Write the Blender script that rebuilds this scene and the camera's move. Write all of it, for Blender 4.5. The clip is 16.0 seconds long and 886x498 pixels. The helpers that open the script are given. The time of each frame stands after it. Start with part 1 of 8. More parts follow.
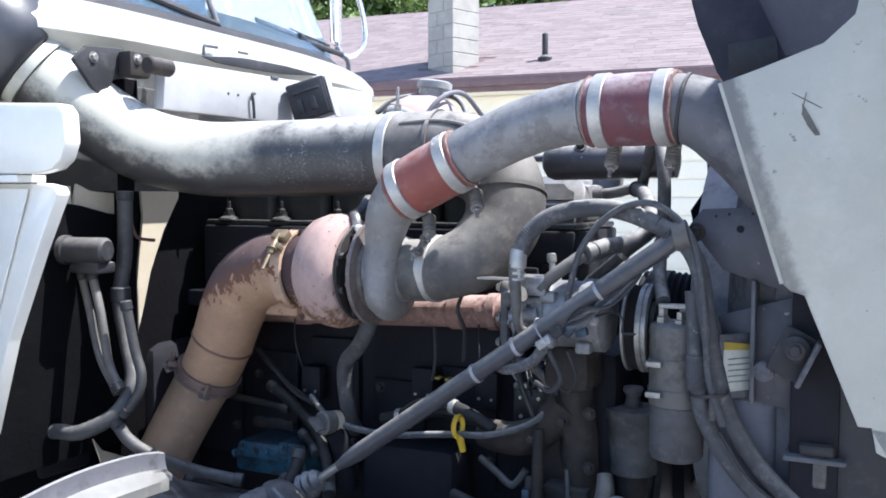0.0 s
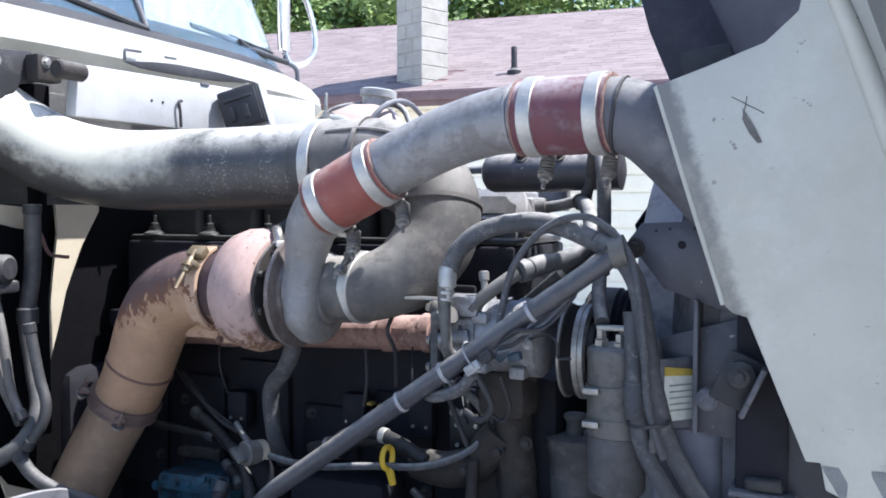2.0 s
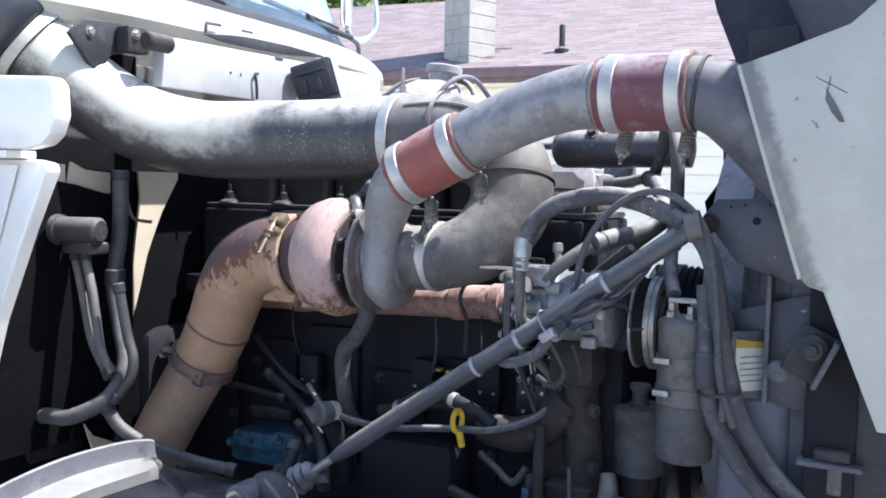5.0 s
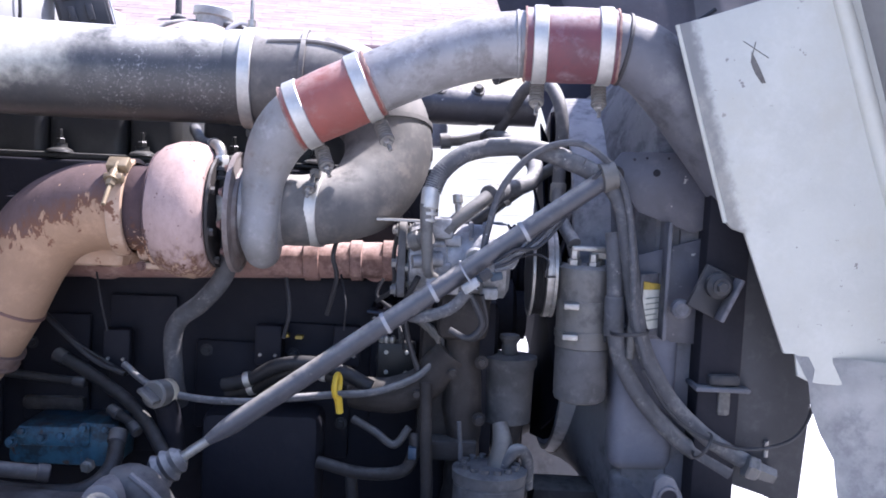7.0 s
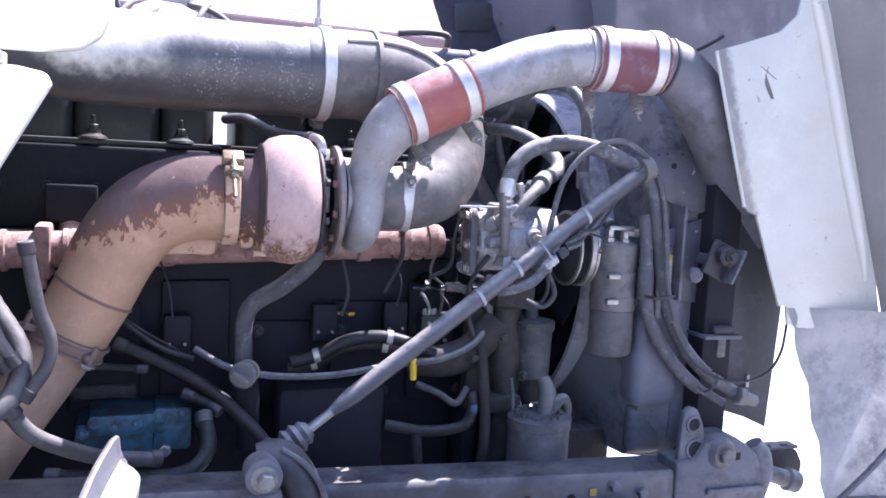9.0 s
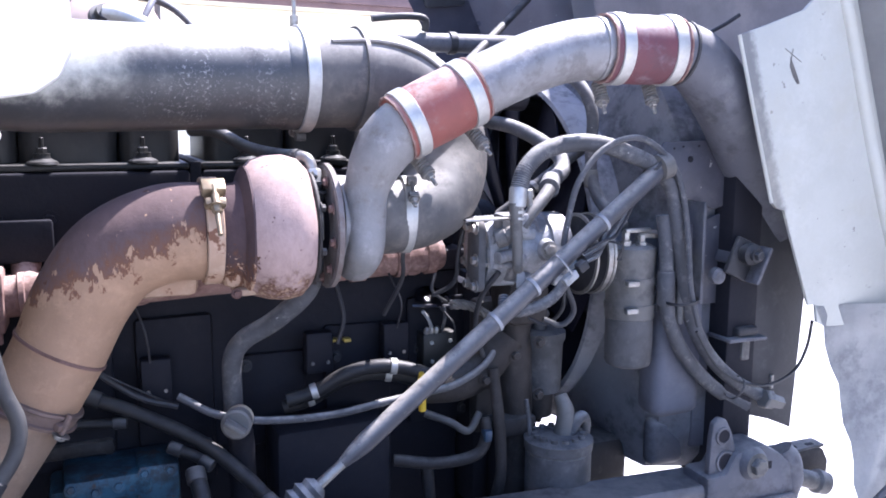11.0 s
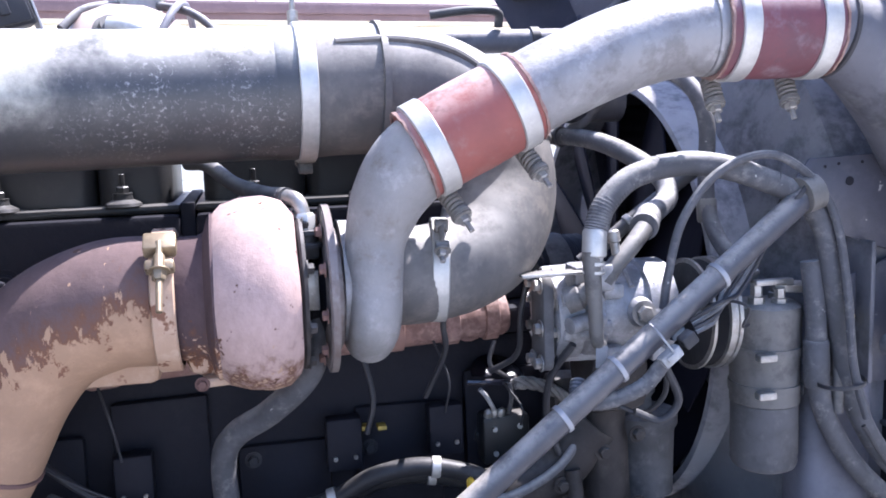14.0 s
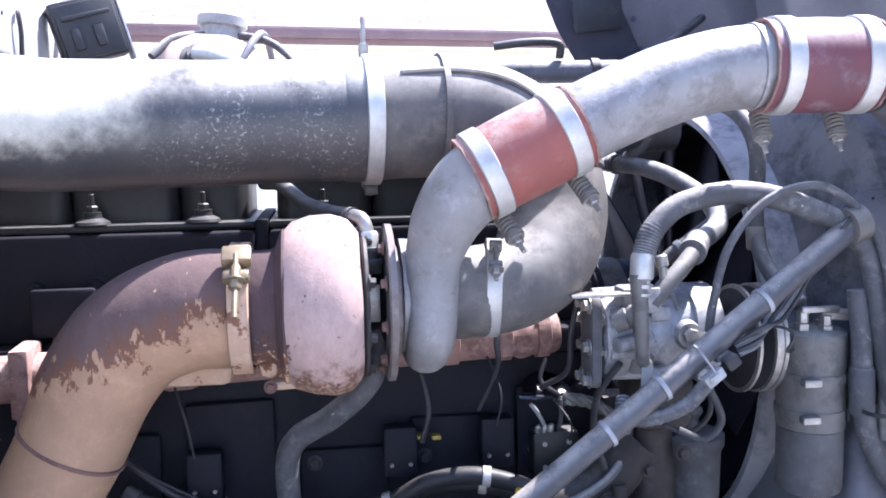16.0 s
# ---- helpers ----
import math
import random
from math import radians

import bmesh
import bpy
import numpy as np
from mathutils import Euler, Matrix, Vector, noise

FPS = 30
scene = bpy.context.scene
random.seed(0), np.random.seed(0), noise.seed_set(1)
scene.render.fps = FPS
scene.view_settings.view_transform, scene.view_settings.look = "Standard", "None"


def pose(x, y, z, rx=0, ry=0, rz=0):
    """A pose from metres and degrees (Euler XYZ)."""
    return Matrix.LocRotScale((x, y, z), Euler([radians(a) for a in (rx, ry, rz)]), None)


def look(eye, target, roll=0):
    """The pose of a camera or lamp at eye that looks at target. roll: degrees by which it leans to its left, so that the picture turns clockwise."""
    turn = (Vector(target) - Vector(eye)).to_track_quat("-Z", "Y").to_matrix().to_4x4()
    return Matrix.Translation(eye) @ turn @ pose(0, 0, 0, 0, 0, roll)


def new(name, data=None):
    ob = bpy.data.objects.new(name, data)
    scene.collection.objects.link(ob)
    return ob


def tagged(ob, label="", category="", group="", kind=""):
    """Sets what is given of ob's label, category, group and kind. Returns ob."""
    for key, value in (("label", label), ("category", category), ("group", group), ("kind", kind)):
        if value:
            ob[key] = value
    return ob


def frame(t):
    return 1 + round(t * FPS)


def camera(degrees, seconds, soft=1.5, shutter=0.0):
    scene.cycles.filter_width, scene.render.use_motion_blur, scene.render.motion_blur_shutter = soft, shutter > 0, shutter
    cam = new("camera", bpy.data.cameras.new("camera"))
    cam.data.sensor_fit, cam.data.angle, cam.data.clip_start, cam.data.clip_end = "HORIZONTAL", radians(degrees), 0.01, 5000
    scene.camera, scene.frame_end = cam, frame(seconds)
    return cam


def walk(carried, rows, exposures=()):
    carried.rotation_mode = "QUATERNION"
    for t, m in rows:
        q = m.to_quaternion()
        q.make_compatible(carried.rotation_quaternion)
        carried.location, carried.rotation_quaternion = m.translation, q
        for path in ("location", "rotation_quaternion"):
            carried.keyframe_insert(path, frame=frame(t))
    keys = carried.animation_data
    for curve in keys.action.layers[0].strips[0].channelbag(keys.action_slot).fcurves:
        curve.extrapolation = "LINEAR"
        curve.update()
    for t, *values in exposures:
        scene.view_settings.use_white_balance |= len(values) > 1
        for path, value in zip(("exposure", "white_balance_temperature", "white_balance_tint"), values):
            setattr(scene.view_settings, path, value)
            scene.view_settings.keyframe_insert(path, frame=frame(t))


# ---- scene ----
cam = camera(53.9, 16.0, 1.8)
METRES, EYE, TILT, LEAN, TURN = 2.4, 1.55, -3.5, 0.0, 26.0
ROWS = [
    (0.0, 0.0, 0.0, 0.0, 0.0, 0.0, -0.0),
    (0.5, 0.0325, 0.0272, 0.002, 0.89, -0.37, -0.77),
    (1.0, 0.0353, 0.0379, -0.0003, -2.08, -0.5, -0.16),
    (1.5, 0.0345, 0.0446, 0.0022, -1.68, 0.4, 0.55),
    (2.0, 0.0346, 0.0466, 0.0026, -1.64, 0.89, 0.14),
    (2.5, 0.034, 0.0449, 0.003, -0.71, 1.07, 0.27),
    (3.0, 0.0293, 0.041, 0.0027, 1.03, 0.81, -0.36),
    (3.5, 0.0262, 0.0362, -0.0003, 1.42, 0.03, -0.92),
    (4.0, 0.0233, 0.0315, -0.0012, 1.78, 0.02, -1.29),
    (6.5, -0.1085, 0.0701, -0.0185, -10.78, -1.58, -2.15),
    (7.0, -0.1919, 0.1014, -0.0282, -26.0, -1.24, -1.12),
    (7.5, -0.3033, 0.0901, -0.0351, -32.76, -4.55, -0.0),
    (8.0, -0.3988, 0.0953, -0.0245, -37.7, -3.13, -1.49),
    (8.5, -0.4482, 0.1524, -0.0211, -42.93, -2.76, -1.96),
    (11.0, -0.4313, 0.2636, 0.027, -48.48, -6.44, 2.33),
    (11.5, -0.4028, 0.3147, 0.0297, -52.58, -6.07, 1.59),
    (12.0, -0.3671, 0.3346, 0.0305, -49.15, -4.96, 2.73),
    (12.5, -0.2965, 0.3388, 0.0455, -41.75, -3.94, 2.25),
    (13.0, -0.2681, 0.3412, 0.0429, -38.54, -5.96, 3.64),
    (13.5, -0.2729, 0.3417, 0.0359, -38.29, -6.63, 3.76),
    (14.0, -0.2743, 0.3348, 0.034, -38.91, -5.11, 4.15),
    (14.5, -0.2732, 0.3354, 0.0335, -38.55, -6.04, 4.87),
    (15.0, -0.2829, 0.3361, 0.0347, -37.15, -5.14, 3.87),
    (15.5, -0.2919, 0.3327, 0.0324, -37.84, -5.03, 3.1),
    (16.0, -0.287, 0.3097, 0.0334, -34.5, -3.28, 2.98),
]
exposure_rows = [(0.0, 1.33, 5655, 12.5), (4.2, 1.33, 5655, 12.5), (6.5, 1.67, 5690, 20), (8.0, 2.01, 5580, 28), (8.5, 2.05, 5570, 28), (11.0, 2.01, 5560, 24), (12.0, 2.03, 5580, 22), (12.5, 1.90, 5590, 22), (13.0, 1.90, 5590, 22), (13.5, 1.95, 5590, 22), (14.0, 2.06, 5590, 22), (15.0, 2.09, 5580, 22), (16.0, 2.10, 5580, 22)]
walk(cam, [(t, pose(0, 0, EYE, TILT, LEAN, TURN) @ pose(METRES * x, METRES * y, METRES * z, 90 + pitch, roll, yaw)) for t, x, y, z, yaw, pitch, roll in ROWS], exposure_rows)

# ---- world and sun ----
SUN_TO = Vector((0.46, 0.20, 0.87)).normalized()
world = bpy.data.worlds.new("sky")
scene.world = world
world.use_nodes = True
wn = world.node_tree.nodes
sky = wn.new("ShaderNodeTexSky")
sky.sky_type, sky.sun_disc = "NISHITA", False
sky.sun_elevation = math.asin(SUN_TO.z)
sky.sun_rotation = math.atan2(SUN_TO.x, SUN_TO.y)
world.node_tree.links.new(sky.outputs[0], wn["Background"].inputs[0])
wn["Background"].inputs[1].default_value = 0.125
sun = new("sun", bpy.data.lights.new("sun", "SUN"))
sun.data.energy, sun.data.angle, sun.data.color = 5.0, radians(0.55), (1.0, 0.93, 0.81)
sun.matrix_world = look(SUN_TO * 30, (0, 0, 0))


# ---- materials ----
def surface(name, base, second=None, third=None, rough=0.6, metal=0.0, grain=60.0, stain=6.0, bump=0.15,
            speck=None, speck_scale=90.0, speck_size=0.12, rough_var=0.12, amount=0.5, third_amount=0.35, coat=0.0, dust=0.0, dust_colour=(0.36, 0.34, 0.31), gloss=0.5, worn=None, speck_from=None, blots=None, rim=None):
    """Base colour mottled by stains of a second and third colour, with specks, grain relief and uneven gloss.
    dust: how much dust has settled on what faces up. worn: (x from, x to, colour), a ragged chalky stretch; faces
    turned down stay dark, their shade put into the colour.
    rim: (x, z, slope, colour), road dirt caught along one sloping edge."""
    m = bpy.data.materials.new(name)
    m.use_nodes = True
    nt = m.node_tree
    n, link = nt.nodes, nt.links.new
    bsdf = n["Principled BSDF"]
    co = n.new("ShaderNodeTexCoord")
    second = second or tuple(c * 0.65 for c in base)
    third = third or tuple(min(1, c * 1.35) for c in base)

    def noise_at(scale, detail=5.0, rough_=0.6, shift=0.0):
        t = n.new("ShaderNodeTexNoise")
        t.inputs["Scale"].default_value, t.inputs["Detail"].default_value, t.inputs["Roughness"].default_value = scale, detail, rough_
        mp = n.new("ShaderNodeMapping")
        mp.inputs["Location"].default_value = (shift, shift * 0.7, shift * 1.3)
        link(co.outputs["Object"], mp.inputs[0])
        link(mp.outputs[0], t.inputs["Vector"])
        return t.outputs["Fac"]

    def step(fac, lo, hi):
        r = n.new("ShaderNodeMapRange")
        r.inputs["From Min"].default_value, r.inputs["From Max"].default_value = lo, hi
        r.interpolation_type = "SMOOTHSTEP"
        link(fac, r.inputs["Value"])
        return r.outputs[0]

    def mix(fac, a, b):
        x = n.new("ShaderNodeMix")
        x.data_type = "RGBA"
        link(fac, x.inputs["Factor"])
        for sock, v in ((x.inputs[6], a), (x.inputs[7], b)):
            if isinstance(v, tuple):
                sock.default_value = (*v, 1)
            else:
                link(v, sock)
        return x.outputs[2]

    def times(fac, k):
        x = n.new("ShaderNodeMath")
        x.operation = "MULTIPLY"
        x.inputs[1].default_value = k
        link(fac, x.inputs[0])
        return x.outputs[0]

    big, small = noise_at(stain, 6, 0.65), noise_at(grain, 4, 0.7, 3.1)
    colour = mix(times(step(big, 0.38, 0.66), amount * 1.6 if amount < 0.6 else 1.0), base, second)
    colour = mix(times(step(noise_at(stain * 2.7, 6, 0.7, 7.7), 0.5, 0.75), third_amount * 2 if third_amount < 0.5 else 1.0), colour, third)
    colour = mix(times(small, 0.25), colour, tuple(c * 0.6 for c in base))
    if speck:
        sp = step(noise_at(speck_scale, 7 if speck_from is not None else 3, 0.8 if speck_from is not None else 0.6, 1.7), 0.72 - speck_size, 0.76 - speck_size)
        patch = n.new("ShaderNodeMath")
        patch.operation = "MULTIPLY"
        link(sp, patch.inputs[0])
        link(step(noise_at(stain * 1.3, 3, 0.5, 5.3), *((0.40, 0.55) if speck_from is None else (0.46, 0.66))), patch.inputs[1])
        if speck_from is not None:
            where, near_ = n.new("ShaderNodeSeparateXYZ"), n.new("ShaderNodeMath")
            link(n.new("ShaderNodeNewGeometry").outputs["Position"], where.inputs[0])
            near_.operation = "MULTIPLY"
            link(patch.outputs[0], near_.inputs[0])
            link(step(where.outputs[0], speck_from - 0.1, speck_from + 0.1), near_.inputs[1])
            patch = near_
        colour = mix(patch.outputs[0], colour, speck)
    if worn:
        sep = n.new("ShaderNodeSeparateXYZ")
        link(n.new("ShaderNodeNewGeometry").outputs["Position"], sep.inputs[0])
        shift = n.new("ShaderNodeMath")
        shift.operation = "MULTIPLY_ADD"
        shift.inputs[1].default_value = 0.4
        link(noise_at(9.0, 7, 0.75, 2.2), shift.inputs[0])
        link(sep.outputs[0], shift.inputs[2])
        # Chalk stops on downward faces, which puts the underside's shade into the colour.
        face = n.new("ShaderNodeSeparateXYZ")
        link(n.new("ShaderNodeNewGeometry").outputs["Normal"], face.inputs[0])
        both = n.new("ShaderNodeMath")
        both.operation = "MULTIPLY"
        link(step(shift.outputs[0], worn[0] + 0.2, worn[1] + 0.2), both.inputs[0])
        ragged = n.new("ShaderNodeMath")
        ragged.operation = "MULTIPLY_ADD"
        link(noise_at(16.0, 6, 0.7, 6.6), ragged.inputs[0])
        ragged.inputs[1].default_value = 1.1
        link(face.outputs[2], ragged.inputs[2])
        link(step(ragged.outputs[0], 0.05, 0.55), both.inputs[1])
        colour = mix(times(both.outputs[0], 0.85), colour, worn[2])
    if rim:
        where, off, far_ = n.new("ShaderNodeSeparateXYZ"), n.new("ShaderNodeMath"), n.new("ShaderNodeMath")
        link(n.new("ShaderNodeNewGeometry").outputs["Position"], where.inputs[0])
        off.operation = far_.operation = "MULTIPLY_ADD"
        link(where.outputs[2], off.inputs[0])
        off.inputs[1].default_value = rim[2]
        off.inputs[2].default_value = -rim[0] - rim[1] * rim[2]
        ragged = n.new("ShaderNodeMath")
        ragged.operation = "ADD"
        link(off.outputs[0], ragged.inputs[0])
        link(where.outputs[0], ragged.inputs[1])
        link(noise_at(60.0, 5, 0.7, 4.4), far_.inputs[0])
        far_.inputs[1].default_value = 0.03
        link(ragged.outputs[0], far_.inputs[2])
        colour = mix(times(step(far_.outputs[0], 0.048, 0.029), 0.88), colour, rim[3])
    if dust:
        up_ = n.new("ShaderNodeSeparateXYZ")
        link(n.new("ShaderNodeNewGeometry").outputs["Normal"], up_.inputs[0])
        lie = n.new("ShaderNodeMath")
        lie.operation = "MULTIPLY"
        link(step(up_.outputs[2], 0.15, 0.95), lie.inputs[0])
        link(step(noise_at(stain * 2.0, 6, 0.7, 9.1), 0.25, 0.62), lie.inputs[1])
        colour = mix(times(lie.outputs[0], dust), colour, dust_colour)
    if blots:
        blot = n.new("ShaderNodeMath")
        blot.operation = "MULTIPLY"
        link(step(noise_at(blots[1], 7, 0.68, 11.3), blots[2], blots[3]), blot.inputs[0])
        link(step(noise_at(blots[1] * 4.3, 4, 0.6, 13.9), 0.3, 0.58), blot.inputs[1])
        colour = mix(times(blot.outputs[0], blots[4]), colour, blots[0])
    link(colour, bsdf.inputs["Base Color"])
    rr = n.new("ShaderNodeMapRange")
    rr.inputs["To Min"].default_value, rr.inputs["To Max"].default_value = max(0.05, rough - rough_var), min(1, rough + rough_var)
    link(big, rr.inputs["Value"])
    link(rr.outputs[0], bsdf.inputs["Roughness"])
    bsdf.inputs["Metallic"].default_value = metal
    bsdf.inputs["Coat Weight"].default_value = coat
    bsdf.inputs["Specular IOR Level"].default_value = gloss
    if bump:
        b = n.new("ShaderNodeBump")
        b.inputs["Strength"].default_value, b.inputs["Distance"].default_value = bump, 0.004
        link(small, b.inputs["Height"])
        link(b.outputs[0], bsdf.inputs["Normal"])
    return m


def rust_material(name, top, rust, low, plane, scale=14.0):
    """Old exhaust paint: bare burnt metal above a ragged line, flaking tan paint below it. plane: z = a + b * x."""
    m = surface(name, low, tuple(c * 0.8 for c in low), rough=0.85, grain=70, stain=9, bump=0.25, gloss=0.25)
    n, link = m.node_tree.nodes, m.node_tree.links.new
    bsdf = n["Principled BSDF"]
    low_out = bsdf.inputs["Base Color"].links[0].from_socket
    geo, sep = n.new("ShaderNodeNewGeometry"), n.new("ShaderNodeSeparateXYZ")
    link(geo.outputs["Position"], sep.inputs[0])

    def math_(op, a, b):
        x = n.new("ShaderNodeMath")
        x.operation = op
        for s, v in zip(x.inputs, (a, b)):
            if isinstance(v, float):
                s.default_value = v
            else:
                link(v, s)
        return x.outputs[0]
    line = math_("SUBTRACT", sep.outputs[2], math_("ADD", math_("MULTIPLY", sep.outputs[0], plane[1]), plane[0]))
    co = n.new("ShaderNodeTexCoord")
    ns = n.new("ShaderNodeTexNoise")
    ns.inputs["Scale"].default_value, ns.inputs["Detail"].default_value, ns.inputs["Roughness"].default_value = scale, 7, 0.72
    mp = n.new("ShaderNodeMapping")
    mp.inputs["Scale"].default_value = (1.5, 1.0, 0.55)
    link(co.outputs["Object"], mp.inputs[0])
    link(mp.outputs[0], ns.inputs["Vector"])
    fine = n.new("ShaderNodeTexNoise")
    fine.inputs["Scale"].default_value, fine.inputs["Detail"].default_value, fine.inputs["Roughness"].default_value = scale * 2.6, 6, 0.7
    lean = n.new("ShaderNodeMapping")
    lean.inputs["Rotation"].default_value, lean.inputs["Scale"].default_value = (0, 0.5, 0), (1.15, 1.0, 0.8)
    link(co.outputs["Object"], lean.inputs[0])
    link(lean.outputs[0], fine.inputs["Vector"])
    coarse = math_("MULTIPLY", math_("SUBTRACT", ns.outputs["Fac"], 0.5), 0.10)
    height = math_("ADD", math_("ADD", line, coarse), math_("MULTIPLY", math_("SUBTRACT", fine.outputs["Fac"], 0.5), 0.17))
    ramp = n.new("ShaderNodeValToRGB")
    e = ramp.color_ramp.elements
    e[0].position, e[0].color = 0.44, (*low, 1)
    e[1].position, e[1].color = 0.60, (*top, 1)
    mid = e.new(0.47)
    mid.color = (*rust, 1)
    hi = e.new(0.52)
    hi.color = (*[0.5 * a + 0.5 * b for a, b in zip(rust, top)], 1)
    link(math_("ADD", math_("MULTIPLY", height, 3.0), 0.5), ramp.inputs[0])
    mx = n.new("ShaderNodeMix")
    mx.data_type = "RGBA"
    cut = n.new("ShaderNodeMapRange")
    cut.inputs["From Min"].default_value, cut.inputs["From Max"].default_value = -0.02, -0.012
    link(height, cut.inputs["Value"])
    link(cut.outputs[0], mx.inputs["Factor"])
    link(low_out, mx.inputs[6])
    blotch, vary = n.new("ShaderNodeMapRange"), n.new("ShaderNodeMix")
    blotch.inputs["From Min"].default_value, blotch.inputs["From Max"].default_value = 0.36, 0.66
    blotch.inputs["To Min"].default_value, blotch.inputs["To Max"].default_value = 0.74, 1.22
    link(math_("ADD", math_("MULTIPLY", ns.outputs["Fac"], 0.5), math_("MULTIPLY", fine.outputs["Fac"], 0.5)), blotch.inputs["Value"])
    vary.data_type, vary.blend_type = "RGBA", "MULTIPLY"
    vary.inputs["Factor"].default_value = 0.8
    link(ramp.outputs[0], vary.inputs[6])
    link(blotch.outputs[0], vary.inputs[7])
    pits, pitted = n.new("ShaderNodeTexNoise"), n.new("ShaderNodeMapRange")
    pits.inputs["Scale"].default_value, pits.inputs["Detail"].default_value = scale * 3.3, 4
    link(co.outputs["Object"], pits.inputs["Vector"])
    pitted.inputs["From Min"].default_value, pitted.inputs["From Max"].default_value = 0.67, 0.70
    link(pits.outputs["Fac"], pitted.inputs["Value"])
    pit = n.new("ShaderNodeMix")
    pit.data_type = "RGBA"
    link(pitted.outputs[0], pit.inputs["Factor"])
    link(vary.outputs[2], pit.inputs[6])
    pit.inputs[7].default_value = (0.09, 0.045, 0.03, 1)
    runs, streak, left = n.new("ShaderNodeTexNoise"), n.new("ShaderNodeMapping"), n.new("ShaderNodeMapRange")
    streak.inputs["Scale"].default_value = (2.0, 2.0, 0.7)
    runs.inputs["Scale"].default_value, runs.inputs["Detail"].default_value, runs.inputs["Roughness"].default_value = scale * 1.9, 5, 0.65
    link(co.outputs["Object"], streak.inputs[0])
    link(streak.outputs[0], runs.inputs["Vector"])
    left.inputs["From Min"].default_value, left.inputs["From Max"].default_value = 0.565, 0.585
    link(math_("SUBTRACT", runs.outputs["Fac"], math_("MULTIPLY", line, 1.9)), left.inputs["Value"])
    flake = n.new("ShaderNodeMix")
    flake.data_type = "RGBA"
    link(left.outputs[0], flake.inputs["Factor"])
    link(pit.outputs[2], flake.inputs[6])
    flake.inputs[7].default_value = (*low, 1)
    link(flake.outputs[2], mx.inputs[7])
    link(mx.outputs[2], bsdf.inputs["Base Color"])
    return m


M = {}
M["cast_alu"] = surface("cast_aluminium", (0.235, 0.23, 0.23), (0.17, 0.16, 0.16), (0.38, 0.37, 0.37), rough=0.55, metal=0.3, grain=130, stain=14, bump=0.2, dust=0.6, dust_colour=(0.42, 0.41, 0.39), blots=((0.12, 0.11, 0.105), 20, 0.5, 0.62, 0.6))
M["volute"] = surface("sand_cast_aluminium", (0.23, 0.222, 0.218), (0.18, 0.175, 0.17), (0.36, 0.35, 0.345), rough=0.62, metal=0.2, grain=170, stain=13, bump=0.3, dust=0.4, dust_colour=(0.36, 0.35, 0.335), blots=((0.13, 0.105, 0.085), 18, 0.5, 0.64, 0.6))
M["plate"] = surface("brown_stained_casting", (0.19, 0.165, 0.155), (0.12, 0.095, 0.085), (0.28, 0.255, 0.245), rough=0.65, metal=0.2, grain=150, stain=16, bump=0.25, blots=((0.1, 0.07, 0.055), 22, 0.46, 0.62, 0.6))
# Pale dust on top also carries the pipe's sunlit band in its colour.
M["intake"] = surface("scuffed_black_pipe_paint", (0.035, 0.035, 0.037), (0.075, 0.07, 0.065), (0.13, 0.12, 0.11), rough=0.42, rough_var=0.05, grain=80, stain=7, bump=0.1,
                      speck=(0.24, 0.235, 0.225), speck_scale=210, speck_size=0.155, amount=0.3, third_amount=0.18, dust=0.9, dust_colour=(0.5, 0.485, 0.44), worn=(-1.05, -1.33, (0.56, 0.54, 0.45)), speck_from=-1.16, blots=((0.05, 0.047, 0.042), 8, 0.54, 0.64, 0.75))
M["rubber_grey"] = surface("dusty_rubber", (0.06, 0.057, 0.056), (0.12, 0.11, 0.10), (0.16, 0.145, 0.13), rough=0.72, grain=110, stain=10, bump=0.1, dust=0.75, blots=((0.24, 0.2, 0.165), 13, 0.5, 0.66, 0.35))
M["rubber"] = surface("black_rubber", (0.03, 0.03, 0.032), (0.06, 0.058, 0.056), (0.1, 0.095, 0.09), rough=0.62, grain=120, stain=14, bump=0.15, dust=0.4)
M["boot"] = surface("smooth_black_boot_rubber", (0.02, 0.021, 0.027), (0.03, 0.031, 0.037), (0.05, 0.05, 0.055), rough=0.38, grain=60, stain=6, bump=0.05, gloss=0.7, dust=0.15)
M["hose"] = surface("dusty_hose", (0.07, 0.07, 0.077), (0.045, 0.045, 0.048), (0.13, 0.127, 0.125), rough=0.75, grain=200, stain=18, bump=0.2, dust=0.7, dust_colour=(0.4, 0.385, 0.36), speck=(0.36, 0.35, 0.33), speck_scale=120, speck_size=0.02, blots=((0.2, 0.19, 0.18), 40, 0.52, 0.66, 0.5))
M["red"] = surface("red_silicone", (0.225, 0.06, 0.045), (0.165, 0.05, 0.042), (0.24, 0.13, 0.11), rough=0.6, grain=140, stain=16, bump=0.1, amount=0.35, third_amount=0.3, dust=0.8, dust_colour=(0.4, 0.31, 0.28), blots=((0.09, 0.035, 0.032), 24, 0.54, 0.64, 0.55))
M["maroon"] = surface("dulled_red_silicone", (0.13, 0.037, 0.046), (0.09, 0.034, 0.043), (0.18, 0.13, 0.145), rough=0.65, grain=140, stain=12, bump=0.1, amount=0.45, third_amount=0.45, dust=1.0, dust_colour=(0.36, 0.33, 0.34), blots=((0.08, 0.035, 0.045), 16, 0.5, 0.64, 0.6))
M["band"] = surface("stainless_band", (0.49, 0.48, 0.45), (0.36, 0.35, 0.33), (0.58, 0.57, 0.54), rough=0.5, metal=0.6, grain=200, stain=25, bump=0.06)
M["pale_band"] = surface("dust_caked_band", (0.5, 0.49, 0.42), (0.4, 0.39, 0.33), (0.56, 0.55, 0.48), rough=0.6, metal=0.1, grain=120, stain=14, bump=0.1)
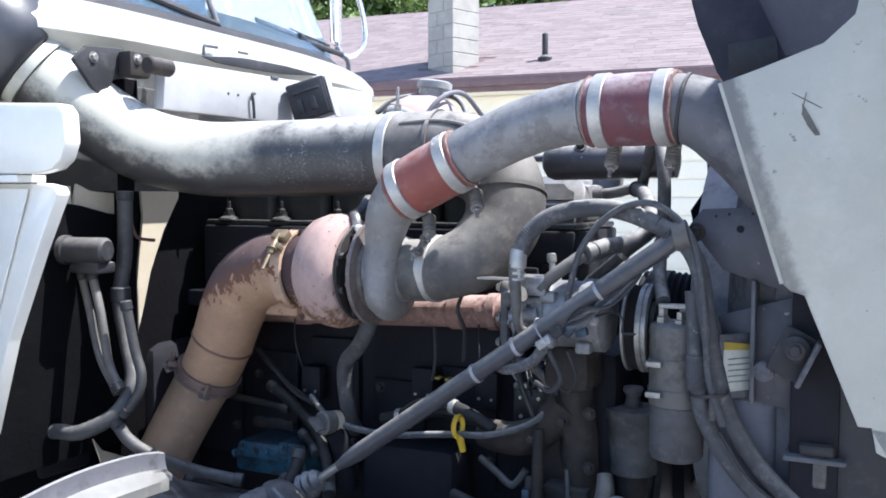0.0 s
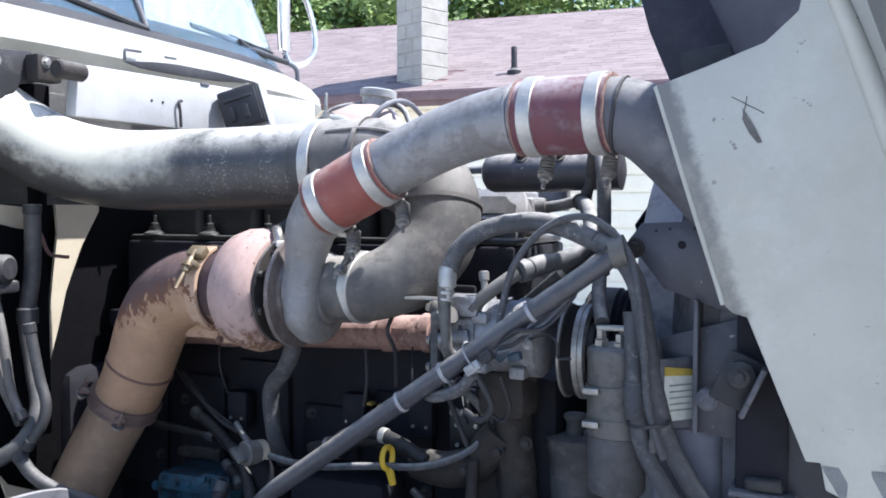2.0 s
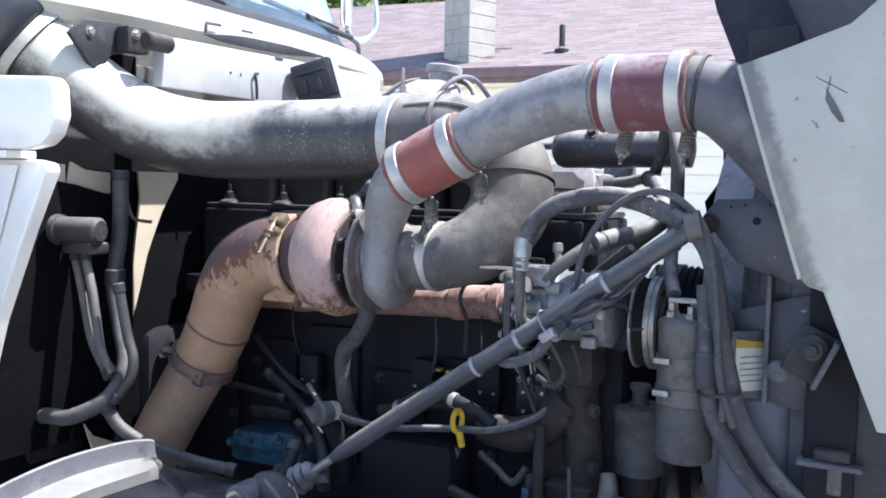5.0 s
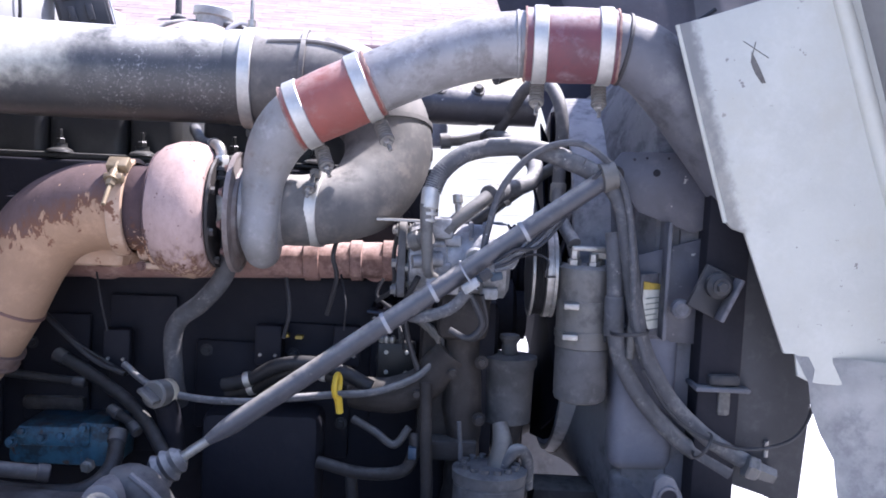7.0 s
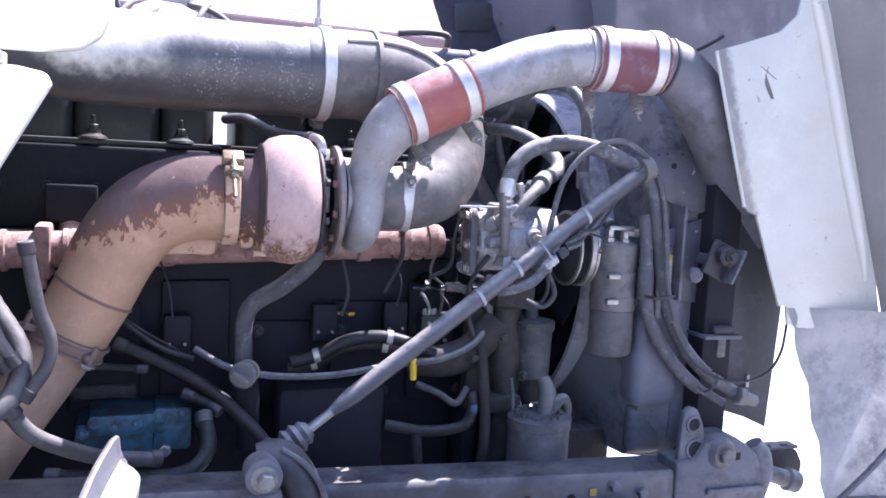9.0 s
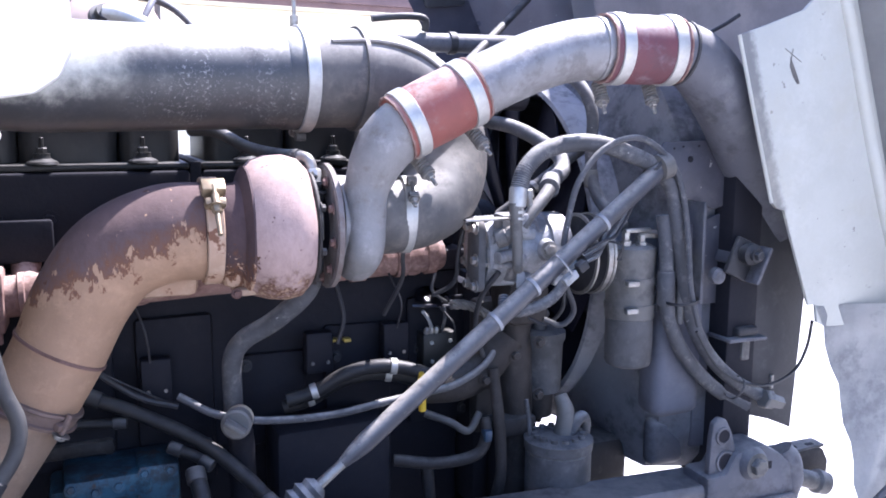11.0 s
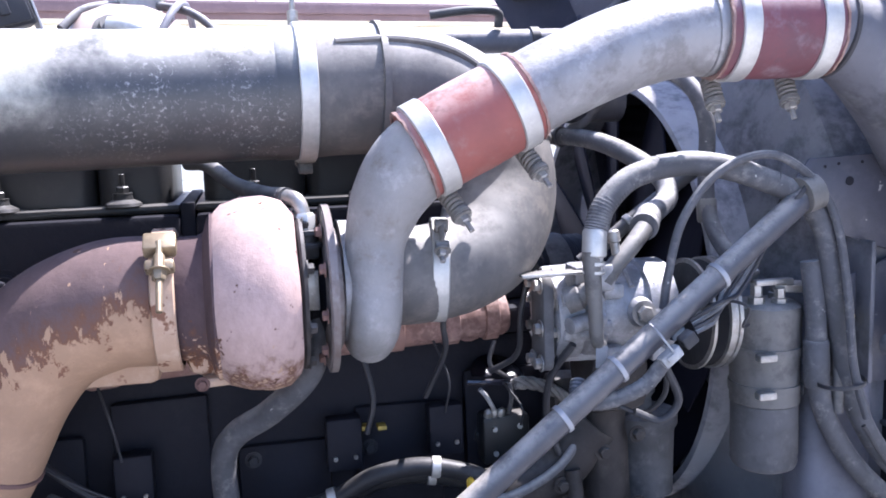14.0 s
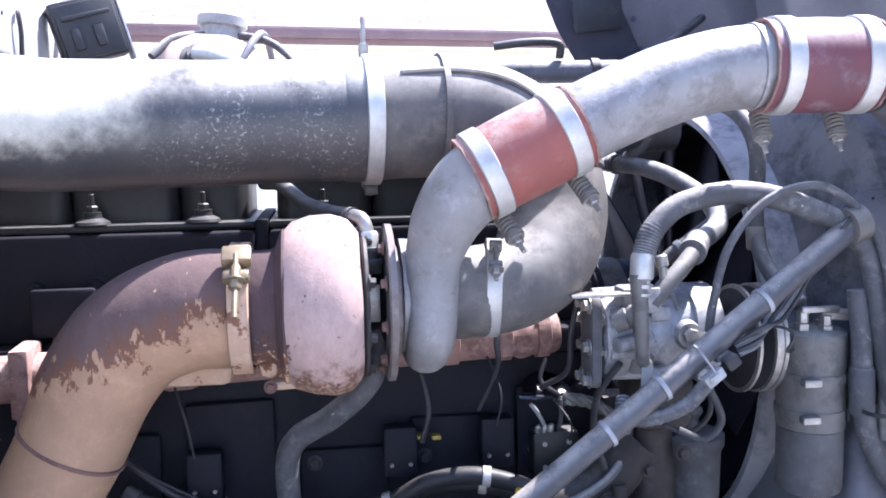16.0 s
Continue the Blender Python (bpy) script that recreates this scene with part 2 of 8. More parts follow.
M["bolt"] = surface("dull_zinc", (0.33, 0.32, 0.30), (0.2, 0.18, 0.16), (0.5, 0.49, 0.46), rough=0.45, metal=0.7, grain=180, stain=40, bump=0.1)
M["gold"] = surface("yellow_zinc", (0.26, 0.205, 0.13), (0.17, 0.125, 0.08), (0.38, 0.32, 0.22), rough=0.45, metal=0.5, grain=150, stain=30, bump=0.1)
M["exhaust"] = rust_material("burnt_exhaust", (0.105, 0.071, 0.067), (0.15, 0.072, 0.042), (0.335, 0.213, 0.134), (1.80, 0.37))
M["housing"] = rust_material("heat_bleached_housing", (0.35, 0.25, 0.222), (0.12, 0.055, 0.03), (0.34, 0.23, 0.158), (1.308, 0.0), 22.0)
M["neck"] = rust_material("burnt_neck", (0.07, 0.046, 0.047), (0.17, 0.075, 0.035), (0.45, 0.31, 0.215), (1.335, 0.0), 24.0)
M["tan"] = surface("tan_heat_paint", (0.37, 0.255, 0.175), (0.38, 0.24, 0.155), (0.52, 0.39, 0.285), rough=0.75, grain=110, stain=12, bump=0.2, speck=(0.14, 0.06, 0.03), speck_scale=38, speck_size=0.13)
M["pipe_low"] = surface("weathered_exhaust_steel", (0.29, 0.205, 0.145), (0.2, 0.14, 0.1), (0.37, 0.28, 0.205), rough=0.65, metal=0.15, grain=90, stain=8, bump=0.18)
M["pipe_clamp"] = surface("tarnished_clamp_steel", (0.18, 0.125, 0.105), (0.11, 0.075, 0.062), (0.27, 0.2, 0.17), rough=0.65, metal=0.3, grain=110, stain=20, bump=0.2)
M["greasy_hose"] = surface("greasy_hose_rubber", (0.014, 0.014, 0.016), (0.022, 0.021, 0.021), (0.045, 0.043, 0.041), rough=0.5, grain=120, stain=14, bump=0.15, gloss=0.3, dust=0.12)
# Dust on top is brightened, so the lit upper edge is partly painted in.
M["strut"] = surface("dusty_lit_top_paint", (0.045, 0.045, 0.055), (0.03, 0.03, 0.036), (0.085, 0.083, 0.085), rough=0.45, gloss=0.6, grain=140, stain=16, bump=0.15, dust=0.75, dust_colour=(0.52, 0.48, 0.42), speck=(0.4, 0.38, 0.34), speck_scale=130, speck_size=0.02)
M["gusset"] = surface("dark_chassis_paint", (0.055, 0.055, 0.072), (0.04, 0.04, 0.05), (0.095, 0.093, 0.1), rough=0.5, grain=110, stain=12, bump=0.15, gloss=0.5, speck=(0.3, 0.29, 0.27), speck_scale=60, speck_size=0.05)
M["rust"] = surface("rusty_iron", (0.15, 0.085, 0.07), (0.09, 0.045, 0.035), (0.24, 0.14, 0.11), rough=0.85, grain=120, stain=16, bump=0.35)
M["manifold"] = surface("pinkish_rust_iron", (0.27, 0.168, 0.145), (0.24, 0.13, 0.1), (0.48, 0.34, 0.28), rough=0.85, grain=110, stain=13, bump=0.3, dust=0.5, dust_colour=(0.5, 0.41, 0.37), blots=((0.1, 0.05, 0.04), 26, 0.46, 0.6, 0.65))
# Blacker than real foam: the shade before the firewall is put into the colour.
M["insulation"] = surface("shade_black_insulation", (0.0045, 0.0045, 0.0055), (0.006, 0.006, 0.007), (0.008, 0.008, 0.009), rough=0.9, grain=90, stain=12, bump=0.4, gloss=0.05)
M["blue_plug"] = surface("faded_blue_plastic", (0.03, 0.055, 0.09), (0.02, 0.035, 0.06), (0.06, 0.085, 0.12), rough=0.5, grain=90, stain=40, bump=0.1)
M["block"] = surface("greasy_black_iron", (0.015, 0.015, 0.02), (0.021, 0.02, 0.024), (0.034, 0.032, 0.035), rough=0.65, grain=60, stain=9, bump=0.3, amount=0.4, third_amount=0.15, gloss=0.12)
M["cover"] = surface("black_cover_paint", (0.02, 0.02, 0.02), (0.035, 0.033, 0.03), (0.075, 0.07, 0.065), rough=0.4, grain=90, stain=9, bump=0.15, amount=0.3, third_amount=0.12, dust=0.2, gloss=0.3)
M["dusty_black"] = surface("dusty_black_steel", (0.022, 0.022, 0.025), (0.04, 0.038, 0.04), (0.075, 0.072, 0.072), rough=0.6, grain=90, stain=9, bump=0.2, dust=0.35, gloss=0.35)
M["grey"] = surface("dusty_grey_plastic", (0.125, 0.128, 0.155), (0.1, 0.102, 0.12), (0.17, 0.17, 0.185), rough=0.75, grain=80, stain=7, bump=0.15, dust=0.4, blots=((0.06, 0.06, 0.068), 10, 0.46, 0.64, 0.6))
M["grey_steel"] = surface("dusty_painted_steel", (0.105, 0.105, 0.122), (0.085, 0.085, 0.094), (0.18, 0.175, 0.175), rough=0.65, metal=0.1, grain=90, stain=8, bump=0.2, dust=0.5, blots=((0.035, 0.034, 0.038), 11, 0.46, 0.62, 0.7))
M["rail"] = surface("weathered_chassis_paint", (0.095, 0.094, 0.104), (0.06, 0.055, 0.053), (0.14, 0.135, 0.135), rough=0.6, metal=0.1, grain=80, stain=6, bump=0.2, dust=0.6, dust_colour=(0.3, 0.28, 0.25), blots=((0.045, 0.038, 0.034), 7, 0.44, 0.62, 0.7))
M["canister"] = surface("grimy_canister_paint", (0.115, 0.108, 0.10), (0.095, 0.09, 0.082), (0.19, 0.175, 0.155), rough=0.6, grain=140, stain=14, bump=0.18, dust=0.5, blots=((0.05, 0.046, 0.044), 22, 0.48, 0.6, 0.7))
M["ac"] = surface("bare_cast_aluminium", (0.3, 0.3, 0.31), (0.17, 0.165, 0.165), (0.42, 0.42, 0.425), rough=0.52, metal=0.4, grain=150, stain=28, bump=0.4, amount=0.6)
M["white"] = surface("white_truck_paint", (0.78, 0.77, 0.71), (0.72, 0.705, 0.64), (0.82, 0.815, 0.77), rough=0.32, grain=30, stain=5, bump=0.02, coat=0.3)
M["fender"] = surface("weathered_white_gelcoat", (0.46, 0.46, 0.41), (0.385, 0.38, 0.335), (0.52, 0.52, 0.475), rough=0.55, grain=120, stain=4, bump=0.1,
                      speck=(0.2, 0.185, 0.17), speck_scale=75, speck_size=0.06, amount=0.4, third_amount=0.3, blots=((0.4, 0.38, 0.31), 6, 0.46, 0.68, 0.55))
M["flange"] = surface("weathered_white_flange", (0.46, 0.46, 0.41), (0.385, 0.38, 0.335), (0.52, 0.52, 0.475), rough=0.55, grain=120, stain=4, bump=0.1,
                      speck=(0.2, 0.185, 0.17), speck_scale=60, speck_size=0.045, amount=0.4, third_amount=0.3, blots=((0.4, 0.38, 0.31), 6, 0.46, 0.68, 0.55), rim=(-0.193, 1.709, 0.3132, (0.13, 0.127, 0.122)))
M["scuffed"] = surface("scuffed_grey_white_gelcoat", (0.48, 0.48, 0.465), (0.34, 0.34, 0.34), (0.54, 0.54, 0.53), rough=0.65, grain=45, stain=9, bump=0.25, amount=0.5, speck=(0.16, 0.16, 0.165), speck_scale=150, speck_size=0.235, speck_from=0.22, blots=((0.2, 0.2, 0.21), 13, 0.48, 0.62, 0.55))
M["hood_in"] = surface("raw_hood_underside", (0.23, 0.23, 0.255), (0.17, 0.17, 0.19), (0.29, 0.285, 0.3), rough=0.7, grain=70, stain=3.5, bump=0.25)
M["flap"] = surface("black_rubber_flap", (0.022, 0.022, 0.026), (0.035, 0.034, 0.038), (0.06, 0.058, 0.06), rough=0.6, grain=90, stain=10, bump=0.12)
M["shroud"] = surface("dust_coated_shroud", (0.28, 0.277, 0.295), (0.24, 0.235, 0.25), (0.38, 0.37, 0.375), rough=0.8, grain=80, stain=8, bump=0.15, dust=0.4, blots=((0.085, 0.083, 0.095), 9, 0.44, 0.62, 0.8))
M["fan"] = surface("matt_black_fan_plastic", (0.010, 0.0095, 0.016), (0.013, 0.012, 0.019), (0.017, 0.016, 0.023), rough=0.85, grain=70, stain=8, bump=0.05, gloss=0.1)
M["grime"] = surface("oily_brown_grime", (0.033, 0.028, 0.026), (0.018, 0.016, 0.015), (0.07, 0.06, 0.054), rough=0.7, grain=60, stain=14, bump=0.4, dust=0.25, gloss=0.3)
M["dusty_grey"] = surface("grimy_grey_casting", (0.09, 0.088, 0.09), (0.05, 0.048, 0.048), (0.15, 0.145, 0.14), rough=0.75, grain=80, stain=16, bump=0.3, dust=0.35, gloss=0.3)
M["gloss_black"] = surface("shiny_black_plastic", (0.012, 0.012, 0.02), (0.02, 0.02, 0.03), rough=0.22, gloss=0.8, grain=30, stain=12, bump=0.35)
# White mudguard turned grey: the shade lying on it is put into the colour.
M["guard"] = surface("shaded_grimy_fibreglass", (0.21, 0.21, 0.2), (0.16, 0.158, 0.15), (0.27, 0.27, 0.26), rough=0.6, grain=60, stain=9, bump=0.1, blots=((0.12, 0.115, 0.105), 14, 0.5, 0.66, 0.5))
M["cream"] = surface("cream_sheet_paint", (0.5, 0.44, 0.33), (0.43, 0.37, 0.27), (0.54, 0.49, 0.39), rough=0.55, grain=60, stain=8, bump=0.05)
M["blue"] = surface("grimy_blue_paint", (0.035, 0.115, 0.165), (0.016, 0.045, 0.07), (0.05, 0.18, 0.29), rough=0.5, grain=90, stain=20, bump=0.25, dust=0.5, dust_colour=(0.02, 0.02, 0.022), blots=((0.012, 0.013, 0.016), 15, 0.46, 0.6, 0.8), speck=(0.07, 0.04, 0.03), speck_scale=40, speck_size=0.13)
M["yellow"] = surface("yellow_plastic", (0.62, 0.42, 0.03), (0.5, 0.32, 0.02), (0.7, 0.52, 0.08), rough=0.5, grain=60, stain=20, bump=0.05)
M["arch"] = surface("dull_grey_gelcoat", (0.36, 0.355, 0.34), (0.29, 0.285, 0.275), (0.42, 0.415, 0.4), rough=0.7, grain=70, stain=4, bump=0.15)
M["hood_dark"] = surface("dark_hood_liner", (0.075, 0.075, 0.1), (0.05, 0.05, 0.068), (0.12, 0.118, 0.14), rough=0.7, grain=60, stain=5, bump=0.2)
# Darker copy of hood_in: the far side's shade is put into the colour.
M["hood_far"] = surface("hood_lining_with_shade", (0.15, 0.15, 0.175), (0.11, 0.11, 0.13), (0.2, 0.198, 0.22), rough=0.75, grain=70, stain=4, bump=0.25, speck=(0.3, 0.3, 0.31), speck_scale=70, speck_size=0.03)
M["faded_yellow"] = surface("faded_yellow_ink", (0.38, 0.28, 0.05), (0.28, 0.2, 0.04), rough=0.6, grain=60, stain=30, bump=0.0)
M["gasket"] = surface("faded_grey_rubber_gasket", (0.07, 0.07, 0.08), (0.1, 0.1, 0.11), (0.14, 0.138, 0.14), rough=0.6, grain=60, stain=8, bump=0.05)
M["beam"] = surface("dusty_white_cowl_paint", (0.4, 0.4, 0.41), (0.34, 0.34, 0.34), (0.45, 0.45, 0.44), rough=0.55, grain=60, stain=6, bump=0.05)
M["label"] = surface("faded_label_paper", (0.5, 0.5, 0.45), (0.38, 0.38, 0.34), (0.58, 0.57, 0.52), rough=0.6, grain=90, stain=30, bump=0.02)
M["ink"] = surface("faded_ink", (0.2, 0.22, 0.2), rough=0.7, bump=0.0)
M["tank"] = surface("stained_tank_plastic", (0.43, 0.335, 0.29), (0.36, 0.25, 0.205), (0.5, 0.41, 0.365), rough=0.42, grain=40, stain=7, bump=0.05)
M["wire"] = surface("wire_sleeve", (0.017, 0.017, 0.021), (0.035, 0.035, 0.037), rough=0.6, grain=220, stain=30, bump=0.2)
M["connector"] = surface("grey_connector", (0.32, 0.32, 0.32), (0.22, 0.22, 0.21), (0.42, 0.42, 0.42), rough=0.5, grain=100, stain=40, bump=0.1)
M["tie"] = surface("zip_tie_plastic", (0.3, 0.3, 0.31), (0.18, 0.18, 0.18), rough=0.5, bump=0.0)
M["tyre"] = surface("dusty_tyre", (0.19, 0.187, 0.19), (0.14, 0.138, 0.14), (0.25, 0.247, 0.25), rough=0.85, grain=80, stain=10, bump=0.2, dust=0.5)
M["concrete"] = surface("pale_concrete_ground", (0.47, 0.46, 0.44), (0.4, 0.39, 0.375), (0.52, 0.51, 0.49), rough=0.9, grain=25, stain=1.2, bump=0.3)
M["wall"] = surface("cream_siding", (0.85, 0.79, 0.64), (0.8, 0.74, 0.58), (0.87, 0.82, 0.68), rough=0.7, grain=20, stain=2, bump=0.05)
M["fascia"] = surface("brown_fascia", (0.16, 0.1, 0.1), (0.12, 0.075, 0.075), (0.2, 0.13, 0.13), rough=0.6, grain=30, stain=3, bump=0.1)
M["chimney"] = surface("grey_chimney_block", (0.38, 0.36, 0.32), (0.3, 0.28, 0.25), (0.45, 0.42, 0.37), rough=0.9, grain=40, stain=4, bump=0.4)
M["trunk"] = surface("bark", (0.1, 0.075, 0.05), (0.06, 0.045, 0.03), rough=0.9, grain=30, stain=5, bump=0.6)
M["foam"] = surface("frayed_edge", (0.26, 0.17, 0.145), (0.16, 0.08, 0.065), rough=0.9, grain=200, stain=60, bump=0.5)


def glass(name, colour=(0.8, 0.9, 0.88), rough=0.02):
    m = bpy.data.materials.new(name)
    m.use_nodes = True
    b = m.node_tree.nodes["Principled BSDF"]
    b.inputs["Base Color"].default_value = (*colour, 1)
    b.inputs["Transmission Weight"].default_value = 1.0
    b.inputs["Roughness"].default_value, b.inputs["IOR"].default_value = rough, 1.45
    return m


def varied(name, dark, light, island=True, rough=0.85, translucent=0.0):
    """A colour that differs from piece to piece."""
    m = surface(name, dark, tuple(c * 0.8 for c in dark), rough=rough, grain=60, stain=5, bump=0.2)
    n, link = m.node_tree.nodes, m.node_tree.links.new
    b = n["Principled BSDF"]
    old = b.inputs["Base Color"].links[0].from_socket
    src = n.new("ShaderNodeNewGeometry").outputs["Random Per Island"] if island else n.new("ShaderNodeObjectInfo").outputs["Random"]
    x = n.new("ShaderNodeMix")
    x.data_type = "RGBA"
    link(src, x.inputs["Factor"])
    link(old, x.inputs[6])
    x.inputs[7].default_value = (*light, 1)
    link(x.outputs[2], b.inputs["Base Color"])
    if translucent:
        b.inputs["Transmission Weight"].default_value = 0.0
        b.inputs["Subsurface Weight"].default_value = 0.0
    return m


M["glass"] = glass("windscreen_glass")
M["shingle"] = varied("mauve_shingle", (0.185, 0.147, 0.143), (0.225, 0.182, 0.176), island=True)
M["shingle_piece"] = varied("mauve_shingle_piece", (0.185, 0.147, 0.143), (0.225, 0.182, 0.176), island=False)
M["leaf"] = varied("leaf", (0.07, 0.12, 0.025), (0.17, 0.25, 0.055), rough=0.6)
M["mirror"] = surface("polished_mirror_shell", (0.75, 0.75, 0.76), (0.7, 0.7, 0.7), rough=0.2, metal=0.8, bump=0.0)

# ---- shape helpers ----
BASE = {}


def finish(name, bm, material, angle=35):
    me = bpy.data.meshes.new(name)
    bmesh.ops.recalc_face_normals(bm, faces=bm.faces)
    bm.to_mesh(me)
    bm.free()
    me.materials.append(material)
    me.polygons.foreach_set("use_smooth", [True] * len(me.polygons))
    me.set_sharp_from_angle(angle=radians(angle))
    return me


def thing(name, base, label, category, group="", kind=""):
    ob = new(name)
    ob.empty_display_size = 0.05
    ob.location = base
    BASE[ob.name] = Vector(base)
    return tagged(ob, label, category, group, kind)


def part(name, bm, material, parent, label="", angle=35):
    """Links a bmesh, given in world metres, as one mesh under a thing or a part."""
    base = BASE[parent.name]
    bmesh.ops.translate(bm, vec=-base, verts=bm.verts)
    ob = new(name, finish(name, bm, material, angle))
    ob.parent = parent
    BASE[ob.name] = base
    return tagged(ob, label)


def solo(name, bm, material, label, category, group="", kind="", base=None, angle=35):
    """A thing that is one plain mesh."""
    if base is None:
        lo = [min(v.co[i] for v in bm.verts) for i in range(3)]
        hi = [max(v.co[i] for v in bm.verts) for i in range(3)]
        base = ((lo[0] + hi[0]) / 2, (lo[1] + hi[1]) / 2, lo[2])
    base = Vector(base)
    bmesh.ops.translate(bm, vec=-base, verts=bm.verts)
    ob = new(name, finish(name, bm, material, angle))
    ob.location = base
    BASE[ob.name] = base
    return tagged(ob, label, category, group, kind)


def spline(pts, steps):
    """Catmull-Rom through the points; each point may carry a radius as its fourth number."""
    p = [np.array(q, float) for q in pts]
    p = [2 * p[0] - p[1]] + p + [2 * p[-1] - p[-2]]
    out = []
    for i in range(1, len(p) - 2):
        a, b, c, d = p[i - 1:i + 3]
        for k in range(steps):
            t = k / steps
            out.append(0.5 * (2 * b + (c - a) * t + (2 * a - 5 * b + 4 * c - d) * t * t + (3 * b - a - 3 * c + d) * t ** 3))
    out.append(p[-2])
    return out


def tube(pts, r=None, seg=16, steps=6, bm=None, caps=True, ribs=0.0, flat=1.0):
    """A round tube along a smooth line. ribs: height of corrugation; flat: squash across."""
    bm = bm or bmesh.new()
    line = spline([(*q[:3], q[3] if len(q) > 3 else r) for q in pts], steps)
    centre = [Vector(q[:3]) for q in line]
    rad = [q[3] for q in line]
    up, rings = None, []
    for i, c in enumerate(centre):
        tangent = (centre[min(i + 1, len(centre) - 1)] - centre[max(i - 1, 0)]).normalized()
        if up is None:
            up = tangent.orthogonal().normalized()
        up = (up - tangent * up.dot(tangent)).normalized()
        side = tangent.cross(up)
        rr = rad[i] + (ribs if i % 2 else 0)
        rings.append([bm.verts.new(c + (up * math.cos(a) + side * math.sin(a) * flat) * rr) for a in [2 * math.pi * k / seg for k in range(seg)]])
    for a, b in zip(rings, rings[1:]):
        for k in range(seg):
            bm.faces.new((a[k], a[(k + 1) % seg], b[(k + 1) % seg], b[k]))
    if caps:
        bm.faces.new(rings[0][::-1])
        bm.faces.new(rings[-1])
    return bm


def lathe(profile, origin, axis, seg=32, bm=None, closed=False):
    """Turns (along, radius) pairs round an axis."""
    bm = bm or bmesh.new()
    origin, axis = Vector(origin), Vector(axis).normalized()
    u = axis.orthogonal().normalized()
    w = axis.cross(u)
    rings = []
    for d, r in profile:
        rings.append([bm.verts.new(origin + axis * d + (u * math.cos(a) + w * math.sin(a)) * max(r, 1e-5)) for a in [2 * math.pi * k / seg for k in range(seg)]])
    pairs = list(zip(rings, rings[1:])) + ([(rings[-1], rings[0])] if closed else [])
    for a, b in pairs:
        for k in range(seg):
            bm.faces.new((a[k], a[(k + 1) % seg], b[(k + 1) % seg], b[k]))
    if not closed:
        bm.faces.new(rings[0][::-1])
        bm.faces.new(rings[-1])
    return bm


def box(lo, hi, bevel=0.004, bm=None, m=None, seg=2):
    """A bevelled block between two corners."""
    own = bmesh.new()
    lo, hi = Vector(lo), Vector(hi)
    bmesh.ops.create_cube(own, size=1, matrix=Matrix.Translation((lo + hi) / 2) @ Matrix.Diagonal((*(hi - lo), 1)))
    if bevel:
        bmesh.ops.bevel(own, geom=own.edges[:], offset=min(bevel, 0.45 * min(hi - lo)), segments=seg, affect="EDGES", profile=0.5)
    if m is not None:
        bmesh.ops.transform(own, matrix=m, verts=own.verts)
    return merge(bm, own)


def merge(bm, own):
    if bm is None:
        return own
    me = bpy.data.meshes.new("temporary")
    own.to_mesh(me)
    own.free()
    bm.from_mesh(me)
    bpy.data.meshes.remove(me)
    return bm


def bar(a, b, r, seg=12, bm=None, bevel=0.15):
    """A straight rod with softened ends."""
    a, b = Vector(a), Vector(b)
    n = (b - a).length
    e = min(r * bevel, n * 0.3)
    return lathe([(0, r - e), (e, r), (n - e, r), (n, r - e)], a, b - a, seg, bm)


def hexbolt(at, axis, r=0.008, h=0.006, washer=True, bm=None):
    axis = Vector(axis).normalized()
    bm = bm or bmesh.new()
    if washer:
        lathe([(0, r * 1.5), (0.0015, r * 1.5)], at, axis, 14, bm)
    lathe([(0, r), (h * 0.85, r), (h, r * 0.82)], at, axis, 6, bm)
    return bm


def plate(pts, origin, u, v, thick, bevel=0.0, bm=None):
    """A flat sheet: outline in (u, v) metres from origin, thickened along u x v."""
    own = bmesh.new()
    origin, u, v = Vector(origin), Vector(u).normalized(), Vector(v).normalized()
    n = u.cross(v).normalized()
    f = own.faces.new([own.verts.new(origin + u * a + v * b) for a, b in pts])
    ex = bmesh.ops.extrude_face_region(own, geom=[f])
    bmesh.ops.translate(own, vec=n * thick, verts=[g for g in ex["geom"] if isinstance(g, bmesh.types.BMVert)])
    if bevel:
        bmesh.ops.bevel(own, geom=own.edges[:], offset=bevel, segments=2, affect="EDGES", profile=0.5)
    return merge(bm, own)


def rounded(w, h, r, n=5):
    """Outline of a rounded rectangle from (0, 0) to (w, h)."""
    out = []
    for cx, cy, a0 in ((w - r, r, -90), (w - r, h - r, 0), (r, h - r, 90), (r, r, 180)):
        out += [(cx + r * math.cos(radians(a0 + 90 * k / n)), cy + r * math.sin(radians(a0 + 90 * k / n))) for k in range(n + 1)]
    return out


def dent(bm, amount, scale=18.0):
    """Slight unevenness of cast or beaten surfaces."""
    for v in bm.verts:
        v.co += Vector(noise.noise_vector(v.co * scale)) * amount
    return bm


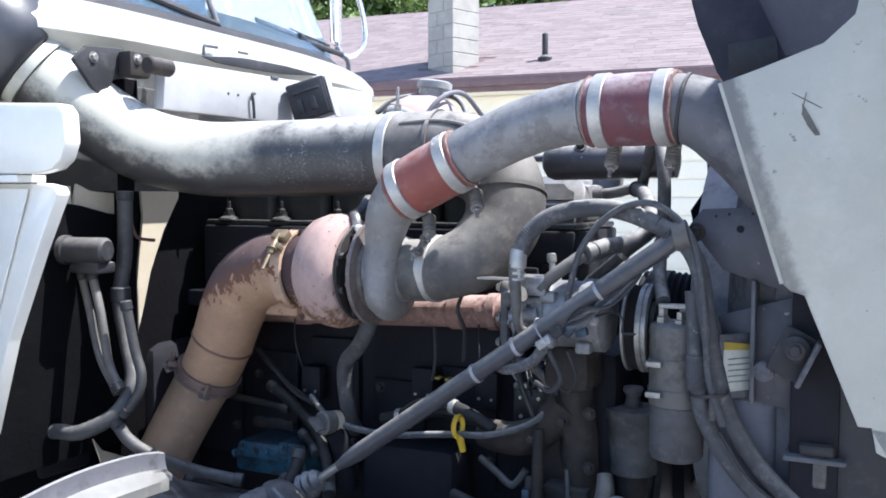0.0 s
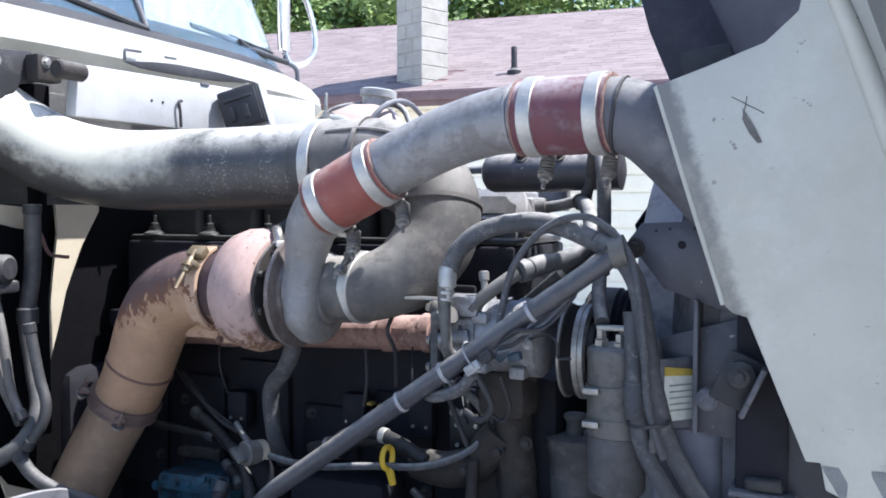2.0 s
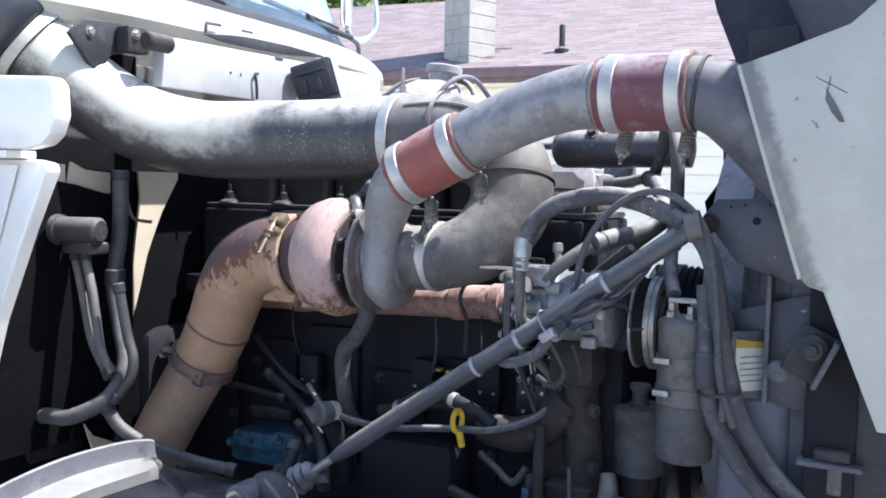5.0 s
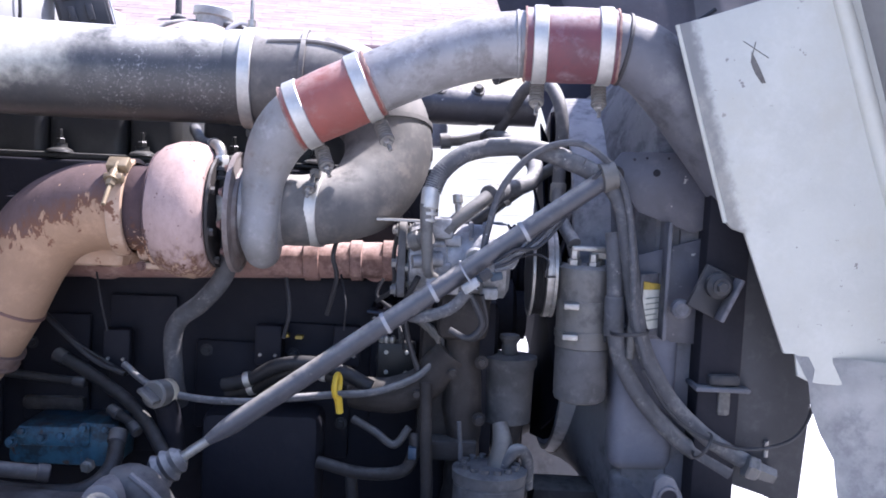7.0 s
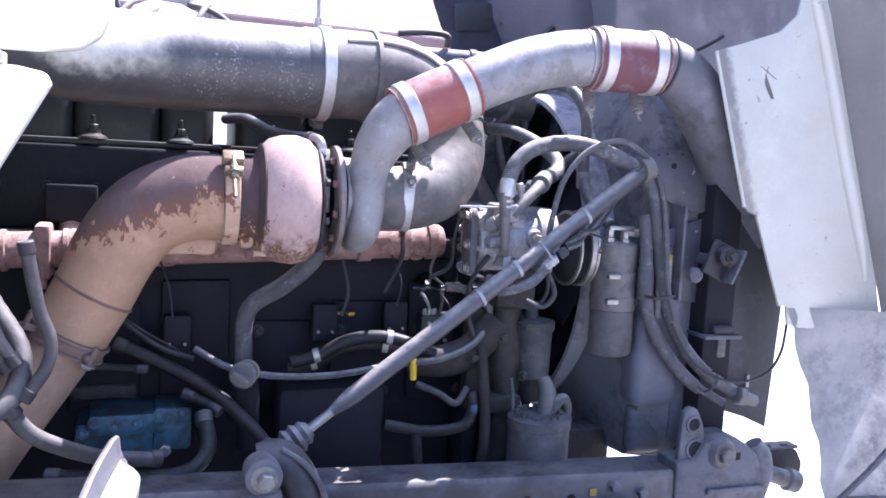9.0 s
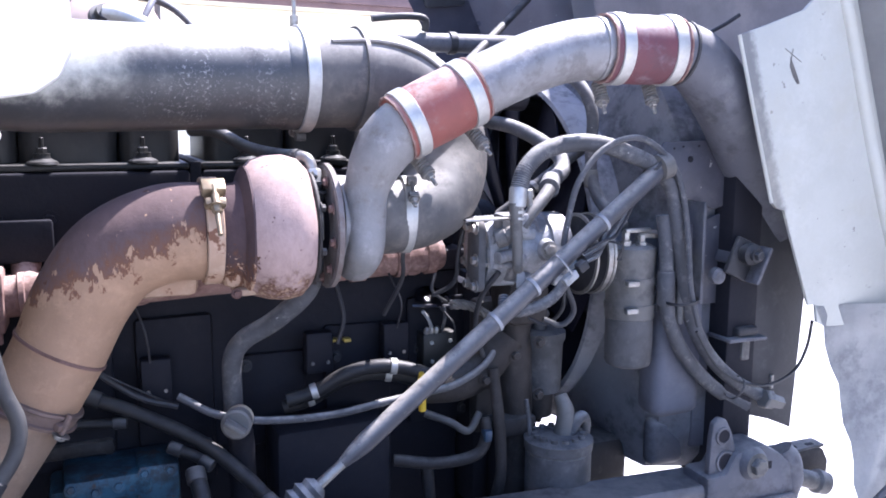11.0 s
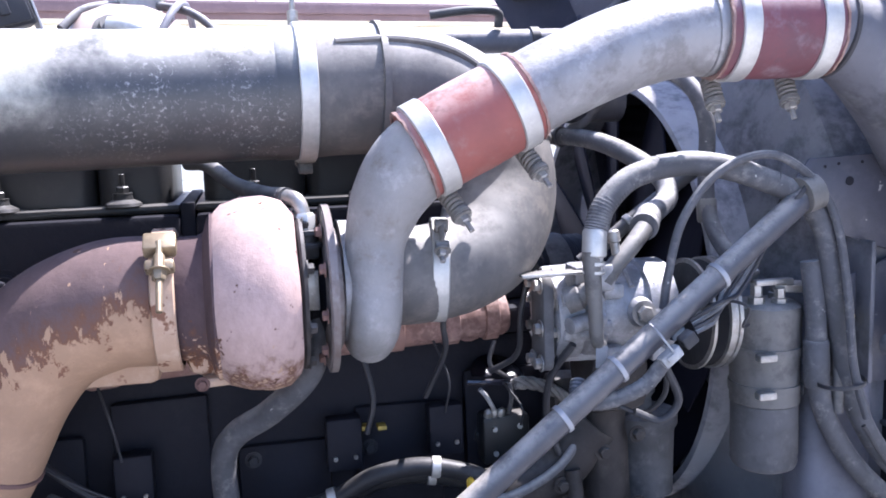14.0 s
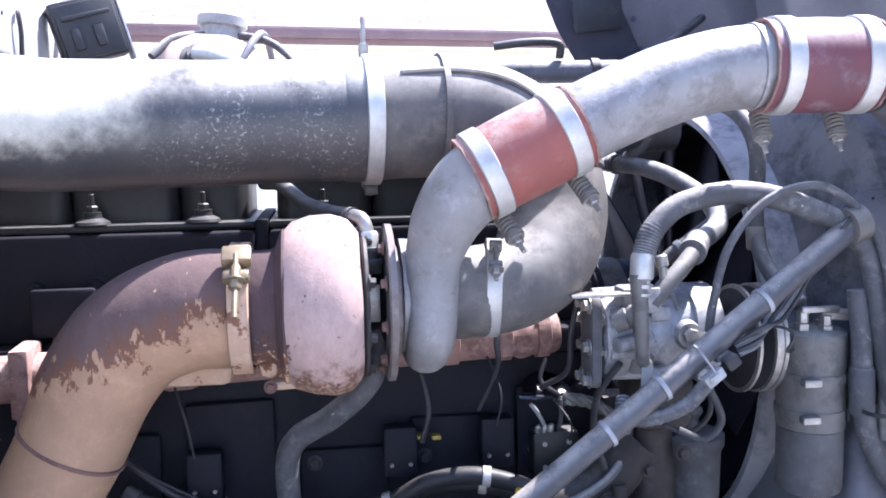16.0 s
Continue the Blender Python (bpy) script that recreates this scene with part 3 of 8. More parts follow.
def band_clamp(centre, axis, radius, width, bolt_dir, label, spring=True, material="band", turn=1):
    """A band clamp round a hose with its bolt, and with a spring where it is sprung."""
    axis, centre = Vector(axis).normalized(), Vector(centre)
    bolt_dir = Vector(bolt_dir)
    bolt_dir = (bolt_dir - axis * bolt_dir.dot(axis)).normalized()
    side = axis.cross(bolt_dir) * turn
    root = thing("hose_clamp", centre - Vector((0, 0, radius)), label, "hose clamp", "hose clamps on the pipes")
    w = width / 2
    part("band", lathe([(-w, radius - 0.001), (-w, radius + 0.0015), (-w + 0.0012, radius + 0.003), (w - 0.0012, radius + 0.003), (w, radius + 0.0015), (w, radius - 0.001)],
                       centre, axis, 40, closed=True), M[material], root)
    hub = centre + bolt_dir * (radius + 0.013) + side * (0.010 if spring else 0.0)
    lug = bmesh.new()
    for s in (-1, 1):
        lathe([(-w * 0.8, 0.0065), (-w * 0.7, 0.008), (w * 0.7, 0.008), (w * 0.8, 0.0065)], hub - bolt_dir * 0.004 + side * 0.015 * s, axis, 12, lug)
    part("trunnion", lug, M["canister"], root)
    part("bolt", bar(hub - side * 0.02, hub + side * (0.072 if spring else 0.038), 0.0033, 8), M["bolt"], root)
    if spring:
        coil = [hub + side * (0.011 + 0.033 * k / 80) + (bolt_dir * math.cos(k * 0.45) + axis * math.sin(k * 0.45)) * 0.0095 for k in range(81)]
        part("spring", tube([tuple(c) for c in coil], 0.0027, 6, 1), M["canister"], root)
        part("cup_washer", lathe([(0, 0.009), (0.001, 0.0125), (0.005, 0.0125), (0.007, 0.0095)], hub + side * 0.044, side, 20), M["canister"], root)
    part("nut", hexbolt(hub + side * (0.0505 if spring else 0.022), side, 0.0075 if spring else 0.0065, 0.009), M["bolt"], root)
    return root

# ---- ground, house, trees ----
bm = bmesh.new()
bmesh.ops.create_grid(bm, x_segments=2, y_segments=2, size=400)
ground = solo("ground", bm, M["concrete"], "pale sunlit concrete yard reaching the horizon", "ground", kind="structure", base=(0, 0, 0))

HT = radians(6)
HU, HV = Vector((math.cos(HT), math.sin(HT), 0)), Vector((-math.sin(HT), math.cos(HT), 0))
HO = Vector((0.05, 0.1, 0)) + HV * 11.5
EAVE, PITCH, RUN = 3.18, radians(25), 3.9
house = thing("house", HO, "low cream-sided house with a mauve shingle roof", "house")
bm = box((-14, 0.45, 0), (9, 7.4, EAVE - 0.12), 0.0)
mh = Matrix.Translation(HO) @ Matrix.Rotation(HT, 4, "Z")
bmesh.ops.transform(bm, matrix=mh, verts=bm.verts)
part("wall", bm, M["wall"], house)
bm = bmesh.new()
for k in range(13):
    box((-14, 0.43, 0.1 + 0.24 * k), (9, 0.45, 0.32 + 0.24 * k), 0.004, bm)
bmesh.ops.transform(bm, matrix=mh, verts=bm.verts)
part("siding", bm, M["wall"], house)
bm = box((-14.3, -0.02, EAVE - 0.20), (9.3, 0.02, EAVE + 0.015), 0.004)
bmesh.ops.transform(bm, matrix=mh, verts=bm.verts)
part("fascia", bm, M["fascia"], house)
bm = box((-14.3, -0.10, EAVE - 0.13), (9.3, -0.021, EAVE - 0.01), 0.012)
bmesh.ops.transform(bm, matrix=mh, verts=bm.verts)
part("gutter", bm, M["fascia"], house, "brown metal gutter")
bm = box((-14.3, 0.021, EAVE - 0.20), (9.3, 0.44, EAVE - 0.17), 0.0)
bmesh.ops.transform(bm, matrix=mh, verts=bm.verts)
part("soffit", bm, M["wall"], house)
slope = Matrix.Translation((0, 0, EAVE)) @ Matrix.Rotation(PITCH, 4, "X")
bm = box((-14.3, -0.03, -0.03), (9.3, RUN / math.cos(PITCH), 0.0), 0.0)
bmesh.ops.transform(bm, matrix=mh @ slope, verts=bm.verts)
roof = part("roof", bm, M["fascia"], house)
bm = box((-14.3, -0.03, -0.03), (9.3, RUN / math.cos(PITCH), 0.0), 0.0)
bmesh.ops.transform(bm, matrix=mh @ Matrix.Translation((0, 2 * RUN, 0)) @ Matrix.Rotation(math.pi, 4, "Z") @ Matrix.Translation((5, 0, 0)) @ slope, verts=bm.verts)
part("back_roof", bm, M["shingle"], house)

# chimney of concrete blocks
cx0 = -4.6
turned = mh @ Matrix.Translation((cx0 + 0.27, 0.58, 0)) @ Matrix.Rotation(radians(-28), 4, "Z") @ Matrix.Translation((-cx0 - 0.27, -0.58, 0))
bm = box((cx0 + 0.01, 0.33, 3.2), (cx0 + 0.53, 0.83, 6.0), 0.0)
bmesh.ops.transform(bm, matrix=turned, verts=bm.verts)
stack = part("chimney", bm, M["chimney"], house, "grey block chimney")
for k in range(14):
    z0 = 3.2 + 0.2 * k
    for j in range(2):
        a = cx0 + (0.0 if j == 0 else 0.275 + (0.07 if k % 2 else -0.07))
        b = cx0 + (0.265 + (0.07 if k % 2 else -0.07) if j == 0 else 0.54)
        bm = box((a, 0.32, z0), (b, 0.84, z0 + 0.19), 0.006, seg=1)
        bmesh.ops.transform(bm, matrix=turned, verts=bm.verts)
        part("block", bm, M["chimney"], stack)
vent_at = mh @ Vector((-2.97, 0.62, EAVE + 0.62 * math.tan(PITCH)))
bm = lathe([(-0.1, 0.11), (0.03, 0.1), (0.06, 0.055), (0.07, 0.042), (0.36, 0.042), (0.37, 0.036)], vent_at, (0, 0, 1), 18)
part("roof_vent", bm, M["dusty_black"], house, "dark plumbing vent pipe")


def leaf_tree(at, height, radius, seed):
    rng = random.Random(seed)
    root = thing("tree", at, "leafy green tree rising behind the house", "tree", "trees behind the house")
    at = Vector(at)
    bm = tube([(*at, 0.22), (*(at + Vector((0.1, 0, height * 0.35))), 0.16), (*(at + Vector((0, 0.1, height * 0.8))), 0.05)], seg=10, steps=4)
    for k in range(7):
        a, h = rng.uniform(0, 6.28), height * rng.uniform(0.35, 0.7)
        p = at + Vector((0, 0, h))
        q = p + Vector((math.cos(a), math.sin(a), 0.6)) * radius * 0.7
        tube([(*p, 0.07), (*((p + q) / 2 + Vector((0, 0, 0.1))), 0.045), (*q, 0.015)], seg=6, steps=3, bm=bm)
    part("trunk", bm, M["trunk"], root)
    lumps = []
    for k in range(26):
        a, e, d = rng.uniform(0, 6.28), rng.uniform(-0.6, 1.2), radius * rng.uniform(0.35, 0.95)
        lumps.append((at + Vector((math.cos(a) * math.cos(e) * d, math.sin(a) * math.cos(e) * d, height * 0.66 + math.sin(e) * d)), radius * rng.uniform(0.22, 0.4)))
    verts, faces = [], []
    for c, r in lumps:
        for k in range(320):
            d = Vector((rng.gauss(0, 1), rng.gauss(0, 1), rng.gauss(0, 1))).normalized()
            p = c + d * r * rng.uniform(0.6, 1.05)
            s = rng.uniform(0.08, 0.16)
            u = Vector((rng.gauss(0, 1), rng.gauss(0, 1), rng.gauss(0, 0.6))).normalized()
            w = u.cross(d).normalized()
            b = len(verts)
            verts += [p - u * s, p + w * s * 0.5 + d * s * 0.15, p + u * s, p - w * s * 0.5 + d * s * 0.15]
            faces.append((b, b + 1, b + 2, b + 3))
    me = bpy.data.meshes.new("crown")
    me.from_pydata([v - at for v in verts], [], faces)
    me.materials.append(M["leaf"])
    ob = new("crown", me)
    ob.parent = root
    tagged(ob, kind="stuff")


for k, (tx, ty, th, tr) in enumerate(((-15, 24, 8.5, 2.8), (-11.5, 23, 8.0, 2.6), (-8.5, 25, 9.0, 3.0), (-5, 24, 8.2, 2.6), (-18.5, 27, 9.5, 3.2), (-1.5, 26, 7.5, 2.6), (-17.2, 25.5, 10.8, 3.2), (-13.4, 25.5, 10.4, 3.1), (-10, 26.5, 10.4, 3.1), (-20.5, 28, 11, 3.2))):
    leaf_tree((tx, ty, 0), th, tr, 11 + k)

# ---- truck frame ----
RAIL_DROP = -0.026


def tip(bm):
    """Follows the rail's slight fall towards the front."""
    for v in bm.verts:
        v.co.z += RAIL_DROP * (v.co.x + 0.75)
    return bm


rail = thing("frame_rail", (-0.6, 1.36, 0.68), "dusty grey steel truck chassis rail below the engine", "chassis rail")
bm = bmesh.new()
LOW = 0.027
prof_ = [(1.32, 0.69), (1.32, 0.938), (1.3215, 0.946), (1.3265, 0.951), (1.41, 0.951), (1.41, 0.938), (1.336, 0.938), (1.336, 0.69), (1.41, 0.69), (1.41, 0.678), (1.326, 0.678), (1.3215, 0.682)]
ends = [[bm.verts.new((x, y, z - LOW)) for y, z in prof_] for x in (-2.4, -1.6, -1.0, -0.5, -0.13)]
for a, b in zip(ends, ends[1:]):
    for k in range(len(prof_)):
        bm.faces.new((a[k], a[(k + 1) % len(prof_)], b[(k + 1) % len(prof_)], b[k]))
bm.faces.new(ends[0]), bm.faces.new(ends[-1][::-1])
part("channel", dent(tip(bm), 0.0012, 6), M["rail"], rail)
for x in (-0.864, -0.5, -0.41, -1.5):
    part("bolt_hole", tip(lathe([(0, 0.009), (0.0015, 0.009)], (x, 1.3185, 0.88), (0, 1, 0), 14)), M["block"], rail, "dark bolt hole")
for x, z in ((-0.36, 0.87), (-0.32, 0.9), (-0.36, 0.83), (-0.30, 0.85), (-0.26, 0.885), (-0.24, 0.84)):
    part("bolt", tip(hexbolt((x, 1.32, z), (0, -1, 0), 0.011, 0.012)), M["grey_steel"], rail)
part("paint_mark", tip(box((-0.372, 1.3175, 0.883), (-0.358, 1.319, 0.897), 0)), M["faded_yellow"], rail, "yellow chalk mark")
hanger = thing("spring_hanger", (-0.36, 1.31, 0.7), "dusty cast spring hanger bolted to the chassis rail", "spring hanger")
part("casting", dent(plate([(-0.42, 0.72), (-0.42, 0.80), (-0.40, 0.84), (-0.34, 0.855), (-0.26, 0.85), (-0.22, 0.82), (-0.21, 0.72)], (0, 1.319, 0), (1, 0, 0), (0, 0, 1), 0.03, 0.006), 0.004, 25), M["grime"], hanger)
part("spring_eye", lathe([(0, 0.03), (0.004, 0.041), (0.05, 0.043), (0.056, 0.036), (0.058, 0.02)], (-0.345, 1.29, 0.80), (0, -1, 0), 28), M["dusty_grey"], hanger)
part("eye_bolt", hexbolt((-0.345, 1.232, 0.80), (0, -1, 0), 0.014, 0.012), M["grey_steel"], hanger)
for x, z, r in ((-0.39, 0.845, 0.018), (-0.335, 0.858, 0.016), (-0.29, 0.85, 0.019), (-0.255, 0.83, 0.017)):
    part("lump", dent(lathe([(0, r), (0.012, r), (0.02, r * 0.75), (0.026, r * 0.4)], (x, 1.291, z), (0, -1, 0.15), 16), 0.002, 40), M["grey_steel"], hanger, "dust-caked bolt head")
far_rail = thing("frame_rail", (-0.6, 2.17, 0.68), "shaded steel chassis rail on the far side", "chassis rail")
part("web", box((-2.4, 2.165, 0.68), (-0.13, 2.18, 0.95), 0.004), M["grey_steel"], far_rail)
part("top_flange", box((-2.4, 2.09, 0.936), (-0.13, 2.164, 0.95), 0.004), M["grey_steel"], far_rail)

# front casting with its holed upright and hood pivot
horn = thing("front_frame_bracket", (-0.05, 1.35, 0.7), "dusty cast front frame bracket with a holed upright", "frame bracket")
bm = plate([(-0.19, 0.80), (0.03, 0.80), (0.03, 0.872), (0.019, 0.905), (-0.003, 0.934), (-0.025, 0.953), (-0.06, 0.972), (-0.10, 0.976), (-0.128, 0.965), (-0.15, 0.931), (-0.19, 0.928)], (0, 1.312, 0), (1, 0, 0), (0, 0, 1), -0.075, 0.009)
part("casting", dent(bm, 0.003, 20), M["grey_steel"], horn)
bm = plate([(-0.18, 0.925), (-0.177, 0.997), (-0.173, 1.024), (-0.161, 1.034), (-0.144, 1.029), (-0.13, 1.004), (-0.12, 0.971), (-0.108, 0.92)], (0, 1.325, 0), (1, 0, 0), (0, 0, 1), -0.014, 0.004)
part("upright", bm, M["grey_steel"], horn)
for x, z, r in ((-0.151, 0.999, 0.0125), (-0.144, 0.949, 0.0165)):
    part("hole_rim", lathe([(0, r + 0.005), (0.003, r + 0.004), (0.003, r), (0, r)], (x, 1.3245, z), (0, -1, 0), 24, closed=True), M["grey_steel"], horn)
    part("lightening_hole", lathe([(0, r), (0.0015, r)], (x, 1.3245, z), (0, -1, 0), 18), M["block"], horn, "dark round hole")
part("boss", lathe([(0, 0.032), (0.008, 0.029), (0.014, 0.024)], (-0.091, 1.313, 0.942), (0, -1, 0), 28), M["grey_steel"], horn)
part("pivot_bolt", hexbolt((-0.091, 1.299, 0.942), (0, -1, 0), 0.0165, 0.014), M["canister"], horn)
part("slot", box((-0.071, 1.3095, 0.926), (-0.046, 1.3125, 0.941), 0.001), M["block"], horn, "dark slot")
part("rib", box((-0.12, 1.303, 0.86), (0.012, 1.3115, 0.872), 0.003), M["grey_steel"], horn)
part("knuckle", dent(tube([(0.0, 1.335, 0.95, 0.02), (0.014, 1.33, 0.925, 0.024), (0.022, 1.33, 0.89, 0.024), (0.02, 1.335, 0.85, 0.02)], seg=14, steps=4), 0.002, 40), M["grey_steel"], horn)
part("pivot_plate", dent(plate([(0.035, 0.908), (0.10, 0.915), (0.15, 0.913), (0.165, 0.885), (0.165, 0.852), (0.05, 0.852)], (0, 1.375, 0), (1, 0, 0), (0, 0, 1), -0.04, 0.006), 0.003, 30), M["grime"], horn)
part("pivot_top", dent(plate([(0.034, 0), (0.155, 0.006), (0.16, 0.045), (0.04, 0.042)], (0, 1.371, 0.9145), (1, 0, 0), (0, 1, 0), 0.006, 0.0015), 0.002, 40), M["dusty_grey"], horn)
for x in (0.07, 0.115):
    part("slot", box((x, 1.383, 0.9205), (x + 0.018, 1.392, 0.9217), 0.0), M["block"], horn, "dark slot")
part("pivot_pin", dent(lathe([(0, 0.012), (0.004, 0.017), (0.055, 0.018), (0.06, 0.024), (0.085, 0.022), (0.09, 0.014)], (0.04, 1.345, 0.885), (0.93, -0.1, -0.3), 18), 0.0015, 50), M["canister"], horn, "worn pivot pin")

# shock absorber and its tower
shock = thing("shock_absorber", (-0.99, 1.25, 0.42), "dusty grey shock absorber bolted to the rail", "shock absorber")
part("body", lathe([(0, 0.03), (0.01, 0.034), (0.50, 0.034), (0.515, 0.03), (0.52, 0.018)], (-0.99, 1.25, 0.44), (0, 0, 1), 24), M["grey_steel"], shock)
part("eye", lathe([(-0.028, 0.02), (-0.022, 0.029), (0.022, 0.029), (0.028, 0.02)], (-0.99, 1.25, 0.985), (0, 1, 0), 20), M["grey_steel"], shock)
part("bolt", hexbolt((-0.99, 1.222, 0.985), (0, -1, 0), 0.014, 0.02), M["bolt"], shock, "bright bolt head")
tower = thing("shock_bracket", (-0.93, 1.29, 0.7), "curved dusty cast shock absorber bracket on the rail", "bracket")
bm = tube([(-0.99, 1.285, 0.99, 0.032), (-0.955, 1.28, 0.995, 0.034), (-0.925, 1.275, 0.955, 0.034), (-0.912, 1.275, 0.9, 0.034), (-0.91, 1.285, 0.8, 0.03), (-0.93, 1.29, 0.72, 0.03)], seg=14, steps=5, flat=0.75)
part("arm", dent(bm, 0.002), M["dusty_black"], tower)
part("edge_lip", tube([(-0.96, 1.262, 1.018, 0.005), (-0.915, 1.255, 0.985, 0.005), (-0.885, 1.258, 0.92, 0.005), (-0.89, 1.268, 0.8, 0.005)], seg=8, steps=6), M["grey_steel"], tower)

# front wheel
wheel = thing("truck_tyre_and_rim", (-0.68, 0.72, 0.0), "dusty front truck tyre lit by the sun", "wheel")
WX, WY, WR = -0.68, 0.72, 0.535
prof = [(-0.14, 0.29), (-0.145, 0.40), (-0.14, 0.47), (-0.125, WR - 0.018), (-0.115, WR - 0.012)]
prof += [(s * 1.0, WR - 0.014) for s in (-0.06, 0.0, 0.06)]
prof += [(0.115, WR - 0.012), (0.125, WR - 0.018), (0.14, 0.47), (0.145, 0.40), (0.14, 0.29)]
tyre = part("tyre", lathe(prof, (WX, WY, WR), (0, 1, 0), 72), M["tyre"], wheel)
for k in range(22):
    for row, (y0, y1, skew) in enumerate(((-0.122, -0.062, 14), (-0.056, -0.004, -12), (0.004, 0.056, 12), (0.062, 0.122, -14))):
        a = radians(25 + 130 * (k + 0.5 * (row % 2)) / 21)
        p = Vector((WX + math.cos(a) * (WR - 0.004), WY, WR + math.sin(a) * (WR - 0.004)))
        m = Matrix.Translation(p) @ Matrix.Rotation(math.pi / 2 - a, 4, "Y") @ Matrix.Rotation(radians(skew), 4, "Z")
        part("tread_block", box((-0.0245, y0, -0.016), (0.0245, y1, 0.004), 0.003, m=m, seg=1), M["tyre"], tyre)
part("rim", lathe([(-0.1, 0.05), (-0.1, 0.2), (-0.13, 0.27), (-0.14, 0.29), (0.14, 0.29), (0.12, 0.26), (0.05, 0.2), (0.05, 0.05)], (WX, WY, WR), (0, 1, 0), 40), M["fender"], wheel)

# mudguard behind the wheel: a pale shelf that runs outwards, with an upright lip along its inner edge
guard = thing("mudguard", (-1.2, 1.24, 1.0), "white fibreglass wheel mudguard edge with an upright grey lip", "mudguard")
crest = spline([(-1.204, 1.243, 1.056, 0.30), (-1.207, 1.222, 1.062, 0.55), (-1.213, 1.165, 1.069, 0.9), (-1.228, 1.06, 1.067, 1.0), (-1.243, 0.95, 1.048, 1.0), (-1.256, 0.84, 1.01, 1.0), (-1.268, 0.74, 0.95, 1.0), (-1.275, 0.62, 0.86, 1.0)], 5)


def guard_strip(ring):
    bm, rows = bmesh.new(), []
    for x, y, z, w in crest:
        rows.append([bm.verts.new((x + dx * (w if dx > 0.012 else 1.0), y, z + dz)) for dx, dz in ring])
    for a, b in zip(rows, rows[1:]):
        for k in range(len(a)):
            bm.faces.new((a[k], a[(k + 1) % len(a)], b[(k + 1) % len(a)], b[k]))
    bm.faces.new(rows[0]), bm.faces.new(rows[-1][::-1])
    return bm


part("lip", guard_strip([(-0.004, 0.0), (0.001, 0.003), (0.004, 0.0), (0.006, -0.018), (0.010, -0.03), (0.004, -0.036), (-0.001, -0.02)]), M["grey_steel"], guard, "grey upright lip")
part("shelf", guard_strip([(0.0105, -0.030), (0.02, -0.036), (0.042, -0.043), (0.048, -0.049), (0.046, -0.07), (0.039, -0.07), (0.038, -0.052), (0.02, -0.044), (0.0055, -0.038)]), M["guard"], guard)
part("mount_arm", tube([(-1.20, 1.235, 1.018), (-1.205, 1.27, 0.99), (-1.21, 1.31, 0.95), (-1.212, 1.33, 0.925)], 0.012, 10, 4), M["grey_steel"], guard)

# cross member under the engine's front
cross = thing("front_crossmember", (-0.4, 1.78, 0.70), "rust-tinged dark steel cross member between the chassis rails", "cross member")
part("beam", dent(box((-0.50, 1.415, 0.66), (-0.30, 2.16, 0.80), 0.02), 0.004, 12), M["grime"], cross)
part("reservoir_tray", dent(box((-0.485, 1.412, 0.845), (-0.36, 1.51, 0.866), 0.006), 0.002, 20), M["grime"], cross)
part("pedestal", dent(box((-0.335, 1.55, 0.70), (-0.20, 1.64, 0.925), 0.014), 0.004, 20), M["grime"], cross)
part("tray_leg", dent(box((-0.47, 1.42, 0.801), (-0.38, 1.44, 0.844), 0.004), 0.001, 20), M["grime"], cross)
part("radiator_support", dent(box((-0.30, 1.70, 0.70), (-0.105, 1.80, 0.79), 0.012), 0.003, 20), M["grime"], cross)
for y in (1.45, 1.55, 1.65):
    part("bolt", hexbolt((-0.34, y, 0.799), (0, 0, 1), 0.013, 0.014), M["grime"], cross)

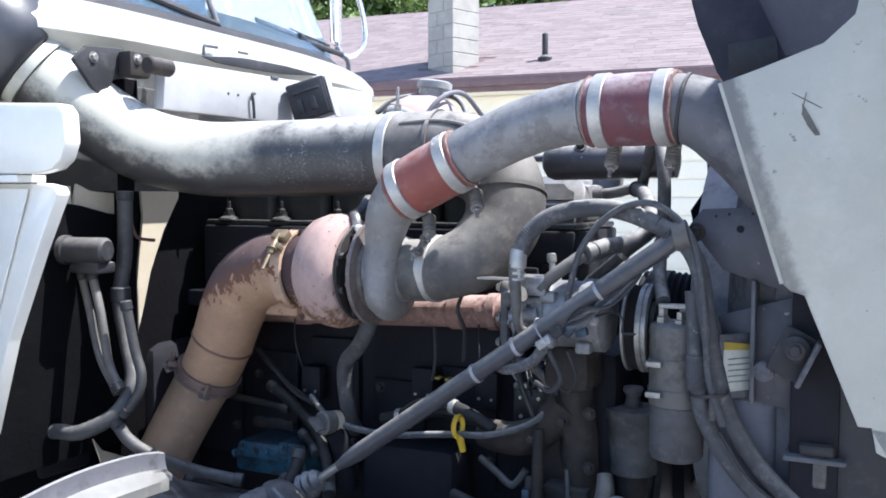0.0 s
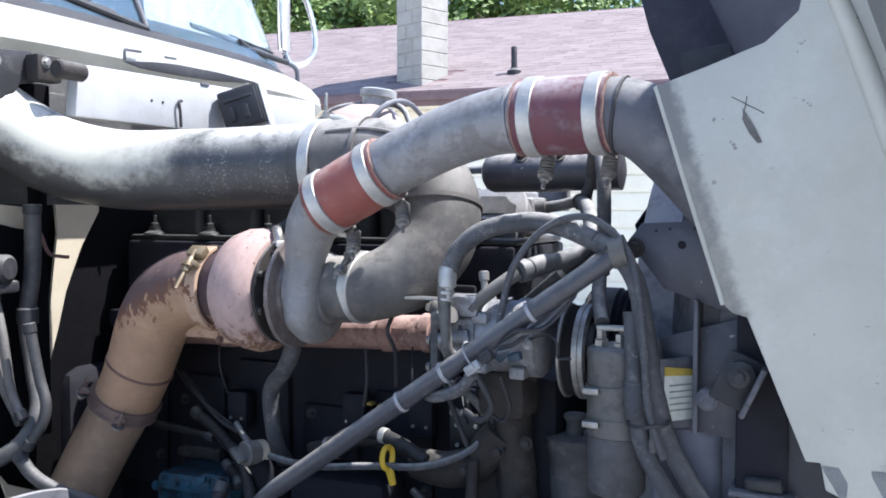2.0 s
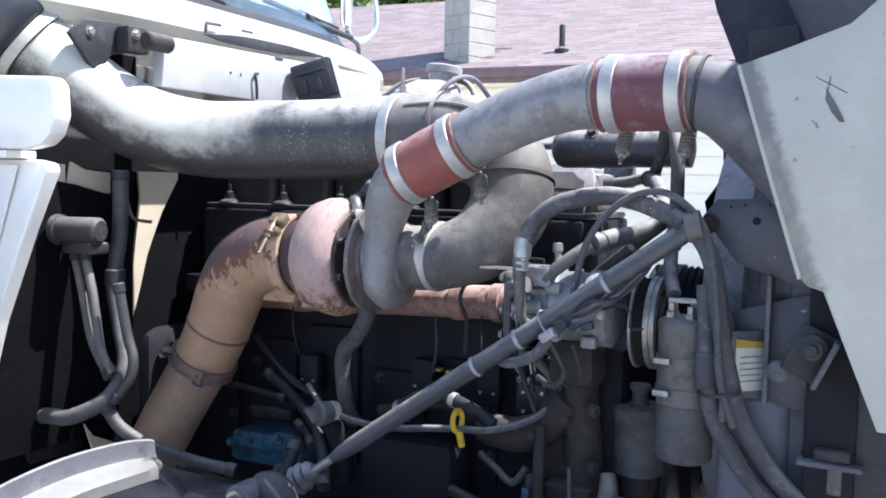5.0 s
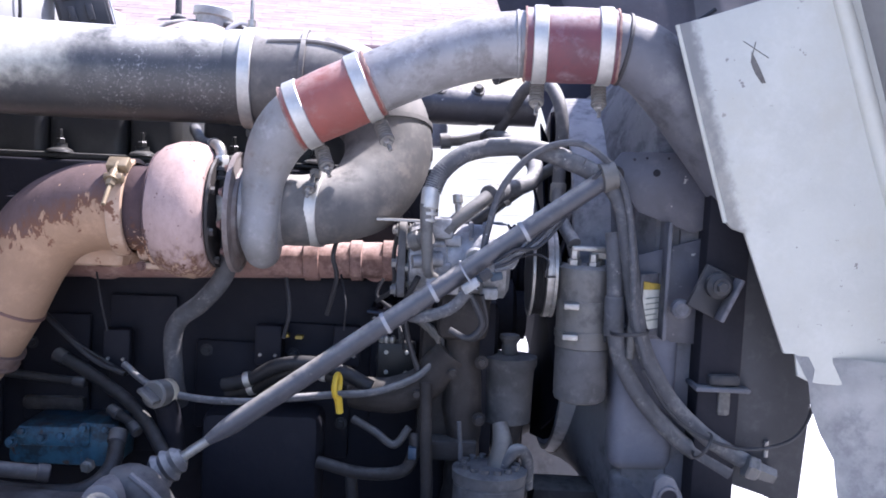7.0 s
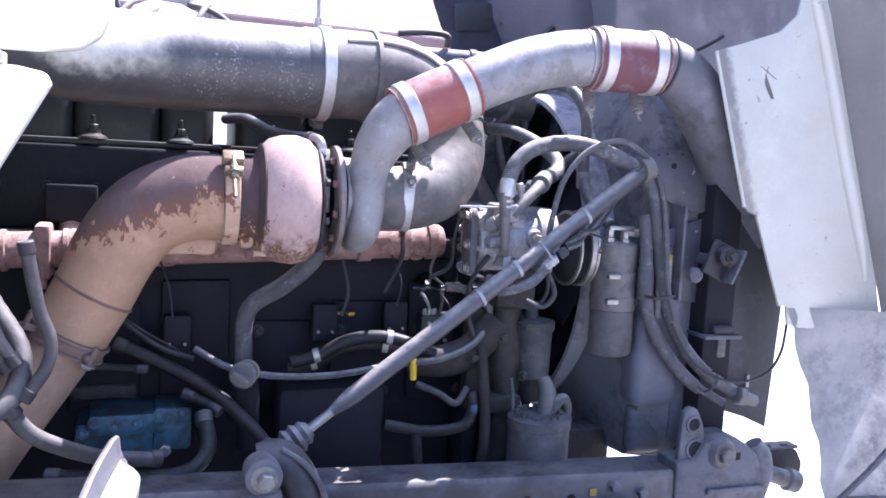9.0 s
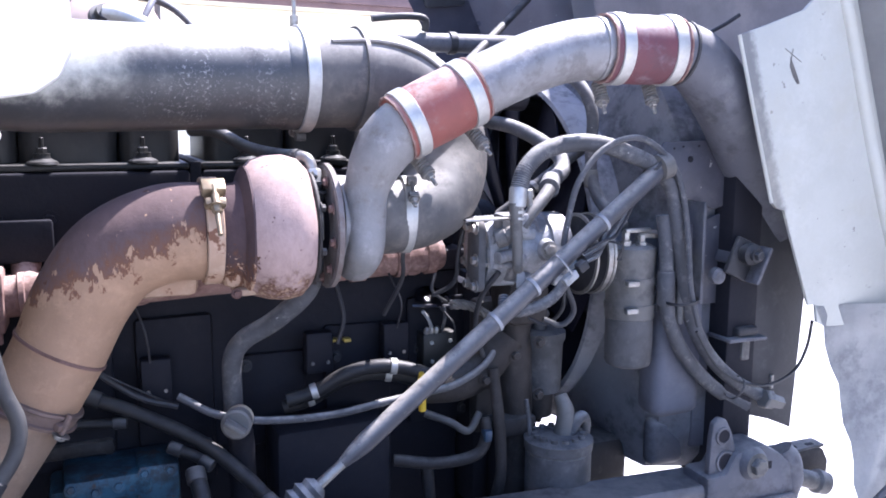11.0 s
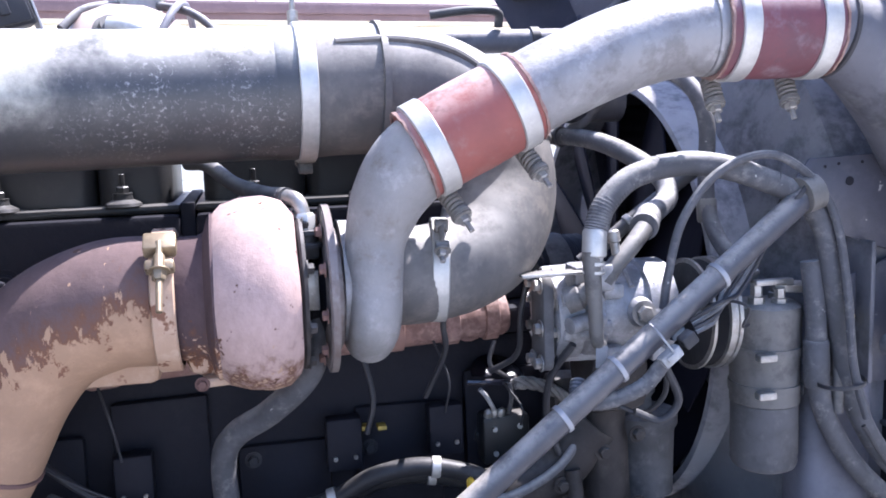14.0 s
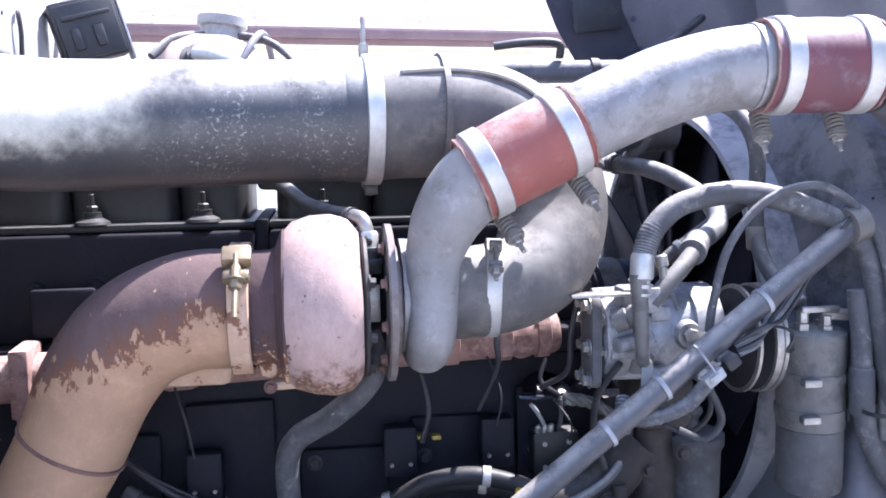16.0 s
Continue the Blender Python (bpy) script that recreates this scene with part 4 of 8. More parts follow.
# ---- engine ----
AX = (1, 0, 0)
engine = thing("engine_block", (-0.95, 1.75, 0.7), "greasy black six-cylinder diesel engine block", "engine")
EX0, EX1 = -1.49, -0.53
part("crankcase", dent(box((EX0, 1.66, 0.70), (EX1, 2.05, 1.28), 0.02), 0.004, 9), M["block"], engine)
part("deck", box((EX0 - 0.01, 1.64, 1.281), (EX1 + 0.01, 2.06, 1.32), 0.006), M["block"], engine)
for a, b in ((EX0, -1.032), (-1.012, EX1)):
    part("cylinder_head", box((a, 1.69, 1.321), (b, 2.02, 1.478), 0.008), M["block"], engine)
    part("cover_flange", box((a, 1.70, 1.479), (b, 2.0, 1.4915), 0.005), M["cover"], engine)
    cuts = [b - 0.011, b - 0.114, b - 0.273, b - 0.432, a + 0.005] if a < -1.2 else [-0.704, -0.853, a + 0.011]
    for x1, x0 in zip(cuts, cuts[1:]):
        if x1 - x0 > 0.03:
            lobe = bmesh.ops.create_cube
            body = bmesh.new()
            lobe(body, size=1, matrix=Matrix.Translation(((x0 + x1) / 2, 1.862, 1.5405)) @ Matrix.Diagonal((x1 - x0 - 0.001, 0.256, 0.097, 1)))
            upright = [e for e in body.edges if abs(e.verts[0].co.z - e.verts[1].co.z) > 0.01]
            bmesh.ops.bevel(body, geom=upright, offset=0.026, segments=6, affect="EDGES", profile=0.5)
            rim = [e for e in body.edges if min(v.co.z for v in e.verts) > 1.57]
            bmesh.ops.bevel(body, geom=rim, offset=0.01, segments=3, affect="EDGES", profile=0.5)
            part("valve_cover", body, M["cover"], engine)
    for x in ((-1.108, -1.267, -1.426) if a < -1.2 else (-0.93, -0.77, -0.61)):
        seat = part("bolt_seat", lathe([(0, 0.026), (0.004, 0.024), (0.009, 0.014), (0.016, 0.0125)], (x, 1.714, 1.4918), (0, 0, 1), 24), M["cover"], engine)
        part("bolt", hexbolt((x, 1.714, 1.508), (0, 0, 1), 0.009, 0.011), M["cover"], seat)
        part("stud", bar((x, 1.714, 1.518), (x, 1.714, 1.536), 0.004, 8), M["cover"], seat)
    for k in range(5):
        part("head_bolt", hexbolt((a + 0.06 + k * (b - a - 0.12) / 4, 1.69, 1.40), (0, -1, 0), 0.011, 0.012), M["block"], engine)
part("head_joint", box((-1.0318, 1.70, 1.321), (-1.0122, 2.01, 1.493), 0.002), M["block"], engine)
for k in range(6):
    x = EX0 + 0.09 + k * 0.165
    part("side_cover", dent(box((x - 0.07, 1.645, 0.93 + 0.05 * (k % 2)), (x + 0.06, 1.659, 1.15 + 0.04 * (k % 3)), 0.008), 0.006, 20), M["block"], engine)
    part("bolt", hexbolt((x - 0.05, 1.645, 1.13), (0, -1, 0), 0.008, 0.01), M["dusty_black"], engine)
    part("bolt", hexbolt((x + 0.045, 1.645, 1.0), (0, -1, 0), 0.008, 0.01), M["dusty_black"], engine)
part("oil_cooler", dent(box((-0.93, 1.52, 0.82), (-0.72, 1.628, 1.045), 0.02), 0.003), M["block"], engine)
part("bell_housing", dent(box((-2.1, 1.52, 0.5), (-1.495, 2.02, 1.2), 0.05), 0.006, 9), M["block"], engine)
part("oil_pan", dent(box((-1.5, 1.6, 0.55), (-0.5, 2.0, 0.699), 0.03), 0.004), M["block"], engine)
part("front_cover", dent(box((-0.528, 1.60, 0.8), (-0.49, 2.0, 1.25), 0.015), 0.003), M["block"], engine)
part("gear_case", dent(box((-0.4895, 1.575, 0.72), (-0.405, 2.04, 1.262), 0.03), 0.006, 14), M["block"], engine)
part("crank_pulley", lathe([(0, 0.06), (0.0, 0.1), (0.012, 0.105), (0.018, 0.097), (0.03, 0.097), (0.036, 0.105), (0.048, 0.1), (0.05, 0.05)], (-0.404, 1.80, 0.92), AX, 40), M["dusty_black"], engine)
part("fan_drive", lathe([(0, 0.07), (0.04, 0.075), (0.05, 0.05), (0.07, 0.05)], (-0.41, 1.81, 1.2), AX, 32), M["block"], engine)
# small black injector junction boxes with pale terminals
for x, z in ((-1.11, 1.14), (-0.83, 1.16), (-0.685, 1.165)):
    box_ = part("junction_box", box((x - 0.025, 1.60, z - 0.045), (x + 0.025, 1.6295, z + 0.03), 0.005), M["block"], engine)
    for dx in (-0.014, 0.014):
        part("terminal", hexbolt((x + dx, 1.60, z - 0.025), (0, -1, 0), 0.0035, 0.004, False), M["bolt"], box_)
for x0, z0, x1, z1 in ((-1.15, 1.29, -1.12, 1.17), (-0.70, 1.29, -0.69, 1.19), (-1.3, 1.25, -1.08, 1.09), (-0.6, 1.22, -0.58, 1.16)):
    part("sensor_wire", tube([(x0, 1.60, z0), (x0 * 0.6 + x1 * 0.4 + 0.01, 1.57, z0 * 0.5 + z1 * 0.5), (x1, 1.584, z1)], 0.0018, 8, 6), M["wire"], engine)

comp = thing("air_compressor", (-0.55, 2.13, 1.2), "greasy black air compressor on the far engine side", "air compressor")
part("crankcase", dent(box((-0.672, 2.065, 1.22), (-0.53, 2.20, 1.40), 0.025), 0.004, 18), M["cover"], comp)
part("cylinder", lathe([(-0.06, 0.062), (0.004, 0.066), (0.09, 0.066), (0.094, 0.062)], (-0.60, 2.135, 1.44), (0, 0, 1), 30), M["cast_alu"], comp)
for k in range(5):
    part("fin", lathe([(0, 0.066), (0.001, 0.073), (0.006, 0.073), (0.007, 0.066)], (-0.60, 2.135, 1.452 + 0.016 * k), (0, 0, 1), 30, closed=True), M["cast_alu"], comp)
part("head", dent(box((-0.672, 2.065, 1.535), (-0.527, 2.205, 1.592), 0.014), 0.002, 30), M["cast_alu"], comp)
for x, y in ((-0.655, 2.085), (-0.545, 2.085), (-0.655, 2.185), (-0.545, 2.185)):
    part("bolt", hexbolt((x, y, 1.592), (0, 0, 1), 0.008, 0.008), M["dusty_black"], comp)
part("delivery_pipe", tube([(-0.565, 2.08, 1.58), (-0.56, 2.05, 1.62), (-0.59, 2.03, 1.64), (-0.66, 2.03, 1.64)], 0.009, 10, 6), M["grey_steel"], comp)
for child in comp.children:
    child.location.x -= 0.11

# exhaust manifold
mani = thing("exhaust_manifold", (-1.0, 1.56, 1.29), "rusty pinkish cast iron exhaust manifold on the engine", "exhaust manifold")
MO, MD = Vector((-1.415, 1.622, 1.285)), Vector((1, 0, 0.041)).normalized()
part("log", dent(lathe([(0, 0.029), (0.005, 0.033), (0.25, 0.033), (0.26, 0.037), (0.29, 0.037), (0.30, 0.033), (0.82, 0.033), (0.826, 0.029)], MO, MD, 28), 0.002, 25), M["manifold"], mani)
for x, w in ((-0.77, 0.03), (-0.685, 0.024), (-0.625, 0.022), (-1.413, 0.012), (-1.31, 0.012)):
    part("joint_sleeve", lathe([(0, 0.0325), (0.002, 0.0375), (w - 0.002, 0.0375), (w, 0.0325)], MO + MD * (x + 1.415), MD, 28), M["manifold"], mani)
for k in range(5):
    x = -1.30 + 0.165 * k
    part("port", tube([(x, 1.625, 1.296, 0.022), (x, 1.655, 1.31, 0.022), (x, 1.70, 1.345, 0.024)], seg=14, steps=4), M["manifold"], mani)
    part("flange", box((x - 0.045, 1.655, 1.335), (x + 0.045, 1.668, 1.405), 0.006), M["block"], mani)
part("clamp_plate", dent(box((-1.355, 1.578, 1.238), (-1.328, 1.65, 1.336), 0.006), 0.002, 30), M["manifold"], mani)
part("clamp_stud", bar((-1.341, 1.585, 1.222), (-1.341, 1.585, 1.26), 0.008, 10), M["manifold"], mani)

# ---- turbocharger ----
SX, SY, SZ = 0.0, 1.452, 1.402
AX = (1, 0, 0)
turbo = thing("turbocharger", (-0.88, SY, 1.28), "weathered turbocharger with pink-rust turbine and grey compressor", "turbocharger")
part("turbine_housing", dent(lathe([(-0.985, 0.07), (-0.984, 0.092), (-0.972, 0.104), (-0.95, 0.111), (-0.925, 0.113), (-0.905, 0.108), (-0.893, 0.096), (-0.889, 0.06)], (0, SY, SZ), AX, 56), 0.0025, 14), M["housing"], turbo)
part("turbine_neck", lathe([(-1.05, 0.068), (-1.045, 0.0705), (-1.0, 0.0705), (-0.993, 0.074), (-0.9885, 0.088), (-0.984, 0.0965), (-0.980, 0.096)], (0, SY, SZ), AX, 44), M["neck"], turbo)
foot = part("turbine_inlet", dent(box((-1.004, 1.416, 1.305), (-0.925, 1.50, 1.316), 0.005), 0.002, 40), M["tan"], turbo, "flaking tan inlet flange")
part("inlet_throat", dent(box((-1.022, 1.425, 1.312), (-0.915, 1.50, 1.38), 0.02), 0.002), M["neck"], turbo)
part("pedestal", dent(box((-1.19, 1.47, 1.298), (-1.05, 1.60, 1.365), 0.014), 0.002), M["tan"], turbo)
for x in (-1.003, -0.93):
    part("bolt", hexbolt((x, 1.416, 1.31), (0, -1, 0), 0.0055, 0.006), M["rust"], foot)
shield = part("heat_shield", lathe([(-0.8915, 0.06), (-0.891, 0.09), (-0.888, 0.093), (-0.884, 0.092), (-0.8825, 0.05)], (0, SY, SZ), AX, 44), M["grime"], turbo, "dark sooty bolted ring")
for k in range(8):
    a = 2 * math.pi * k / 8 + 0.35
    part("bolt", hexbolt((-0.884, SY + 0.085 * math.cos(a), SZ + 0.085 * math.sin(a)), (1, 0, 0), 0.0065, 0.008), M["grime"], shield)
part("bearing_housing", lathe([(-0.892, 0.06), (-0.885, 0.05), (-0.876, 0.036), (-0.868, 0.034), (-0.862, 0.05), (-0.86, 0.07)], (0, SY, SZ), AX, 36), M["block"], turbo)
part("oil_inlet", box((-0.896, 1.425, 1.44), (-0.864, 1.475, 1.468), 0.005), M["dusty_black"], turbo)
part("oil_inlet_lug", lathe([(0, 0.021), (0.004, 0.021), (0.006, 0.015), (0.014, 0.015), (0.015, 0.021), (0.02, 0.021)], (-0.88, 1.43, 1.455), (0, 0, 1), 18), M["dusty_black"], turbo)
part("name_tag", box((-0.889, 1.409, 1.385), (-0.869, 1.413, 1.43), 0.001), M["bolt"], turbo, "small bright metal tag")
back = part("compressor_plate", lathe([(-0.862, 0.05), (-0.861, 0.093), (-0.858, 0.0965), (-0.853, 0.0965), (-0.851, 0.074), (-0.845, 0.072), (-0.838, 0.06)], (0, SY, SZ), AX, 56), M["plate"], turbo)
part("plate_band", lathe([(-0.8595, 0.0945), (-0.8595, 0.099), (-0.8515, 0.099), (-0.8515, 0.0945)], (0, SY, SZ), AX, 56, closed=True), M["plate"], back, "dull clamp ring")
for k in range(10):
    a = 2 * math.pi * k / 10 + 0.2
    part("bolt", hexbolt((-0.8635, SY + 0.082 * math.cos(a), SZ + 0.082 * math.sin(a)), (-1, 0, 0), 0.006, 0.007), M["rust"], back)
# volute: leaves upwards on the near side, spirals under the shaft and shrinks
vol = [(-0.69, 1.377, 1.589, 0.047), (-0.745, 1.3785, 1.561, 0.047), (-0.782, 1.386, 1.522, 0.044), (-0.803, 1.397, 1.47, 0.0355), (-0.807, 1.394, 1.42, 0.0315)]
for k in range(1, 13):
    a = radians(180 + 26 * k)
    rr, tr = 0.068 - 0.001 * k, 0.0305 - 0.0012 * k
    vol.append((-0.808 - 0.0012 * k, SY + rr * math.cos(a), SZ + rr * math.sin(a), tr))
part("volute", dent(tube(vol, seg=28, steps=7), 0.0012, 30), M["volute"], turbo)
part("compressor_body", lathe([(-0.842, 0.072), (-0.81, 0.07), (-0.785, 0.062), (-0.775, 0.058), (-0.735, 0.056), (-0.733, 0.05)], (0, SY, SZ + 0.008), AX, 40), M["volute"], turbo)

clamp = thing("exhaust_band_clamp", (-1.038, SY, 1.32), "tan-stained exhaust band clamp with a long bolt", "band clamp")
part("band", lathe([(-0.0125, 0.074), (-0.0125, 0.079), (-0.011, 0.081), (0.011, 0.081), (0.0125, 0.079), (0.0125, 0.074)], (-1.035, SY, SZ), AX, 48, closed=True), M["tan"], clamp)


def on_clamp(angle, r, x=-1.035):
    return Vector((x, SY - r * math.cos(radians(angle)), SZ + r * math.sin(radians(angle))))


for a0, w in ((52, 0.034), (33, 0.03)):
    m = Matrix.Translation(on_clamp(a0, 0.089)) @ Matrix.Rotation(radians(-(90 - a0)), 4, "X").inverted()
    part("saddle", box((-w / 2, -0.013 if a0 > 40 else -0.006, -0.009), (w / 2, 0.011 if a0 > 40 else 0.006, 0.008), 0.003, m=m), M["gold"], clamp)
q0, q1 = on_clamp(50, 0.096), on_clamp(4, 0.116)
part("bolt", bar(q0, q0.lerp(q1, 1.0), 0.0036, 10), M["gold"], clamp)
part("nut", hexbolt(q0.lerp(q1, 0.42), q1 - q0, 0.0075, 0.012), M["gold"], clamp)
part("sleeve_nut", lathe([(0, 0.0055), (0.003, 0.0065), (0.018, 0.0065), (0.02, 0.005)], q0.lerp(q1, 0.2), q1 - q0, 10), M["gold"], clamp)

# downpipe
down = thing("exhaust_downpipe", (-1.40, 1.475, 0.7), "rust-flaked tan exhaust downpipe elbow", "exhaust pipe")
pipe_pts = [(-1.045, SY, SZ, 0.073), (-1.10, 1.455, 1.400, 0.073), (-1.165, 1.462, 1.372, 0.072), (-1.212, 1.469, 1.315, 0.070), (-1.250, 1.474, 1.235, 0.0665), (-1.292, 1.475, 1.160, 0.064)]
part("elbow", dent(tube(pipe_pts, seg=40, steps=8), 0.001, 12), M["exhaust"], down)
part("lower_pipe", tube([(-1.292, 1.475, 1.162, 0.0615), (-1.40, 1.475, 1.0, 0.0615), (-1.47, 1.475, 0.88, 0.0615), (-1.53, 1.48, 0.72, 0.0615)], seg=36, steps=5), M["pipe_low"], down)
axis_d = Vector((-0.042, 0.001, -0.078)).normalized()
part("weld_ring", lathe([(-0.003, 0.066), (-0.002, 0.069), (0.002, 0.069), (0.003, 0.066)], (-1.250, 1.474, 1.235), axis_d, 40, closed=True), M["rust"], down, "dark weld bead")
flange = part("flange_clamp", lathe([(-0.014, 0.064), (-0.0135, 0.072), (-0.009, 0.0725), (-0.007, 0.069), (0.007, 0.0685), (0.009, 0.072), (0.0135, 0.0715), (0.014, 0.062)], (-1.293, 1.475, 1.158), axis_d, 40, closed=True), M["pipe_clamp"], down, "rusty pipe band clamp")
e1 = Vector((-1.293, 1.475, 1.158))
for d, out, half in ((Vector((-0.75, -0.62, 0.25)), 0.022, 0.024), (Vector((0.62, -0.78, -0.25)), 0.010, 0.02)):
    d = (d - axis_d * d.dot(axis_d)).normalized()
    turn_ = Matrix.Translation(e1 + d * (0.068 + out / 2)) @ d.to_track_quat("X", "Z").to_matrix().to_4x4()
    part("ear", dent(box((-out / 2 - 0.004, -0.011, -0.006), (out / 2, 0.011, 0.006), 0.003, m=turn_), 0.001, 60), M["pipe_clamp"], flange)
    part("bolt", bar(e1 + d * (0.07 + out * 0.6) - axis_d * half, e1 + d * (0.07 + out * 0.6) + axis_d * half, 0.005, 8), M["pipe_clamp"], flange)
    part("nut", hexbolt(e1 + d * (0.07 + out * 0.6) + axis_d * 0.011, axis_d, 0.009, 0.008), M["bolt"], flange)

# ---- intake pipe and elbow ----
intake = thing("intake_pipe", (-1.1, 1.5, 1.55), "scuffed black painted metal air intake pipe", "intake pipe")
ip = [(-0.86, 1.560, 1.633, 0.0805), (-1.01, 1.547, 1.631, 0.0805), (-1.165, 1.522, 1.629, 0.0805), (-1.30, 1.472, 1.631, 0.0795), (-1.405, 1.403, 1.662, 0.0785), (-1.485, 1.33, 1.73, 0.0785), (-1.545, 1.27, 1.80, 0.0785)]
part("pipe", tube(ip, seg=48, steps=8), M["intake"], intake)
d_end = Vector((-0.06, -0.06, 0.07)).normalized()
part("rolled_end", lathe([(-0.02, 0.08), (-0.015, 0.083), (0.012, 0.083), (0.014, 0.08)], (-0.885, 1.559, 1.633), (1, 0.05, 0), 44, closed=True), M["intake"], intake)
boot = thing("air_cleaner_boot", (-1.6, 1.22, 1.75), "smooth black rubber boot to the air cleaner", "rubber boot")
bc = Vector((-1.545, 1.27, 1.80))
part("sleeve", lathe([(0.024, 0.08), (0.0245, 0.092), (0.03, 0.1), (0.04, 0.108), (0.06, 0.117), (0.10, 0.125), (0.16, 0.13), (0.26, 0.13), (0.30, 0.11)], bc, d_end, 44), M["boot"], boot)
band_clamp(bc + d_end * 0.012, d_end, 0.0845, 0.022, (0.3, 0.6, 0.5), "dusty pale band clamp on the intake boot", spring=False, material="pale_band")

elbow = thing("intake_elbow", (-0.66, 1.5, 1.35), "dusty black rubber intake elbow curving into the compressor", "rubber elbow")
ep = [(-0.882, 1.559, 1.633, 0.0825), (-0.81, 1.565, 1.636, 0.0825), (-0.727, 1.567, 1.632, 0.082), (-0.663, 1.562, 1.605, 0.080), (-0.625, 1.550, 1.555, 0.077), (-0.621, 1.526, 1.495, 0.074), (-0.647, 1.488, 1.445, 0.068), (-0.690, 1.458, 1.420, 0.060), (-0.742, 1.452, 1.411, 0.059), (-0.779, 1.452, 1.41, 0.0585)]
el = part("bend", tube(ep, seg=44, steps=8), M["rubber_grey"], elbow)
part("rib", lathe([(-0.005, 0.081), (-0.004, 0.0875), (0.004, 0.0875), (0.005, 0.081)], (-0.772, 1.566, 1.635), (1, 0.05, -0.03), 44, closed=True), M["rubber_grey"], el)
part("rib", lathe([(-0.005, 0.074), (-0.004, 0.081), (0.004, 0.081), (0.005, 0.074)], (-0.624, 1.549, 1.553), (0.1, -0.3, -0.95), 44, closed=True), M["rubber_grey"], el)
part("mould_seam", tube([(-0.827, 1.504, 1.690, 0.005), (-0.75, 1.508, 1.693, 0.005), (-0.68, 1.506, 1.678, 0.005), (-0.62, 1.497, 1.635, 0.0045)], seg=8, steps=6), M["rubber_grey"], el)
band_clamp((-0.865, 1.560, 1.633), (1, 0.04, 0), 0.0845, 0.022, (0.2, 0.3, -1), "bright steel band clamp round the intake pipe", spring=False)
band_clamp((-0.722, 1.4545, 1.4145), (1, -0.15, -0.05), 0.0605, 0.02, (0.0, -0.75, 0.66), "bright steel T-bolt clamp on the compressor inlet", spring=False)
solo("threaded_stud", lathe([(0, 0.007), (0.018, 0.007), (0.019, 0.0035), (0.052, 0.0035), (0.054, 0.0025)], (-0.871, 1.575, 1.718), (0, 0, 1), 12), M["bolt"], "small threaded stud standing on the intake clamp", "stud")

# ---- charge air pipe ----
charge = thing("charge_air_pipe", (-0.5, 1.36, 1.57), "dull cast aluminium charge air pipe", "charge pipe")
cp = [(-0.69, 1.377, 1.589, 0.047), (-0.652, 1.377, 1.607, 0.0475), (-0.60, 1.377, 1.631, 0.048), (-0.53, 1.379, 1.660, 0.0485), (-0.46, 1.379, 1.679, 0.0495), (-0.40, 1.376, 1.685, 0.051), (-0.34, 1.372, 1.686, 0.051)]
part("pipe", dent(tube(cp, seg=40, steps=8), 0.0008, 25), M["cast_alu"], charge)
part("end_bead", lathe([(-0.004, 0.048), (-0.002, 0.0525), (0.002, 0.0525), (0.004, 0.048)], (-0.415, 1.3765, 1.6845), (1, -0.05, 0.05), 40, closed=True), M["cast_alu"], charge)
cool = thing("charge_cooler_elbow", (-0.1, 1.34, 1.3), "dark dusty charge air elbow dropping to the cooler", "charge pipe")
part("elbow", tube([(-0.33, 1.371, 1.686, 0.051), (-0.27, 1.367, 1.685, 0.052), (-0.22, 1.366, 1.669, 0.054), (-0.172, 1.371, 1.629, 0.056), (-0.12, 1.38, 1.574, 0.058), (-0.065, 1.405, 1.515, 0.059), (-0.01, 1.43, 1.45, 0.060), (0.04, 1.45, 1.36, 0.061)], seg=40, steps=7), M["grey_steel"], cool)
part("bead", lathe([(-0.004, 0.051), (-0.002, 0.0555), (0.002, 0.0555), (0.004, 0.051)], (-0.255, 1.3665, 1.682), (1, 0.0, -0.16), 40, closed=True), M["dusty_black"], cool)
part("stay", plate([(-0.03, 0.0), (0.03, 0.0), (0.022, -0.06), (-0.022, -0.06)], (-0.065, 1.455, 1.47), (1, 0, 0), (0, 0, 1), 0.005, 0.001), M["grey_steel"], cool, "small steel stay")


def boot_hose(a, b, r, label, cloth):
    a, b = Vector(a), Vector(b)
    d = b - a
    n = d.length
    root = thing("silicone_hose", (a + b) / 2 - Vector((0, 0, r)), label, "silicone hose", "red silicone hoses on the charge pipe")
    body = part("sleeve", lathe([(0, r - 0.004), (0.001, r), (n * 0.12, r + 0.0005), (n * 0.2, r + 0.001), (n * 0.5, r + 0.002), (n * 0.8, r + 0.001), (n * 0.88, r + 0.0005), (n - 0.001, r), (n, r - 0.004)], a, d, 44), M[cloth], root)
    for p in (a, b):
        part("frayed_rim", dent(lathe([(-0.0015, r - 0.003), (-0.0015, r + 0.0015), (0.0015, r + 0.0015), (0.0015, r - 0.003)], p, d, 44, closed=True), 0.0015, 160), M["foam"], body)
    return root


def along(a, b, k):
    return Vector(a).lerp(Vector(b), k)


